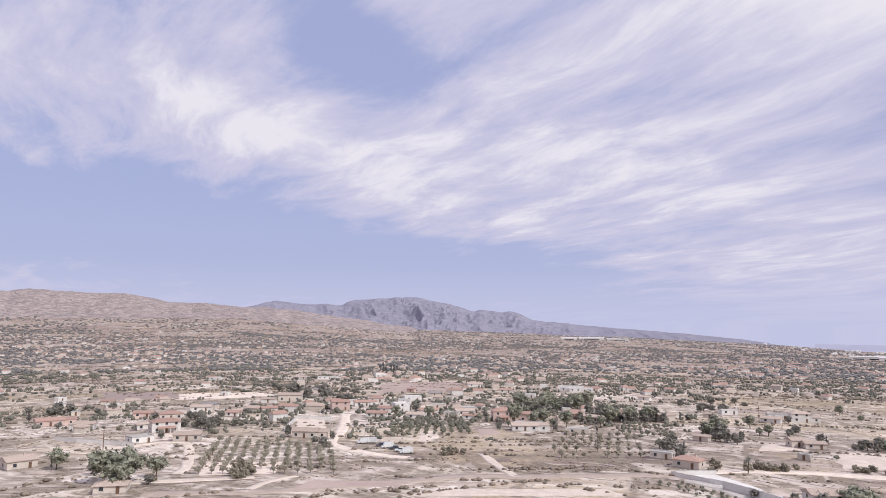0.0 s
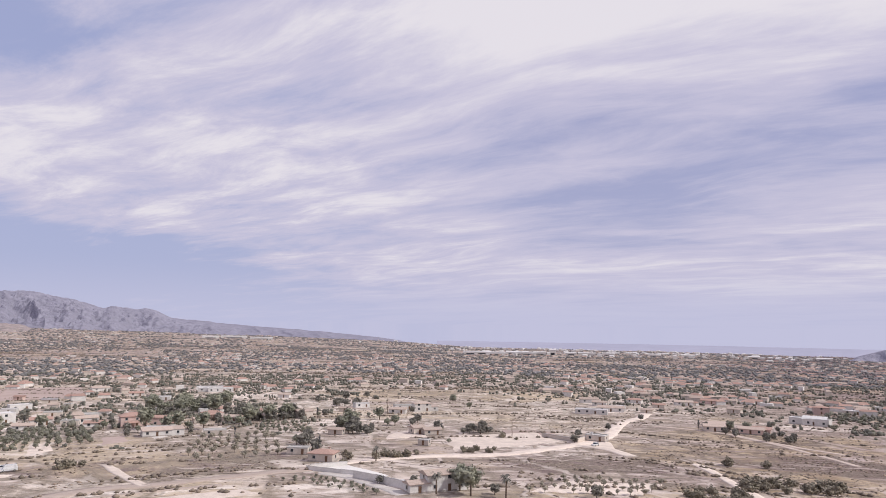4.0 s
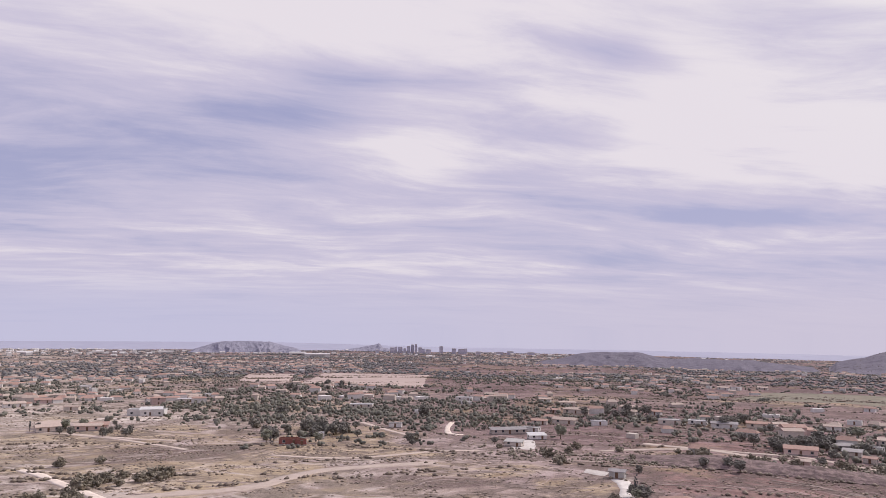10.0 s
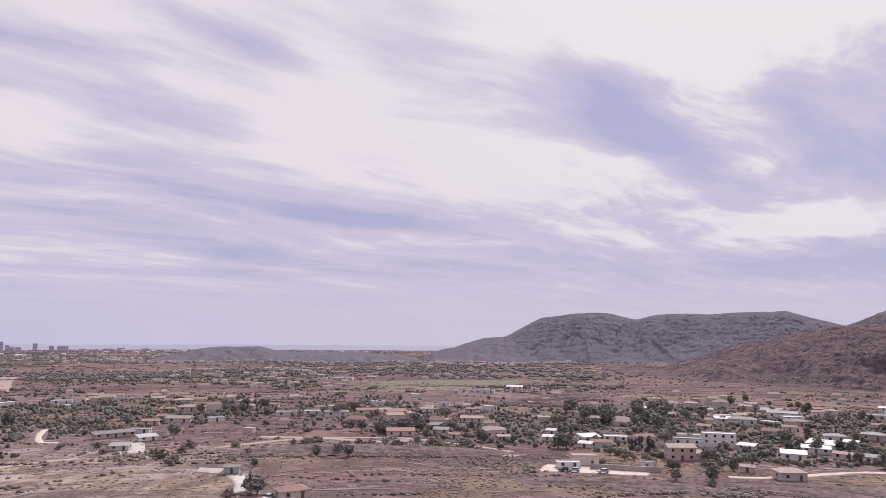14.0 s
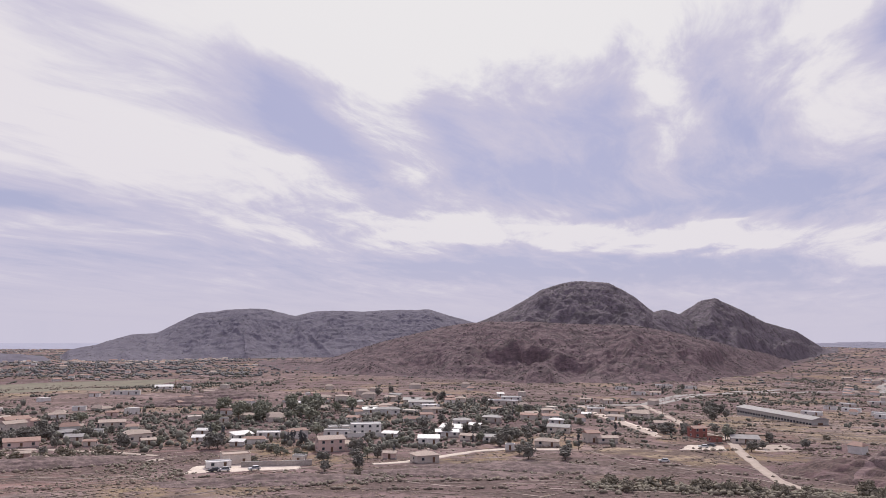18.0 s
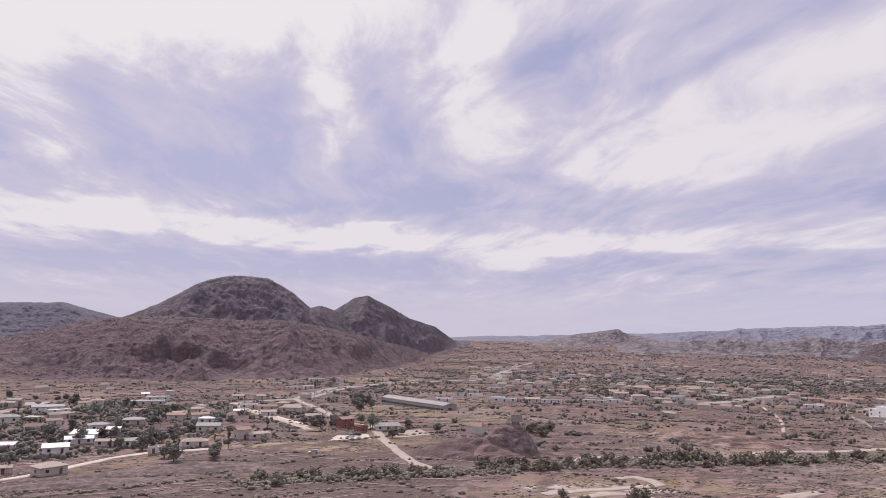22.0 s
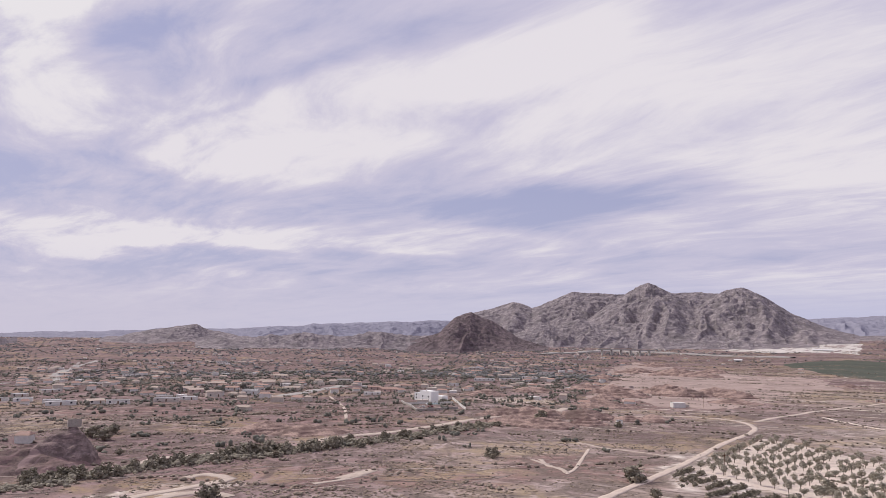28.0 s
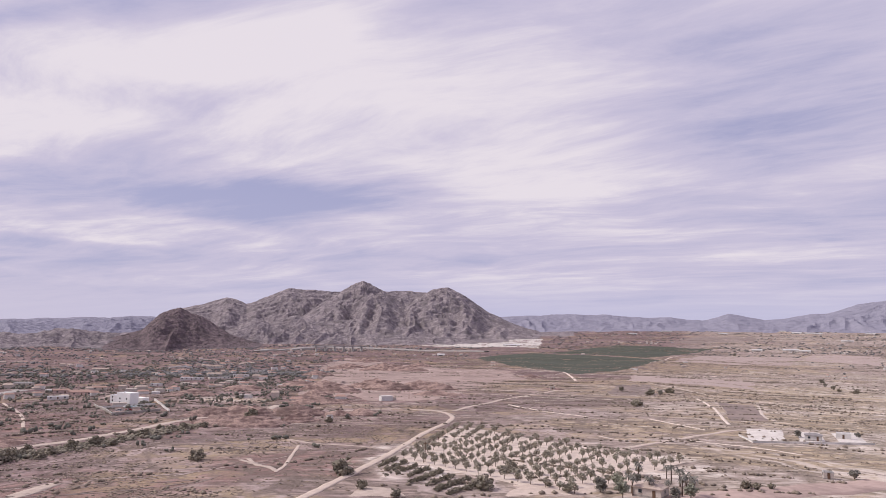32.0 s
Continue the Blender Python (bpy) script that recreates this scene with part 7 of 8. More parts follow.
tree("bush", 239.85, 1089, 2.40)
tree("bush", 240.18, 1041, 2.20)
tree("bush", 239.34, 1136, 2.00)
tree("bush", 241.19, 1019, 2.20)
tree("bush", 228.82, 841, 2.00)
tree("bush", 227.60, 776, 2.00)
tree("bush", 226.57, 625, 1.80)
tree("bush", 225.55, 835, 1.60)
tree("bush", 234.82, 271, 1.20)
tree("bush", 234.09, 271, 1.00)
tree("bush", 235.74, 275, 1.00)
tree("bush", 233.58, 2253, 2.50)
tree("bush", 238.02, 2569, 3.00)
tree("pine", 19.78, 378, 1.00)
tree("pine", 20.40, 387, 1.10)
tree("pine", 21.01, 382, 0.90)
tree("pine", 22.64, 430, 0.90)
tree("pine", 23.23, 398, 0.90)
tree("pine", 23.83, 400, 0.80)
tree("pine", 6.47, 445, 1.30)
tree("pine", 7.35, 428, 1.20)
tree("pine", 8.00, 464, 1.30)
tree("pine", 8.88, 470, 1.40)
tree("pine", 9.75, 484, 1.40)
tree("pine", 10.41, 465, 1.30)
tree("pine", 11.28, 410, 1.10)
tree("pine", 12.15, 400, 1.20)
tree("pine", 12.80, 413, 1.20)
tree("pine", 13.45, 454, 1.10)
tree("pine", 14.31, 424, 1.20)
tree("pine", 15.59, 436, 1.20)
tree("pine", 16.02, 450, 1.10)
tree("pine", 28.30, 550, 0.90)
tree("pine", 29.59, 506, 0.90)
tree("tree", -17.88, 383, 1.10)
tree("tree", -17.32, 375, 1.00)
tree("tree", -18.82, 428, 1.00)
tree("tree", -18.46, 422, 1.00)
tree("tree", -21.30, 431, 1.00)
tree("tree", -14.37, 472, 1.00)
tree("tree", -11.74, 349, 0.80)
tree("tree", -9.08, 303, 0.90)
tree("tree", -9.71, 320, 0.80)
tree("tree", -8.83, 567, 1.40)
tree("tree", -9.25, 599, 1.40)
tree("tree", -10.46, 573, 1.20)
tree("tree", -12.48, 632, 1.30)
tree("tree", -12.89, 666, 1.20)
tree("tree", -7.60, 605, 1.20)
tree("tree", -6.76, 592, 1.20)
tree("tree", -3.76, 476, 0.90)
tree("tree", 2.31, 417, 1.00)
tree("tree", 30.62, 375, 1.10)
tree("tree", 29.90, 376, 1.00)
tree("tree", 29.16, 369, 0.70)
tree("tree", 27.12, 389, 0.80)
tree("tree", 25.59, 414, 1.00)
tree("tree", 25.20, 402, 0.90)
tree("tree", 20.01, 579, 1.20)
tree("tree", 21.65, 600, 1.00)
tree("tree", 20.20, 459, 0.90)
tree("tree", 17.27, 328, 1.10)
tree("tree", 17.06, 347, 0.90)
tree("tree", 17.92, 551, 0.90)
tree("tree", 36.72, 723, 1.00)
tree("bush", 29.13, 312, 1.00)
tree("bush", 29.60, 309, 0.80)
tree("bush", 30.11, 313, 0.90)
tree("bush", 31.54, 316, 0.90)
tree("bush", 32.14, 358, 1.00)
tree("bush", 33.24, 352, 0.80)
tree("bush", 0.42, 290, 1.20)
tree("bush", 1.06, 293, 1.20)
tree("bush", 1.71, 294, 1.00)
tree("bush", -14.91, 257, 1.60)
tree("bush", -15.36, 253, 1.40)
tree("bush", -14.53, 253, 1.30)
tree("bush", 19.95, 275, 1.20)
tree("bush", 22.39, 288, 1.00)
tree("bush", 23.19, 292, 1.10)
tree("bush", 23.98, 291, 1.10)
tree("bush", 24.76, 293, 1.10)
tree("bush", 25.54, 298, 1.00)
tree("tree", 61.43, 413, 1.20)
tree("tree", 64.11, 742, 1.40)
tree("tree", 66.87, 788, 1.50)
tree("tree", 67.95, 779, 1.40)
tree("tree", 62.77, 370, 1.30)
tree("tree", 62.35, 382, 1.10)
tree("tree", 74.32, 469, 1.60)
tree("tree", 65.28, 383, 1.20)
tree("tree", 66.13, 373, 1.20)
tree("tree", 67.41, 377, 1.20)
tree("tree", 68.26, 382, 1.20)
tree("tree", 73.26, 346, 1.00)
tree("tree", 63.55, 481, 1.30)
tree("tree", 100.40, 379, 1.20)
tree("tree", 99.86, 381, 1.20)
tree("tree", 102.00, 393, 1.30)
tree("tree", 102.88, 411, 1.30)
tree("tree", 103.40, 416, 1.30)
tree("tree", 97.85, 405, 0.90)
tree("tree", 95.79, 469, 1.30)
tree("tree", 96.55, 462, 1.30)
tree("tree", 97.13, 481, 1.30)
tree("tree", 88.98, 489, 1.30)
tree("tree", 89.60, 501, 1.20)
tree("tree", 95.14, 307, 0.90)
tree("tree", 96.86, 309, 1.00)
tree("tree", 97.60, 300, 1.00)
tree("cypress", 84.12, 498, 0.90)
tree("cypress", 92.04, 468, 0.90)
tree("cypress", 88.79, 777, 0.90)
tree("cypress", 93.48, 724, 0.90)
tree("cypress", 62.72, 340, 0.60)
tree("tree", 102.34, 396, 1.20)
tree("tree", 103.12, 398, 1.30)
tree("tree", 100.97, 383, 1.00)
tree("tree", 114.30, 340, 1.50)
tree("tree", 113.70, 341, 1.20)
tree("tree", 129.70, 397, 1.40)
tree("tree", 124.53, 318, 1.30)
tree("tree", 140.55, 309, 1.10)
tree("tree", 137.12, 314, 1.10)
tree("tree", 135.61, 337, 1.10)
tree("tree", 150.79, 550, 1.20)
tree("tree", 151.17, 509, 1.20)
tree("tree", 152.14, 535, 1.10)
tree("tree", 147.61, 416, 0.90)
tree("tree", 153.77, 362, 1.10)
tree("tree", 154.51, 377, 0.90)
tree("tree", 157.21, 389, 1.00)
tree("tree", 149.40, 426, 1.10)
tree("tree", 150.18, 430, 1.10)
tree("tree", 151.34, 427, 1.10)
tree("tree", 138.85, 391, 1.10)
tree("tree", 137.55, 378, 1.10)
tree("tree", 107.76, 359, 1.00)
tree("tree", 121.98, 294, 0.90)
tree("tree", 122.22, 269, 0.90)
tree("tree", 124.77, 274, 0.90)
tree("cypress", 119.83, 339, 1.00)
tree("cypress", 120.25, 343, 0.90)
tree("cypress", 120.68, 339, 1.00)
tree("cypress", 119.41, 352, 0.80)
tree("cypress", 147.78, 743, 1.20)
tree("cypress", 133.63, 527, 1.00)
tree("cypress", 127.71, 498, 1.00)
tree("cypress", 132.76, 432, 0.90)
tree("cypress", 144.33, 379, 1.00)
tree("bush", 164.60, 401, 2.20)
tree("bush", 165.87, 410, 2.40)
tree("bush", 166.34, 332, 1.20)
tree("bush", 172.45, 232, 1.60)
tree("bush", 158.57, 433, 1.00)
tree("bush", 193.68, 311, 1.40)
tree("bush", 193.49, 318, 1.20)
grove("bush", [(206.72, 282), (207.92, 302), (215.76, 245), (212.74, 226)], 9, 8, 0.62, "low dark shrub rows by the orchard")

# garden trees beside the houses
garden = random.Random(77)
for az_, r_, w_ in [q for q in HOME_SPOTS if q[1] < 470]:
    for k in range(garden.choice((1, 1, 2))):
        side = garden.choice((-1, 1)) * (w_ / 2 + garden.uniform(2, 9))
        deep = garden.uniform(2, 14) if garden.random() < 0.8 else -garden.uniform(6, 10)
        kind = garden.choice(("tree", "tree", "tree", "tree", "bush", "olive", "cypress", "pine"))
        tree(kind, az_ + math.degrees(side / r_), r_ + deep, garden.uniform(0.55, 0.95), "garden trees")


# ---- scattered growth and the far settlements ----
def scatter(n, az0, az1, r0, r1, weight, seed, power=1.0):
    """Random plan places between bearings and distances, kept by a weight from 0 to 1."""
    rng = np.random.default_rng(seed)
    az = rng.uniform(az0, az1, n)
    r = (rng.uniform(r0 ** power, r1 ** power, n)) ** (1 / power)
    keep = rng.uniform(0, 1, n) < weight(az, r)
    az, r = np.radians(az[keep]), r[keep]
    x, y = r * np.sin(az), r * np.cos(az)
    free = np.ones(len(x), bool)
    for quad in PLOTS:
        signs = [(q[0] - p[0]) * (y - p[1]) - (q[1] - p[1]) * (x - p[0]) for p, q in zip(quad, np.roll(quad, -1, 0))]
        free &= ~(np.all([s > 0 for s in signs], 0) | np.all([s < 0 for s in signs], 0))
    for line, gap in LANES:
        near = np.where(free & (np.abs(x - line[:, 0].mean()) < np.ptp(line[:, 0]) / 2 + 30 + gap) & (np.abs(y - line[:, 1].mean()) < np.ptp(line[:, 1]) / 2 + 30 + gap))[0]
        if len(near):
            d = np.hypot(x[near, None] - line[None, :, 0], y[near, None] - line[None, :, 1]).min(1)
            free[near[d < gap + 1.5]] = False
    for b, c, w in HOME_SPOTS:
        hx, hy = plan(b, c)
        free &= np.hypot(x - hx, y - hy) > w * 0.62
    x, y = x[free], y[free]
    return np.stack([x, y, ground_height(x, y)], 1)


def open_ground(az, r):
    """How thickly scrub and trees may grow at a plan place."""
    x, y = r * np.sin(np.radians(az)), r * np.cos(np.radians(az))
    patch = ramp(waves(x / 90, y / 90, 41, 3), 0.42, 0.62)
    tufts = ramp(waves(x / 13, y / 13, 43, 2), 0.44, 0.58)
    return (0.10 + 0.90 * tufts) * (0.30 + 0.70 * patch) * (1 - 0.6 * ramp(az, 203, 212)) * (0.42 + 0.58 * ramp(az, 20, 70))


def woods(az, r):
    """Where trees stand among the far houses."""
    x, y = r * np.sin(np.radians(az)), r * np.cos(np.radians(az))
    clump = np.maximum(ramp(waves(x / 150, y / 150, 57, 3), 0.46, 0.56), 0.8 * ramp(waves(x / 240, y / 240, 63, 3), 0.50, 0.58))
    west = ramp(r, 420, 900) * (1 - ramp(az, 112, 122))
    river = ramp(az, 157, 165) * np.exp(-((r - 900) / 420.0) ** 2) * (1 - ramp(az, 200, 208))
    green = 1.1 * np.exp(-((az - 196) / 5.0) ** 2 - ((r - 1150) / 260.0) ** 2)
    slope = 1.3 * np.exp(-((az - 66) / 12.0) ** 2 - ((r - 480) / 120.0) ** 2)
    town = 1.1 * np.exp(-((az - 124) / 16.0) ** 2 - ((r - 520) / 150.0) ** 2)
    village = 0.9 * np.exp(-((az - 0) / 22.0) ** 2 - ((r - 480) / 90.0) ** 2)
    sparse = 0.07 * ramp(r, 560, 1000) * (1 - ramp(az, 204, 212))
    valley = 0.5 * ramp(r, 1500, 2500) * ramp(az, 150, 160)
    open_plain = 1 - 0.75 * ramp(az, 204, 212) * (1 - 0.6 * ramp(r, 1300, 2200))
    return open_plain * np.clip(clump * (west + 0.55 * river + slope + town + village + valley) + green + sparse, 0, 1)


rng_ = np.random.default_rng(5)


def hill_scrub(hill, n, low, high, seed, material=None):
    """Dark bushes standing all over a hill's near slope."""
    co = np.zeros(len(bpy.data.objects[hill].data.vertices) * 3)
    bpy.data.objects[hill].data.vertices.foreach_get("co", co)
    co = co.reshape(-1, 3)
    co = co[(co[:, 2] > ground_height(co[:, 0], co[:, 1]) + 3)]
    rng = np.random.default_rng(seed)
    p = co[rng.integers(0, len(co), n)]
    p = p[rng.uniform(0, 1, n) < 0.25 + 0.75 * ramp(waves(p[:, 0] / 70, p[:, 1] / 70, seed, 3), 0.42, 0.60)]
    s = low + (high - low) * rng.uniform(0, 1, len(p)) ** 2
    stuff_of("hill_scrub", p, s * 1.3, s * 0.9, material or SCRUB_HILL, "dark bushes dotted over the rocky slope", "scrub", OCTA, seed=seed)


hill_scrub("hill_apron", 11000, 0.7, 2.6, 81)
hill_scrub("mountain_dome", 9000, 0.8, 2.6, 82)
hill_scrub("mountain_cone", 7000, 0.9, 2.8, 83)
hill_scrub("hill_red", 3000, 1.5, 4.0, 84)
hill_scrub("mountain_craggy", 6000, 1.2, 3.8, 85)
hill_scrub("mountain_craggy_peak", 5000, 1.2, 3.8, 88)
hill_scrub("mountain_craggy_shoulder", 4000, 1.2, 3.8, 89)
hill_scrub("mountain_craggy_foot", 5000, 1.2, 3.8, 90)
hill_scrub("hills_west", 4000, 2.5, 6.0, 86, SCRUB)
hill_scrub("mountain_table", 5000, 1.2, 3.0, 87)


def spread(name, n, r0, r1, where, low, high, wide, tall, material, label, category, seed, power, lumps=1, sink=0.25, level=ICO1):
    p = scatter(n, -36, 246, r0, r1, where, seed, power)
    s = rng_.uniform(low, high, len(p))
    stuff_of(name, p, s * wide, s * tall * rng_.uniform(0.75, 1.2, len(p)), material, label, category, level, seed=seed, lumps=lumps, sink=sink)


spread("scrub", 130000, 205, 620, open_ground, 0.25, 1.0, 1.7, 0.55, SCRUB, "low grey-brown scrub on dry ground", "scrub", 11, 1.4, level=OCTA)
spread("dry_grass", 90000, 205, 560, open_ground, 0.3, 1.0, 1.9, 0.4, SCRUB_DRY, "clumps of dry straw-coloured grass", "grass", 12, 1.4, level=OCTA)
spread("far_scrub", 34000, 450, 1700, lambda a, r: open_ground(a, r) * 0.8, 0.8, 2.6, 1.6, 0.6, SCRUB, "dark scrub dotted over the far fields", "scrub", 13, 1.5, level=OCTA)
spread("grove_trees", 22000, 330, 1100, woods, 1.8, 4.6, 1.0, 0.9, LEAF_GROVE, "dark trees between the houses", "trees", 14, 1.5, 4, 0.15)
# the two farthest tree layers wear leaf colours with haze painted in
spread("distant_trees", 90000, 1000, 2600, woods, 2.2, 6.2, 1.5, 0.75, LEAF_HAZED, "dark trees spread over the plain", "trees", 15, 1.3, level=OCTA)
spread("horizon_trees", 85000, 2400, 4700, woods, 3.0, 7.0, 2.0, 0.6, LEAF_HAZED, "dark tree clumps towards the horizon", "trees", 16, 1.1, level=OCTA)


COPSES = ((117.11, 490, 7, 70), (77.18, 497, 7, 70), (91.66, 450, 6, 60), (103.88, 459, 6, 60), (113.11, 399, 5, 40),
          (118.12, 453, 4, 60), (133.29, 410, 6, 70), (145.16, 440, 5, 60), (131.18, 513, 7, 60), (109.56, 417, 5, 60), (126.87, 343, 6, 40), (137.40, 353, 6, 40), (143.33, 564, 6, 60))
THICKETS = ((-5.73, 524, 6, 50), (8.26, 500, 4, 40), (13.75, 444, 4, 35), (-18.22, 412, 5, 40), (-26.81, 467, 6, 50), (-0.90, 409, 4, 30), (-6.12, 370, 5, 30),
            (66.22, 516, 7, 60), (58.48, 689, 8, 80), (45.70, 713, 7, 70), (62.49, 964, 10, 100), (24.32, 914, 12, 90), (15.07, 756, 5, 60))
VALLEY = ((148.99, 845, 5, 70), (161.78, 1240, 7, 160), (171.29, 737, 6, 80), (182.25, 820, 6, 90), (194.69, 1311, 7, 130), (194.99, 1302, 6, 160), (199.33, 1552, 4, 120),
          (189.71, 1003, 5, 120), (169.47, 948, 6, 90), (160.90, 1253, 4, 120), (155.69, 775, 4, 60))


def copses(az, r):
    """Thick growth round the villages, groves and gardens."""
    x, y = r * np.sin(np.radians(az)), r * np.cos(np.radians(az))
    out = sum(np.exp(-((az - b) / w) ** 2 - ((r - c) / d) ** 2) for b, c, w, d in COPSES + THICKETS + VALLEY)
    return np.clip(out, 0, 1) * (0.15 + 0.85 * ramp(waves(x / 45, y / 45, 91, 2), 0.38, 0.58))


BELTS_VALLEY = ((196.6, 1629, 4, 120), (199.9, 1913, 3.5, 150), (193.8, 1602, 3, 100), (184.8, 1049, 4.5, 60), (189.5, 1299, 4, 80), (181.8, 909, 3, 50), (184.3, 1202, 4, 60), (188.6, 1620, 4, 90),
         (177.8, 1071, 3, 60), (173.8, 1471, 3.5, 80), (167.7, 1546, 3.5, 100), (161.7, 1528, 3, 100), (156.8, 891, 4, 50), (182.6, 904, 3, 50), (158.4, 1604, 3, 100), (191.8, 1925, 4, 120))
BELTS_VILLAGE = ((171.2, 751, 5, 25), (160.0, 1544, 3, 60), (156.5, 2209, 4, 100), (152.7, 679, 4, 40), (143.9, 463, 4, 30), (136.2, 492, 6, 45), (131.0, 518, 6, 45), (124.9, 432, 5, 40),
         (118.1, 432, 5, 40), (112.1, 418, 5, 35), (107.9, 402, 5, 35), (103.6, 459, 5, 40), (116.9, 346, 3, 18), (138.4, 378, 4, 25), (127.5, 340, 4, 25))
BELTS_COAST = ((71.3, 460, 5, 40), (77.4, 545, 5, 50), (80.9, 471, 4, 40), (66.1, 462, 5, 40), (61.5, 504, 5, 50), (85.2, 485, 4, 35), (95.4, 556, 5, 45), (101.7, 567, 5, 40),
         (69.5, 743, 7, 60), (89.4, 1084, 7, 120), (99.3, 1333, 7, 120), (41.2, 638, 6, 60), (54.4, 748, 7, 70), (62.9, 579, 5, 50))


def belts(az, r):
    """Belts of garden and riverside trees, ragged along the view."""
    x, y = r * np.sin(np.radians(az)), r * np.cos(np.radians(az))
    out = sum(np.exp(-((az - b) / w) ** 2 - ((r - c) / d) ** 2) for b, c, w, d in BELTS_VALLEY + BELTS_VILLAGE + BELTS_COAST)
    return np.clip(out * 1.1, 0, 1) * (0.06 + 0.94 * ramp(waves(x / 24, y / 24, 95, 2), 0.42, 0.58))


spread("belt_trees", 120000, 300, 2400, belts, 2.2, 5.2, 1.0, 0.95, LEAF_GROVE, "belts of dark garden trees between houses", "trees", 19, 1.0, 2, 0.15)
spread("village_trees", 50000, 330, 1300, copses, 1.4, 4.4, 1.0, 0.95, LEAF_GROVE, "dark trees and shrubs crowding the gardens", "trees", 18, 1.2, 3, 0.15)


def hedgerows(name, n, r0, r1, seed, label, az0=-36, az1=246, tall=1.0):
    """Bushes strung along terrace edges."""
    rng = np.random.default_rng(seed)
    pts = []
    for k in range(n):
        az, r = rng.uniform(az0, az1), (rng.uniform(r0 ** 1.3, r1 ** 1.3)) ** (1 / 1.3)
        x, y = plan(az, r)
        d = math.radians(-az + rng.normal(0, 22))
        length = rng.uniform(20, 110) * (0.6 + r / 900)
        m = int(length / rng.uniform(1.2, 4.0))
        t = rng.uniform(-0.5, 0.5, m) * length
        bow = rng.uniform(-0.003, 0.003)
        px, py = x + np.cos(d) * t - np.sin(d) * bow * t * t, y + np.sin(d) * t + np.cos(d) * bow * t * t
        pts.append(np.stack([px + rng.normal(0, 0.5, m), py + rng.normal(0, 0.5, m)], 1))
    p = np.concatenate(pts)
    p = np.column_stack([p, ground_height(p[:, 0], p[:, 1])])
    s = rng.uniform(0.6, 2.0, len(p)) * tall
    stuff_of(name, p, s * 1.4, s * 0.8, SCRUB, label, "hedge", OCTA, seed=seed)


hedgerows("hedgerow", 800, 215, 900, 51, "dark scrub strung along old terrace edges")
hedgerows("far_hedgerow", 520, 700, 2400, 52, "lines of dark bushes between far fields")


def terrace_lines(name, n, r0, r1, seed, material, label, az0=-36, az1=246):
    """Thin bare strips along terraces and field edges, as one mesh laid on the ground."""
    rng = np.random.default_rng(seed)
    s = Shape()
    for k in range(n):
        az, r = rng.uniform(az0, az1), (rng.uniform(r0 ** 1.3, r1 ** 1.3)) ** (1 / 1.3)
        x, y = plan(az, r)
        d = math.radians(-az + rng.normal(0, 20))
        length, wide = rng.uniform(15, 90) * (0.5 + r / 700), rng.uniform(0.8, 2.6) * (0.4 + r / 600)
        m = max(4, int(length / 5))
        bow, ph = rng.uniform(-0.004, 0.004), rng.uniform(0, 6)
        t = np.linspace(-0.5, 0.5, m) * length
        off = bow * t * t + 1.2 * np.sin(t * 0.11 + ph)
        w = wide * (0.55 + 0.45 * np.sin(t * 0.4 + ph)) * (1 - (2 * np.abs(t) / length) ** 4)
        rows = []
        for q in (-0.5, 0.5):
            px, py = x + np.cos(d) * t - np.sin(d) * (off + q * w), y + np.sin(d) * t + np.cos(d) * (off + q * w)
            rows.append(np.stack([px, py, ground_height(px, py) + 0.10], 1))
        s.add(np.concatenate(rows).tolist(), [(i, i + 1, m + i + 1, m + i) for i in range(m - 1)])
    tagged(new(name, s.mesh(name, material)), label, "terrace edges", kind="stuff")


terrace_lines("plain_terrace_lines", 330, 450, 1500, 64, DIRT, "pale terrace edges on the open plain", 205, 246)
terrace_lines("plain_field_strips", 260, 900, 3800, 65, TILLED, "pale field strips far out on the plain", 205, 246)
terrace_lines("plain_dark_strips", 460, 500, 3600, 66, DARK_FIELD, "dark scrub strips on the open plain", 205, 246)
terrace_lines("coast_field_strips", 420, 700, 3800, 67, TILLED, "pale field strips between far houses", -36, 118)
terrace_lines("hill_foot_strips", 260, 230, 520, 68, DARK_FIELD, "dark terrace banks below the hill", 95, 200)
terrace_lines("valley_pale_strips", 220, 420, 1300, 69, TRACK, "pale terrace edges across the valley", 150, 206)
terrace_lines("valley_dark_strips", 260, 420, 1300, 70, DARK_FIELD, "dark terrace banks across the valley", 150, 206)
hedgerows("valley_hedgerow", 150, 420, 1500, 55, "lines of dark bushes along valley terraces", 150, 206, 1.3)
hedgerows("plain_hedgerow", 160, 900, 3600, 53, "lines of dark trees far out on the plain", 205, 246, 1.7)
hedgerows("coast_hedgerow", 420, 650, 2600, 54, "lines of dark trees between far houses", -36, 118, 2.0)
terrace_lines("terrace_lines", 620, 215, 1100, 61, TERRACE, "thin bare pale strips along field edges")
terrace_lines("far_terrace_lines", 500, 900, 3600, 62, TERRACE, "pale strips between far fields")
terrace_lines("dark_terrace_lines", 700, 215, 1300, 63, DARK_FIELD, "dark scrubby strips along terraces")


def homes(az, r):
    x, y = r * np.sin(np.radians(az)), r * np.cos(np.radians(az))
    clump = 1.2 * ramp(waves(x / 240, y / 240, 63, 3), 0.48, 0.58) * ramp(waves(x / 60, y / 60, 65, 2), 0.40, 0.55)
    west = 1 - ramp(az, 112, 120)
    valley = 0.45 * ramp(az, 157, 163) * (1 - ramp(az, 205, 215))
    plain = 0.22 * ramp(az, 214, 222) * ramp(r, 1100, 1900)
    return np.clip((0.06 + clump) * (west + valley + plain), 0, 1) * np.where((az > 117) & (az < 158), 0, 1)


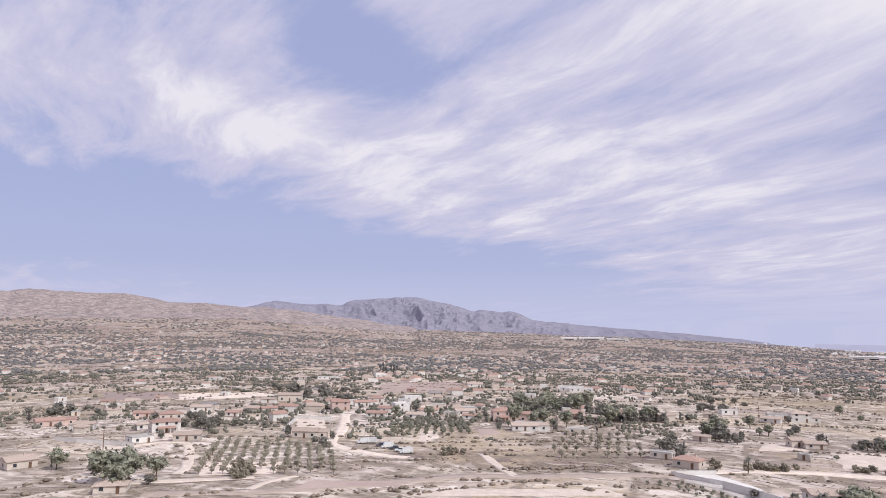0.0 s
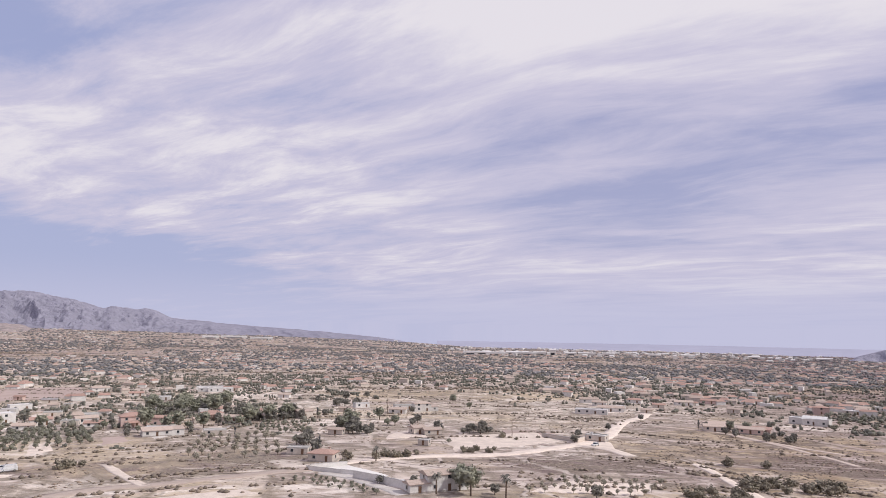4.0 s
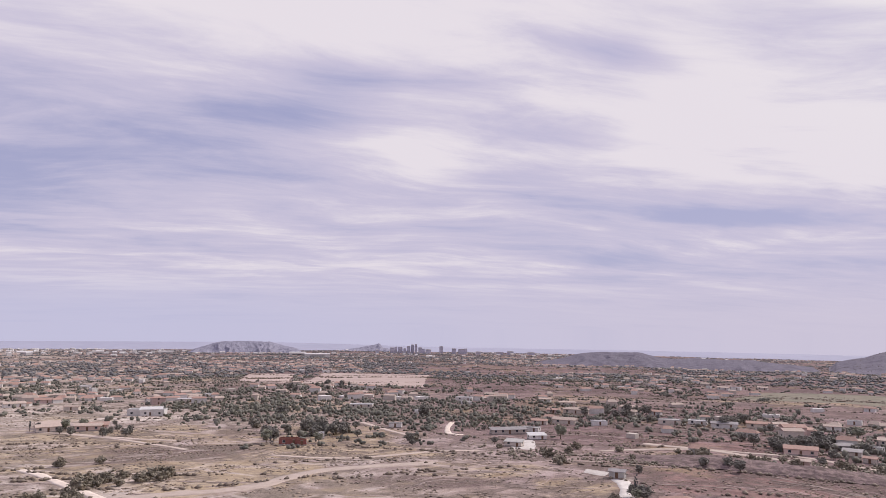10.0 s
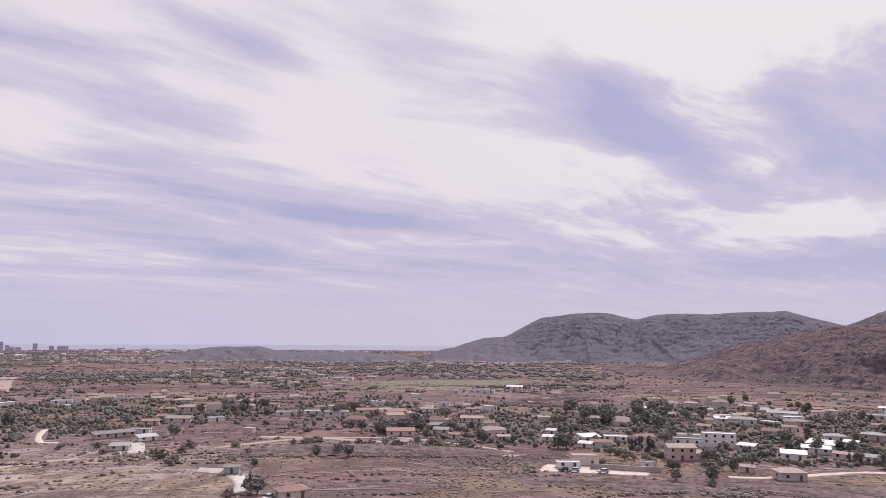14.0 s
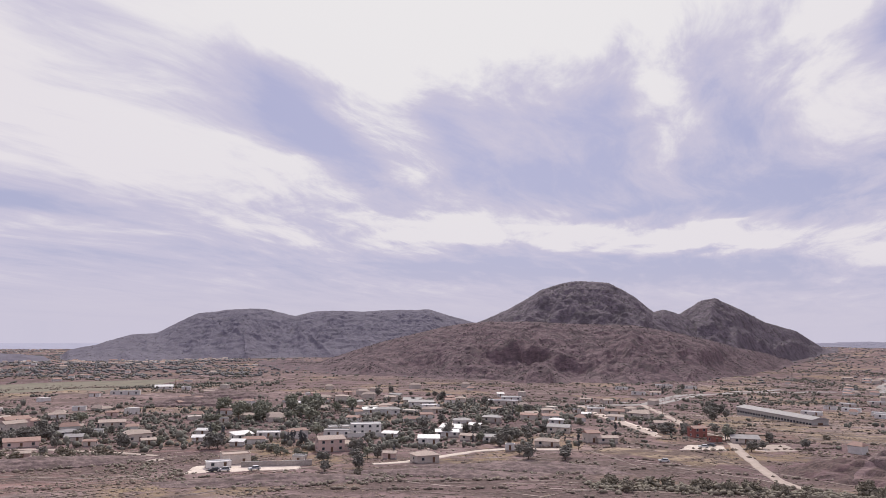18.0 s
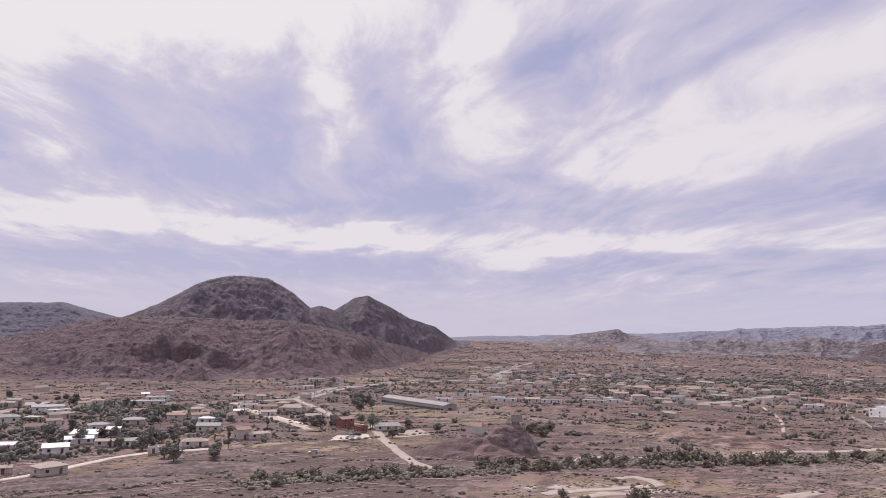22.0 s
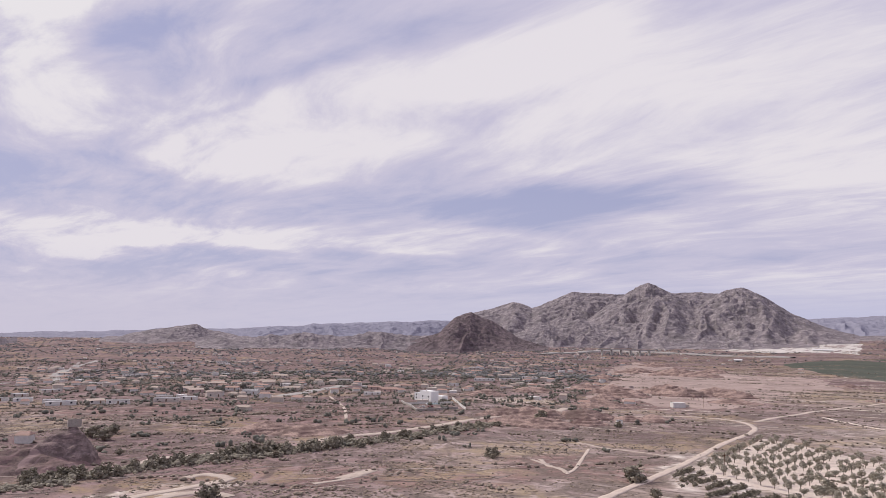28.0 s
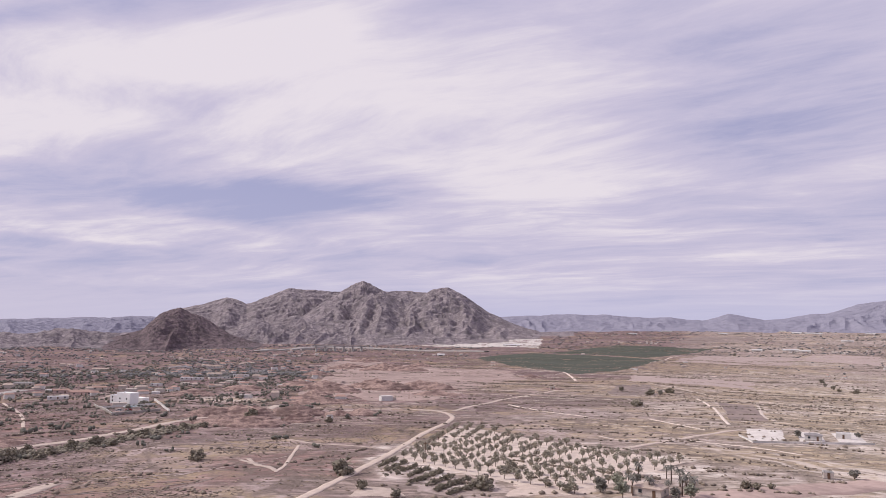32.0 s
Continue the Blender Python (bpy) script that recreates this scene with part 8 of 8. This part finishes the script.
def far_houses(name, places, seed, walls, roofs, label, big=1.0):
    """Far houses: walls and pitched or flat roofs, too small to tell apart."""
    rng = np.random.default_rng(seed)
    wv, wf, rv, rf = Shape(), None, Shape(), None
    for x, y, z in places:
        w, d, h = rng.uniform(5, 11), rng.uniform(4, 6), rng.choice([2.0, 2.3, 2.6, 3.8])
        w, d, h = w * big, d * big, h * big ** 1.3
        a = math.atan2(x, y) + rng.uniform(-0.6, 0.6)
        c, s = math.cos(-a), math.sin(-a)
        turn = lambda pts: [(x + u * c - v * s, y + u * s + v * c, z + q) for u, v, q in pts]
        box = [(-w / 2, -d / 2, -1), (w / 2, -d / 2, -1), (w / 2, d / 2, -1), (-w / 2, d / 2, -1), (-w / 2, -d / 2, h), (w / 2, -d / 2, h), (w / 2, d / 2, h), (-w / 2, d / 2, h)]
        wv.add(turn(box), [(0, 1, 5, 4), (1, 2, 6, 5), (2, 3, 7, 6), (3, 0, 4, 7)])
        if rng.random() < 0.82:
            k = rng.uniform(1.0, 1.8)
            rv.add(turn([(-w / 2 - .4, -d / 2 - .4, h), (w / 2 + .4, -d / 2 - .4, h), (w / 2 + .4, d / 2 + .4, h), (-w / 2 - .4, d / 2 + .4, h), (-w / 2 + 1, 0, h + k), (w / 2 - 1, 0, h + k)]),
                   [(0, 1, 5, 4), (2, 3, 4, 5), (1, 2, 5), (3, 0, 4), (3, 2, 1, 0)])
        else:
            wv.add(turn([(-w / 2, -d / 2, h + .1), (w / 2, -d / 2, h + .1), (w / 2, d / 2, h + .1), (-w / 2, d / 2, h + .1)]), [(0, 1, 2, 3)])
    tagged(new(name, wv.mesh(name, walls)), label, "houses", kind="stuff")
    tagged(new(name.replace("houses", "roofs"), rv.mesh(name, roofs)), "tile roofs of " + label, "roofs", kind="stuff")


def village(az, r):
    """Where houses crowd within the nearer villages."""
    out = 0.9 * np.exp(-((az - 0) / 20.0) ** 2 - ((r - 470) / 70.0) ** 2)
    out = out + 0.8 * np.exp(-((az - 122) / 15.0) ** 2 - ((r - 560) / 120.0) ** 2)
    out = out + 0.8 * np.exp(-((az - 181) / 9.0) ** 2 - ((r - 720) / 140.0) ** 2) + 0.6 * np.exp(-((az - 196) / 6.0) ** 2 - ((r - 1000) / 200.0) ** 2)
    out = out + 0.5 * np.exp(-((az - 84) / 14.0) ** 2 - ((r - 640) / 120.0) ** 2) + 0.4 * np.exp(-((az - 52) / 10.0) ** 2 - ((r - 700) / 100.0) ** 2)
    out = out + 0.55 * np.exp(-((az - 130) / 17.0) ** 2 - ((r - 430) / 90.0) ** 2) + 0.4 * np.exp(-((az - 98) / 12.0) ** 2 - ((r - 470) / 90.0) ** 2)
    out = out + 0.5 * np.exp(-((az - 171) / 7.0) ** 2 - ((r - 830) / 170.0) ** 2) + 0.4 * np.exp(-((az - 162) / 6.0) ** 2 - ((r - 1050) / 130.0) ** 2)
    return np.clip(out, 0, 1)


far_houses("village_houses_white", scatter(1100, -36, 246, 340, 1200, village, 35, 1.2), 5, WHITE, TERRACOTTA, "white houses crowding the nearer villages")
far_houses("village_houses_cream", scatter(900, -36, 246, 340, 1200, village, 36, 1.2), 6, CREAM, BUFF_TILES, "cream houses crowding the nearer villages")
far_houses("far_houses_white", scatter(6000, -36, 246, 600, 1900, homes, 31, 1.4), 1, WHITE, TERRACOTTA, "white houses scattered over the plain")
far_houses("far_houses_cream", scatter(3500, -36, 246, 600, 1900, homes, 32, 1.4), 2, CREAM, BUFF_TILES, "cream houses scattered over the plain")
far_houses("horizon_houses_white", scatter(12000, -36, 246, 1800, 4600, homes, 33, 1.2), 3, WHITE, BUFF_TILES, "small white houses towards the horizon")
far_houses("horizon_houses_cream", scatter(8000, -36, 246, 1800, 4600, homes, 34, 1.2), 4, CREAM, TERRACOTTA, "small cream houses towards the horizon")


def town(az, r):
    """The white town and its sheds before the sea."""
    x, y = r * np.sin(np.radians(az)), r * np.cos(np.radians(az))
    return np.clip(np.exp(-((az - 44) / 16.0) ** 2) * (0.2 + ramp(waves(x / 260, y / 160, 77, 2), 0.45, 0.60)) + 0.25 * np.exp(-((az - 84) / 14.0) ** 2), 0, 1) * ramp(r, 2300, 3300)


far_houses("town_houses", scatter(1500, 20, 108, 2300, 4450, town, 37, 1.0), 8, WHITE, WHITE_SHEET, "pale blocks of a town before the sea", 1.9)


def along(points, n, spread_, seed):
    """Random places beside a line of plan places."""
    rng = np.random.default_rng(seed)
    line = np.array([q.xy for q in smooth_line(points)])
    k = rng.integers(0, len(line), n)
    p = line[k] + rng.normal(0, spread_, (n, 2)) * (0.5 + waves(k / 9.0, k * 0, 5, 2)[:, None])
    return np.column_stack([p, ground_height(p[:, 0], p[:, 1])])


river = along([(143.81, 253), (157.71, 266), (165.01, 283), (170.95, 301), (177.78, 327), (183.71, 350), (188.47, 388), (193.27, 430)], 1500, 3.6, 71)
size_ = rng_.uniform(0.7, 2.6, len(river))
stuff_of("river_shrubs", river, size_ * 1.3, size_ * 0.9, LEAF_SHRUB, "olive-brown shrubs lining the dry river bed", "shrubs", seed=71, lumps=3, sink=0.15)
gully = along([(80.43, 328), (89.56, 308), (96.48, 317), (105.16, 343), (112.20, 261), (122.55, 250), (131.15, 264), (141.31, 290)], 900, 6.0, 72)
size_ = rng_.uniform(0.6, 1.8, len(gully))
stuff_of("gully_shrubs", gully, size_ * 1.3, size_ * 0.85, LEAF_SHRUB, "dull brown-green shrubs along the gully bank", "shrubs", seed=72, lumps=2, sink=0.15)


# ---- landmarks ----
def mound(name, az, r, wide, deep, high, material, label, seed=1, steep=1.0, lean=0.0, category="rock", lift=0.0):
    """A broken rocky rise on the ground; lean moves its steep face to one side."""
    c = on_ground(az, r)
    a = math.radians(az)
    out, side = np.array((math.sin(a), math.cos(a))), np.array((math.cos(a), -math.sin(a)))
    U, V = np.meshgrid(np.linspace(-1, 1, 44), np.linspace(-1, 1, 36), indexing="ij")
    X = c.x + side[0] * U * wide / 2 + out[0] * V * deep / 2
    Y = c.y + side[1] * U * wide / 2 + out[1] * V * deep / 2
    W = U - lean
    d = np.hypot(np.where(W < 0, W / (1 + lean), W / (1 - lean)), V)
    d = d * (1 + 0.5 * (waves(U * 2.2 + seed, V * 2.2, seed, 3) - 0.5))
    h = np.clip(1 - d, 0, 1) ** steep
    k = h * 4 + 0.8 * (waves(X / 7, Y / 7, seed + 4, 3) - 0.5)
    h = 0.5 * h + 0.5 * np.clip((np.floor(k) + ramp(k - np.floor(k), 0.5, 1)) / 4, 0, 1)
    Z = ground_height(X, Y) - 0.6 + high * h + high * 0.16 * (waves(X / 4, Y / 4, seed + 8, 3) - 0.5) * np.clip(h * 5, 0, 1)
    return tagged(grid_mesh(name, X, Y, Z, material, smooth=False), label, category, "rocks and banks")


ROCK_NEAR = rock_material("near_rock", (0.300, 0.222, 0.212), (0.130, 0.096, 0.098), (0.135, 0.106, 0.094), 0.45, 0.22)
ROCK_RED = rock_material("quarry_rock", (0.44, 0.315, 0.270), (0.150, 0.098, 0.092), (0.150, 0.108, 0.095), 0.35, 0.065)
crag = mound("rock_outcrop", 162.50, 320, 27, 26, 15, ROCK_NEAR, "dark craggy outcrop with a steep face", 3, 0.6, 0.35)
peak = max(crag.data.vertices, key=lambda v: v.co.z).co
ruin = new("ruin")
part("wall", Shape().box(-2.4, -1.6, -1.5, 2.4, -1.2, 1.5), STONE, ruin)
part("wall", Shape().box(-2.4, -1.19, -1.5, -2.0, 1.6, 1.1), STONE, ruin)
part("wall", Shape().box(2.0, -1.19, -1.5, 2.4, 1.6, 0.8), STONE, ruin)
ruin.matrix_basis = Matrix.Translation(peak) @ pose(0, 0, 0, 0, 0, -160)
tagged(ruin, "small broken stone ruin on top of the crag", "ruin")
mound("hillock", 160.6, 318, 74, 44, 9, SOIL, "low scrub-covered rise beside the crag", 5, 1.2, category="hillock")
for spec in ((207.79, 747, 60, 26, 9, 60), (211.30, 759, 50, 26, 8, 62), (203.88, 708, 50, 24, 7, 64), (202.17, 670, 30, 16, 6, 66), (207.31, 1318, 90, 40, 12, 68), (209.95, 1389, 60, 36, 9, 70), (202.12, 1048, 50, 26, 8, 72), (205.98, 1679, 80, 40, 9, 74), (200.97, 448, 26, 12, 5, 76), (205.66, 483, 30, 14, 5, 78), (203.94, 481, 30, 14, 4, 80), (218.74, 1130, 40, 20, 5, 82), (220.47, 799, 30, 14, 3, 84), (197.61, 479, 40, 20, 6, 86), (194.77, 489, 46, 20, 6, 88), (193.11, 667, 50, 24, 6, 90), (196.71, 769, 50, 24, 6, 92),
             (176.58, 404, 46, 20, 6, 4), (179.62, 398, 52, 24, 5, 7), (202.79, 765, 60, 30, 9, 9), (206.71, 781, 70, 30, 10, 11), (210.15, 773, 70, 30, 9, 13),
             (204.53, 1403, 80, 40, 10, 15), (208.87, 1262, 90, 40, 8, 17), (195.38, 443, 40, 18, 5, 19), (197.57, 433, 46, 18, 6, 21), (200.62, 482, 50, 20, 7, 23),
             (196.67, 492, 60, 26, 6, 25), (202.36, 580, 60, 24, 6, 27), (211.41, 685, 50, 22, 5, 29), (201.02, 841, 60, 30, 7, 31)):
    mound("quarry_mound", spec[0], spec[1], spec[2], spec[3] * 1.4, spec[4] * 1.1, ROCK_RED, "eroded pinkish-brown quarry bank", spec[5], 0.75)
for spec in ((112.04, 557, 70, 30, 7, 33), (114.60, 610, 80, 36, 8, 35), (96.48, 317, 90, 26, 4, 37), (102.58, 313, 90, 26, 4, 39), (96.07, 320, 80, 22, 4, 41),
             (137.36, 279, 90, 18, 2.5, 43), (131.00, 265, 80, 18, 2.5, 45), (139.30, 286, 60, 16, 2.5, 47), (118.25, 253, 80, 20, 3, 49)):
    mound("earth_bank", spec[0], spec[1], spec[2], spec[3], spec[4], ROCK_NEAR, "dark red-brown earth bank with scrub", spec[5], 0.6)
mound("rock_pinnacle", 198.68, 3110, 70, 50, 40, ROCK_CRAG, "pale pointed rock below the mountain", 51, 1.1)


def wall_run(points, high=2.0, thick=0.35, material=None, label="white plastered boundary wall"):
    """A boundary wall with a coping, stepping along the ground."""
    ob = new("boundary_wall")
    material = material or WHITE
    for k, (p, q) in enumerate(zip(points, points[1:])):
        a, b = on_ground(*p), on_ground(*q)
        n = max(1, int((b - a).length / 6))
        for i in range(n):
            u, v = a.lerp(b, i / n), a.lerp(b, (i + 1) / n)
            z = float(ground_height((u.x + v.x) / 2, (u.y + v.y) / 2))
            w = (v - u).xy.length / 2
            m = pose((u.x + v.x) / 2, (u.y + v.y) / 2, z, 0, 0, math.degrees(math.atan2(v.y - u.y, v.x - u.x)))
            seg = part("panel", Shape().box(-w + 0.02, -thick / 2, -0.8, w - 0.02, thick / 2, high), material, ob)
            seg.matrix_basis = m
            cope = part("coping", Shape().box(-w + 0.02, -thick / 2 - 0.06, high + 0.004, w - 0.02, thick / 2 + 0.06, high + 0.1), CONCRETE, seg)
    return tagged(ob, label, "wall", "boundary walls")


wall_run([(20.72, 248), (22.46, 241), (25.08, 228)], 2.4)
wall_run([(17.47, 267), (20.27, 272)], 1.6, label="low pale wall along the yard")
wall_run([(35.17, 365), (37.87, 351), (39.92, 378)], 1.9, material=CREAM, label="long cream wall beside the lane")
wall_run([(116.03, 285), (121.23, 286)], 2.0, material=STONE, label="dark stone wall behind the yard")
wall_run([(186.59, 603), (187.78, 512), (190.98, 529)], 1.6, material=STONE, label="dark stone retaining wall below the villa")
wall_run([(187.12, 579), (190.62, 578)], 1.4, label="white terrace wall in front of the villa")
wall_run([(190.53, 625), (191.60, 520)], 1.6, label="white wall along the villa drive")
wall_run([(-12.08, 362), (-11.06, 418), (-8.51, 409)], 2.0, label="white wall round a village plot")
wall_run([(-27.59, 361), (-22.55, 327)], 1.8, label="pale wall along village gardens")
wall_run([(233.72, 440), (234.64, 413), (242.14, 440)], 0.9, label="low white wall along gravel plots")
wall_run([(123.83, 367), (127.74, 371)], 2.2, label="white wall before the modern house")
wall_run([(17.20, 265), (21.22, 252)], 1.4, label="low white wall beside the yard")

pool = new("swimming_pool")
part("basin", Shape().box(-6, -3, -0.2, 6, 3, 0.35), WHITE, pool, "white pool surround")
part("water", Shape().box(-5.2, -2.2, 0.3, 5.2, 2.2, 0.40), POOL, pool, "turquoise pool water")
m_ = on_ground(189.09, 572)
pool.matrix_basis = Matrix.Translation(m_ + Vector((0, 0, 0.3))) @ pose(0, 0, 0, 0, 0, -190)
tagged(pool, "turquoise swimming pool on the villa terrace", "pool")


def car(az, r, turn, paint, van=False, label=""):
    ob = new("van" if van else "car")
    long_, tall = (5.4, 2.3) if van else (4.3, 1.45)
    s = Shape()
    side = [(-long_ / 2, 0.35), (-long_ / 2, 0.85), (-long_ * 0.28, 0.95), (long_ / 2 - 0.1, 0.95), (long_ / 2, 0.35)]
    w = 0.85
    n = len(side)
    s.add([(x, -w, z) for x, z in side] + [(x, w, z) for x, z in side], [tuple(range(n - 1, -1, -1)), tuple(range(n, 2 * n))] + [(k, (k + 1) % n, n + (k + 1) % n, n + k) for k in range(n)])
    part("body", s, paint, ob)
    x0, x1 = (-long_ * 0.36, long_ * 0.49) if van else (-long_ * 0.22, long_ * 0.40)
    cab = Shape().add([(x0, -0.8, 0.955), (x1, -0.8, 0.955), (x1, 0.8, 0.955), (x0, 0.8, 0.955), (x0 + 0.6, -0.68, tall), (x1 - 0.3, -0.68, tall), (x1 - 0.3, 0.68, tall), (x0 + 0.6, 0.68, tall)],
                      [(3, 2, 1, 0), (4, 5, 6, 7), (0, 1, 5, 4), (1, 2, 6, 5), (2, 3, 7, 6), (3, 0, 4, 7)])
    part("cabin", cab, paint if van else GLASS, ob)
    if not van:
        part("roof", Shape().box(x0 + 0.55, -0.68, tall + 0.004, x1 - 0.25, 0.68, tall + 0.06), paint, ob)
    for x in (-long_ * 0.31, long_ * 0.31):
        for y in (-0.82, 0.82):
            wheel = part("wheel", Shape().tube((x, y - 0.1, 0.33), (x, y + 0.1, 0.33), 0.33, 0.33, 12), RUBBER, ob)
            part("rim", Shape().tube((x, y - 0.115, 0.33), (x, y + 0.115, 0.33), 0.2, 0.2, 10), METAL, wheel)
    ob.matrix_basis = Matrix.Translation(on_ground(az, r, 0.18)) @ pose(0, 0, 0, 0, 0, -az + turn)
    return tagged(ob, label or ("{} van parked on bare ground" if van else "{} parked on bare ground").format(paint.name.replace("_paint", "").replace("_", " ")), "van" if van else "car", "parked vehicles")


car(-6.05, 320, 20, CAR_WHITE, True)
car(-5.46, 321, -10, CAR_WHITE, True)
car(-4.68, 311, 15, CAR_DARK)
car(-4.18, 307, 15, CAR_WHITE, True)
car(-3.66, 303, 5, CAR_DARK)
car(-3.21, 298, 10, CAR_WHITE)
car(-2.72, 293, 12, CAR_WHITE, True)
car(114.10, 277, 5, CAR_DARK)
car(114.83, 277, 0, CAR_WHITE)
car(116.98, 277, 20, CAR_WHITE)
car(91.69, 222, 60, CAR_WHITE)
car(150.54, 361, 20, CAR_WHITE)
car(151.05, 368, -20, CAR_DARK)
car(147.77, 309, 10, CAR_WHITE)
car(188.22, 537, -15, CAR_WHITE)
car(188.87, 540, -15, CAR_RED)
car(24.32, 235, 35, CAR_WHITE)
car(39.19, 341, 60, CAR_WHITE)


def utility_pole(az, r, high=9.0):
    ob = new("utility_pole")
    part("pole", Shape().tube((0, 0, -0.6), (0, 0, high), 0.18, 0.11, 8), TIMBER, ob)
    part("crossarm", Shape().box(-1.0, -0.07, high - 0.8, 1.0, 0.07, high - 0.65), TIMBER, ob)
    for x in (-0.85, 0.0, 0.85):
        part("insulator", Shape().tube((x, 0, high - 0.65), (x, 0, high - 0.4), 0.06, 0.04, 6), WHITE, ob)
    ob.matrix_basis = Matrix.Translation(on_ground(az, r)) @ pose(0, 0, 0, 0, 0, -az + 20)
    tagged(ob, "wooden utility pole with a short crossarm", "pole", "utility poles")


utility_pole(32.90, 358, 9)
utility_pole(210.62, 292, 8)
utility_pole(181.79, 617, 10)
utility_pole(147.72, 549, 11)
utility_pole(209.29, 624, 9)
utility_pole(23.25, 472, 9)
utility_pole(-24.55, 319, 9)
utility_pole(111.15, 701, 12)


def tower_block(az, r, wide, deep, high, wall):
    """An apartment tower far off, with rows of windows."""
    ob = new("apartment_tower")
    part("wall", Shape().box(-wide / 2, -deep / 2, -6, wide / 2, deep / 2, high), wall, ob)
    part("roof", Shape().box(-wide / 2 + 1, -deep / 2 + 1, high + 0.01, wide / 2 - 1, deep / 2 - 1, high + 2.5), CONCRETE, ob)
    n = max(3, int(high / 6))
    for k in range(n):
        part("window_band", Shape().box(-wide / 2 + 1, -deep / 2 - 0.2, (k + 0.3) * high / n, wide / 2 - 1, -deep / 2 - 0.02, (k + 0.72) * high / n), TOWER_GLASS_HAZED, ob)
    ob.matrix_basis = Matrix.Translation(on_ground(az, r)) @ pose(0, 0, 0, 0, 0, -az)
    tagged(ob, "grey high-rise apartment tower on the coast", "tower", "coastal towers")


# glass and concrete faded to pale lilac, so haze sits in their colours
TOWER_GLASS_HAZED = surface("tower_glazing", (0.44, 0.43, 0.51), None, 0.1, 0.4, 0.0)
TOWER_HAZED = surface("tower_concrete", (0.58, 0.56, 0.64), (0.50, 0.48, 0.56), 0.05, 0.9, 0.0)
for k, (b_, w_, h_) in enumerate(((71.75, 22, 45), (72.05, 18, 52), (72.4, 26, 50), (72.75, 16, 40), (73.05, 20, 58), (73.35, 18, 72), (73.62, 14, 76), (73.95, 20, 50), (74.2, 26, 40), (74.6, 30, 34),
                                  (75.6, 22, 62), (76.6, 24, 44), (77.2, 40, 40), (77.5, 22, 44), (70.6, 20, 26), (78.5, 30, 22), (80.2, 40, 24), (81.0, 40, 26), (82.6, 44, 22))):
    tower_block(b_, 3700 + 12 * (k % 3), w_ * 0.85, 16, h_ * 0.6, TOWER_HAZED)


def warehouse(az, r, wide, deep, high, label):
    ob = new("warehouse")
    part("wall", Shape().box(-wide / 2, -deep / 2, -6, wide / 2, deep / 2, high), WHITE, ob)
    part("roof", roof_shape("gable", wide, deep, high, 0.5, 2.5), WHITE_SHEET, ob)
    part("dock_door", Shape().box(-wide * 0.3, -deep / 2 - 0.15, 0, wide * 0.3, -deep / 2 - 0.02, high * 0.4), GLASS, ob)
    ob.matrix_basis = Matrix.Translation(on_ground(az, r)) @ pose(0, 0, 0, 0, 0, -az)
    tagged(ob, label, "warehouse", "warehouses on the plain")


warehouse(36.0, 2750, 24, 20, 19, "tall white industrial block on the plain")
for b_, r_, w_ in ((29.6, 3300, 60), (30.6, 3350, 70), (31.6, 3300, 90), (32.9, 3400, 60), (33.8, 3350, 110), (35.0, 3450, 60), (37.4, 3500, 50), (38.6, 3550, 80), (40.2, 3600, 60), (43.5, 3700, 50), (46, 3700, 60), (50.5, 3800, 50), (55, 3900, 70), (64.5, 3600, 80), (66, 3300, 110), (13.5, 4200, 120), (11.5, 4250, 140), (9.8, 4200, 90)):
    warehouse(b_, r_ * 0.8, w_ * 0.8, 26, 8.5, "long low white industrial shed")


def viaduct(a, b, high, piers):
    p, q = on_ground(*a), on_ground(*b)
    ob = new("viaduct")
    length = (q - p).xy.length
    part("deck", Shape().box(-length / 2, -7, high - 2.2, length / 2, 7, high), CONCRETE, ob)
    part("parapet", Shape().box(-length / 2, -7.3, high + 0.01, length / 2, -6.9, high + 1.2), CONCRETE, ob)
    for k in range(piers):
        x = -length / 2 + (k + 0.5) * length / piers
        part("pier", Shape().box(x - 1.5, -5, -8, x + 1.5, 5, high - 2.21), CONCRETE, ob)
    mid = (p + q) / 2
    ob.matrix_basis = Matrix.Translation((mid.x, mid.y, min(p.z, q.z))) @ pose(0, 0, 0, 0, 0, math.degrees(math.atan2(q.y - p.y, q.x - p.x)))
    tagged(ob, "pale concrete motorway viaduct on tall piers", "bridge")


viaduct((201.66, 2274), (205.84, 2344), 18, 6)


for b_, r_, w_ in ((238.77, 3686, 70), (237.70, 3705, 40), (236.80, 3859, 30), (237.30, 2494, 46), (238.20, 2477, 30), (235.10, 2472, 30), (240.83, 3034, 40), (242.19, 3759, 40), (226.43, 3510, 40), (228.89, 3742, 50), (232.85, 3605, 40), (208.13, 3681, 120), (212.56, 3812, 160), (215.21, 3812, 120), (217.20, 2665, 60), (211.70, 2062, 20)):
    warehouse(b_, r_, w_, 18, 3.6, "long low white greenhouse on the plain")
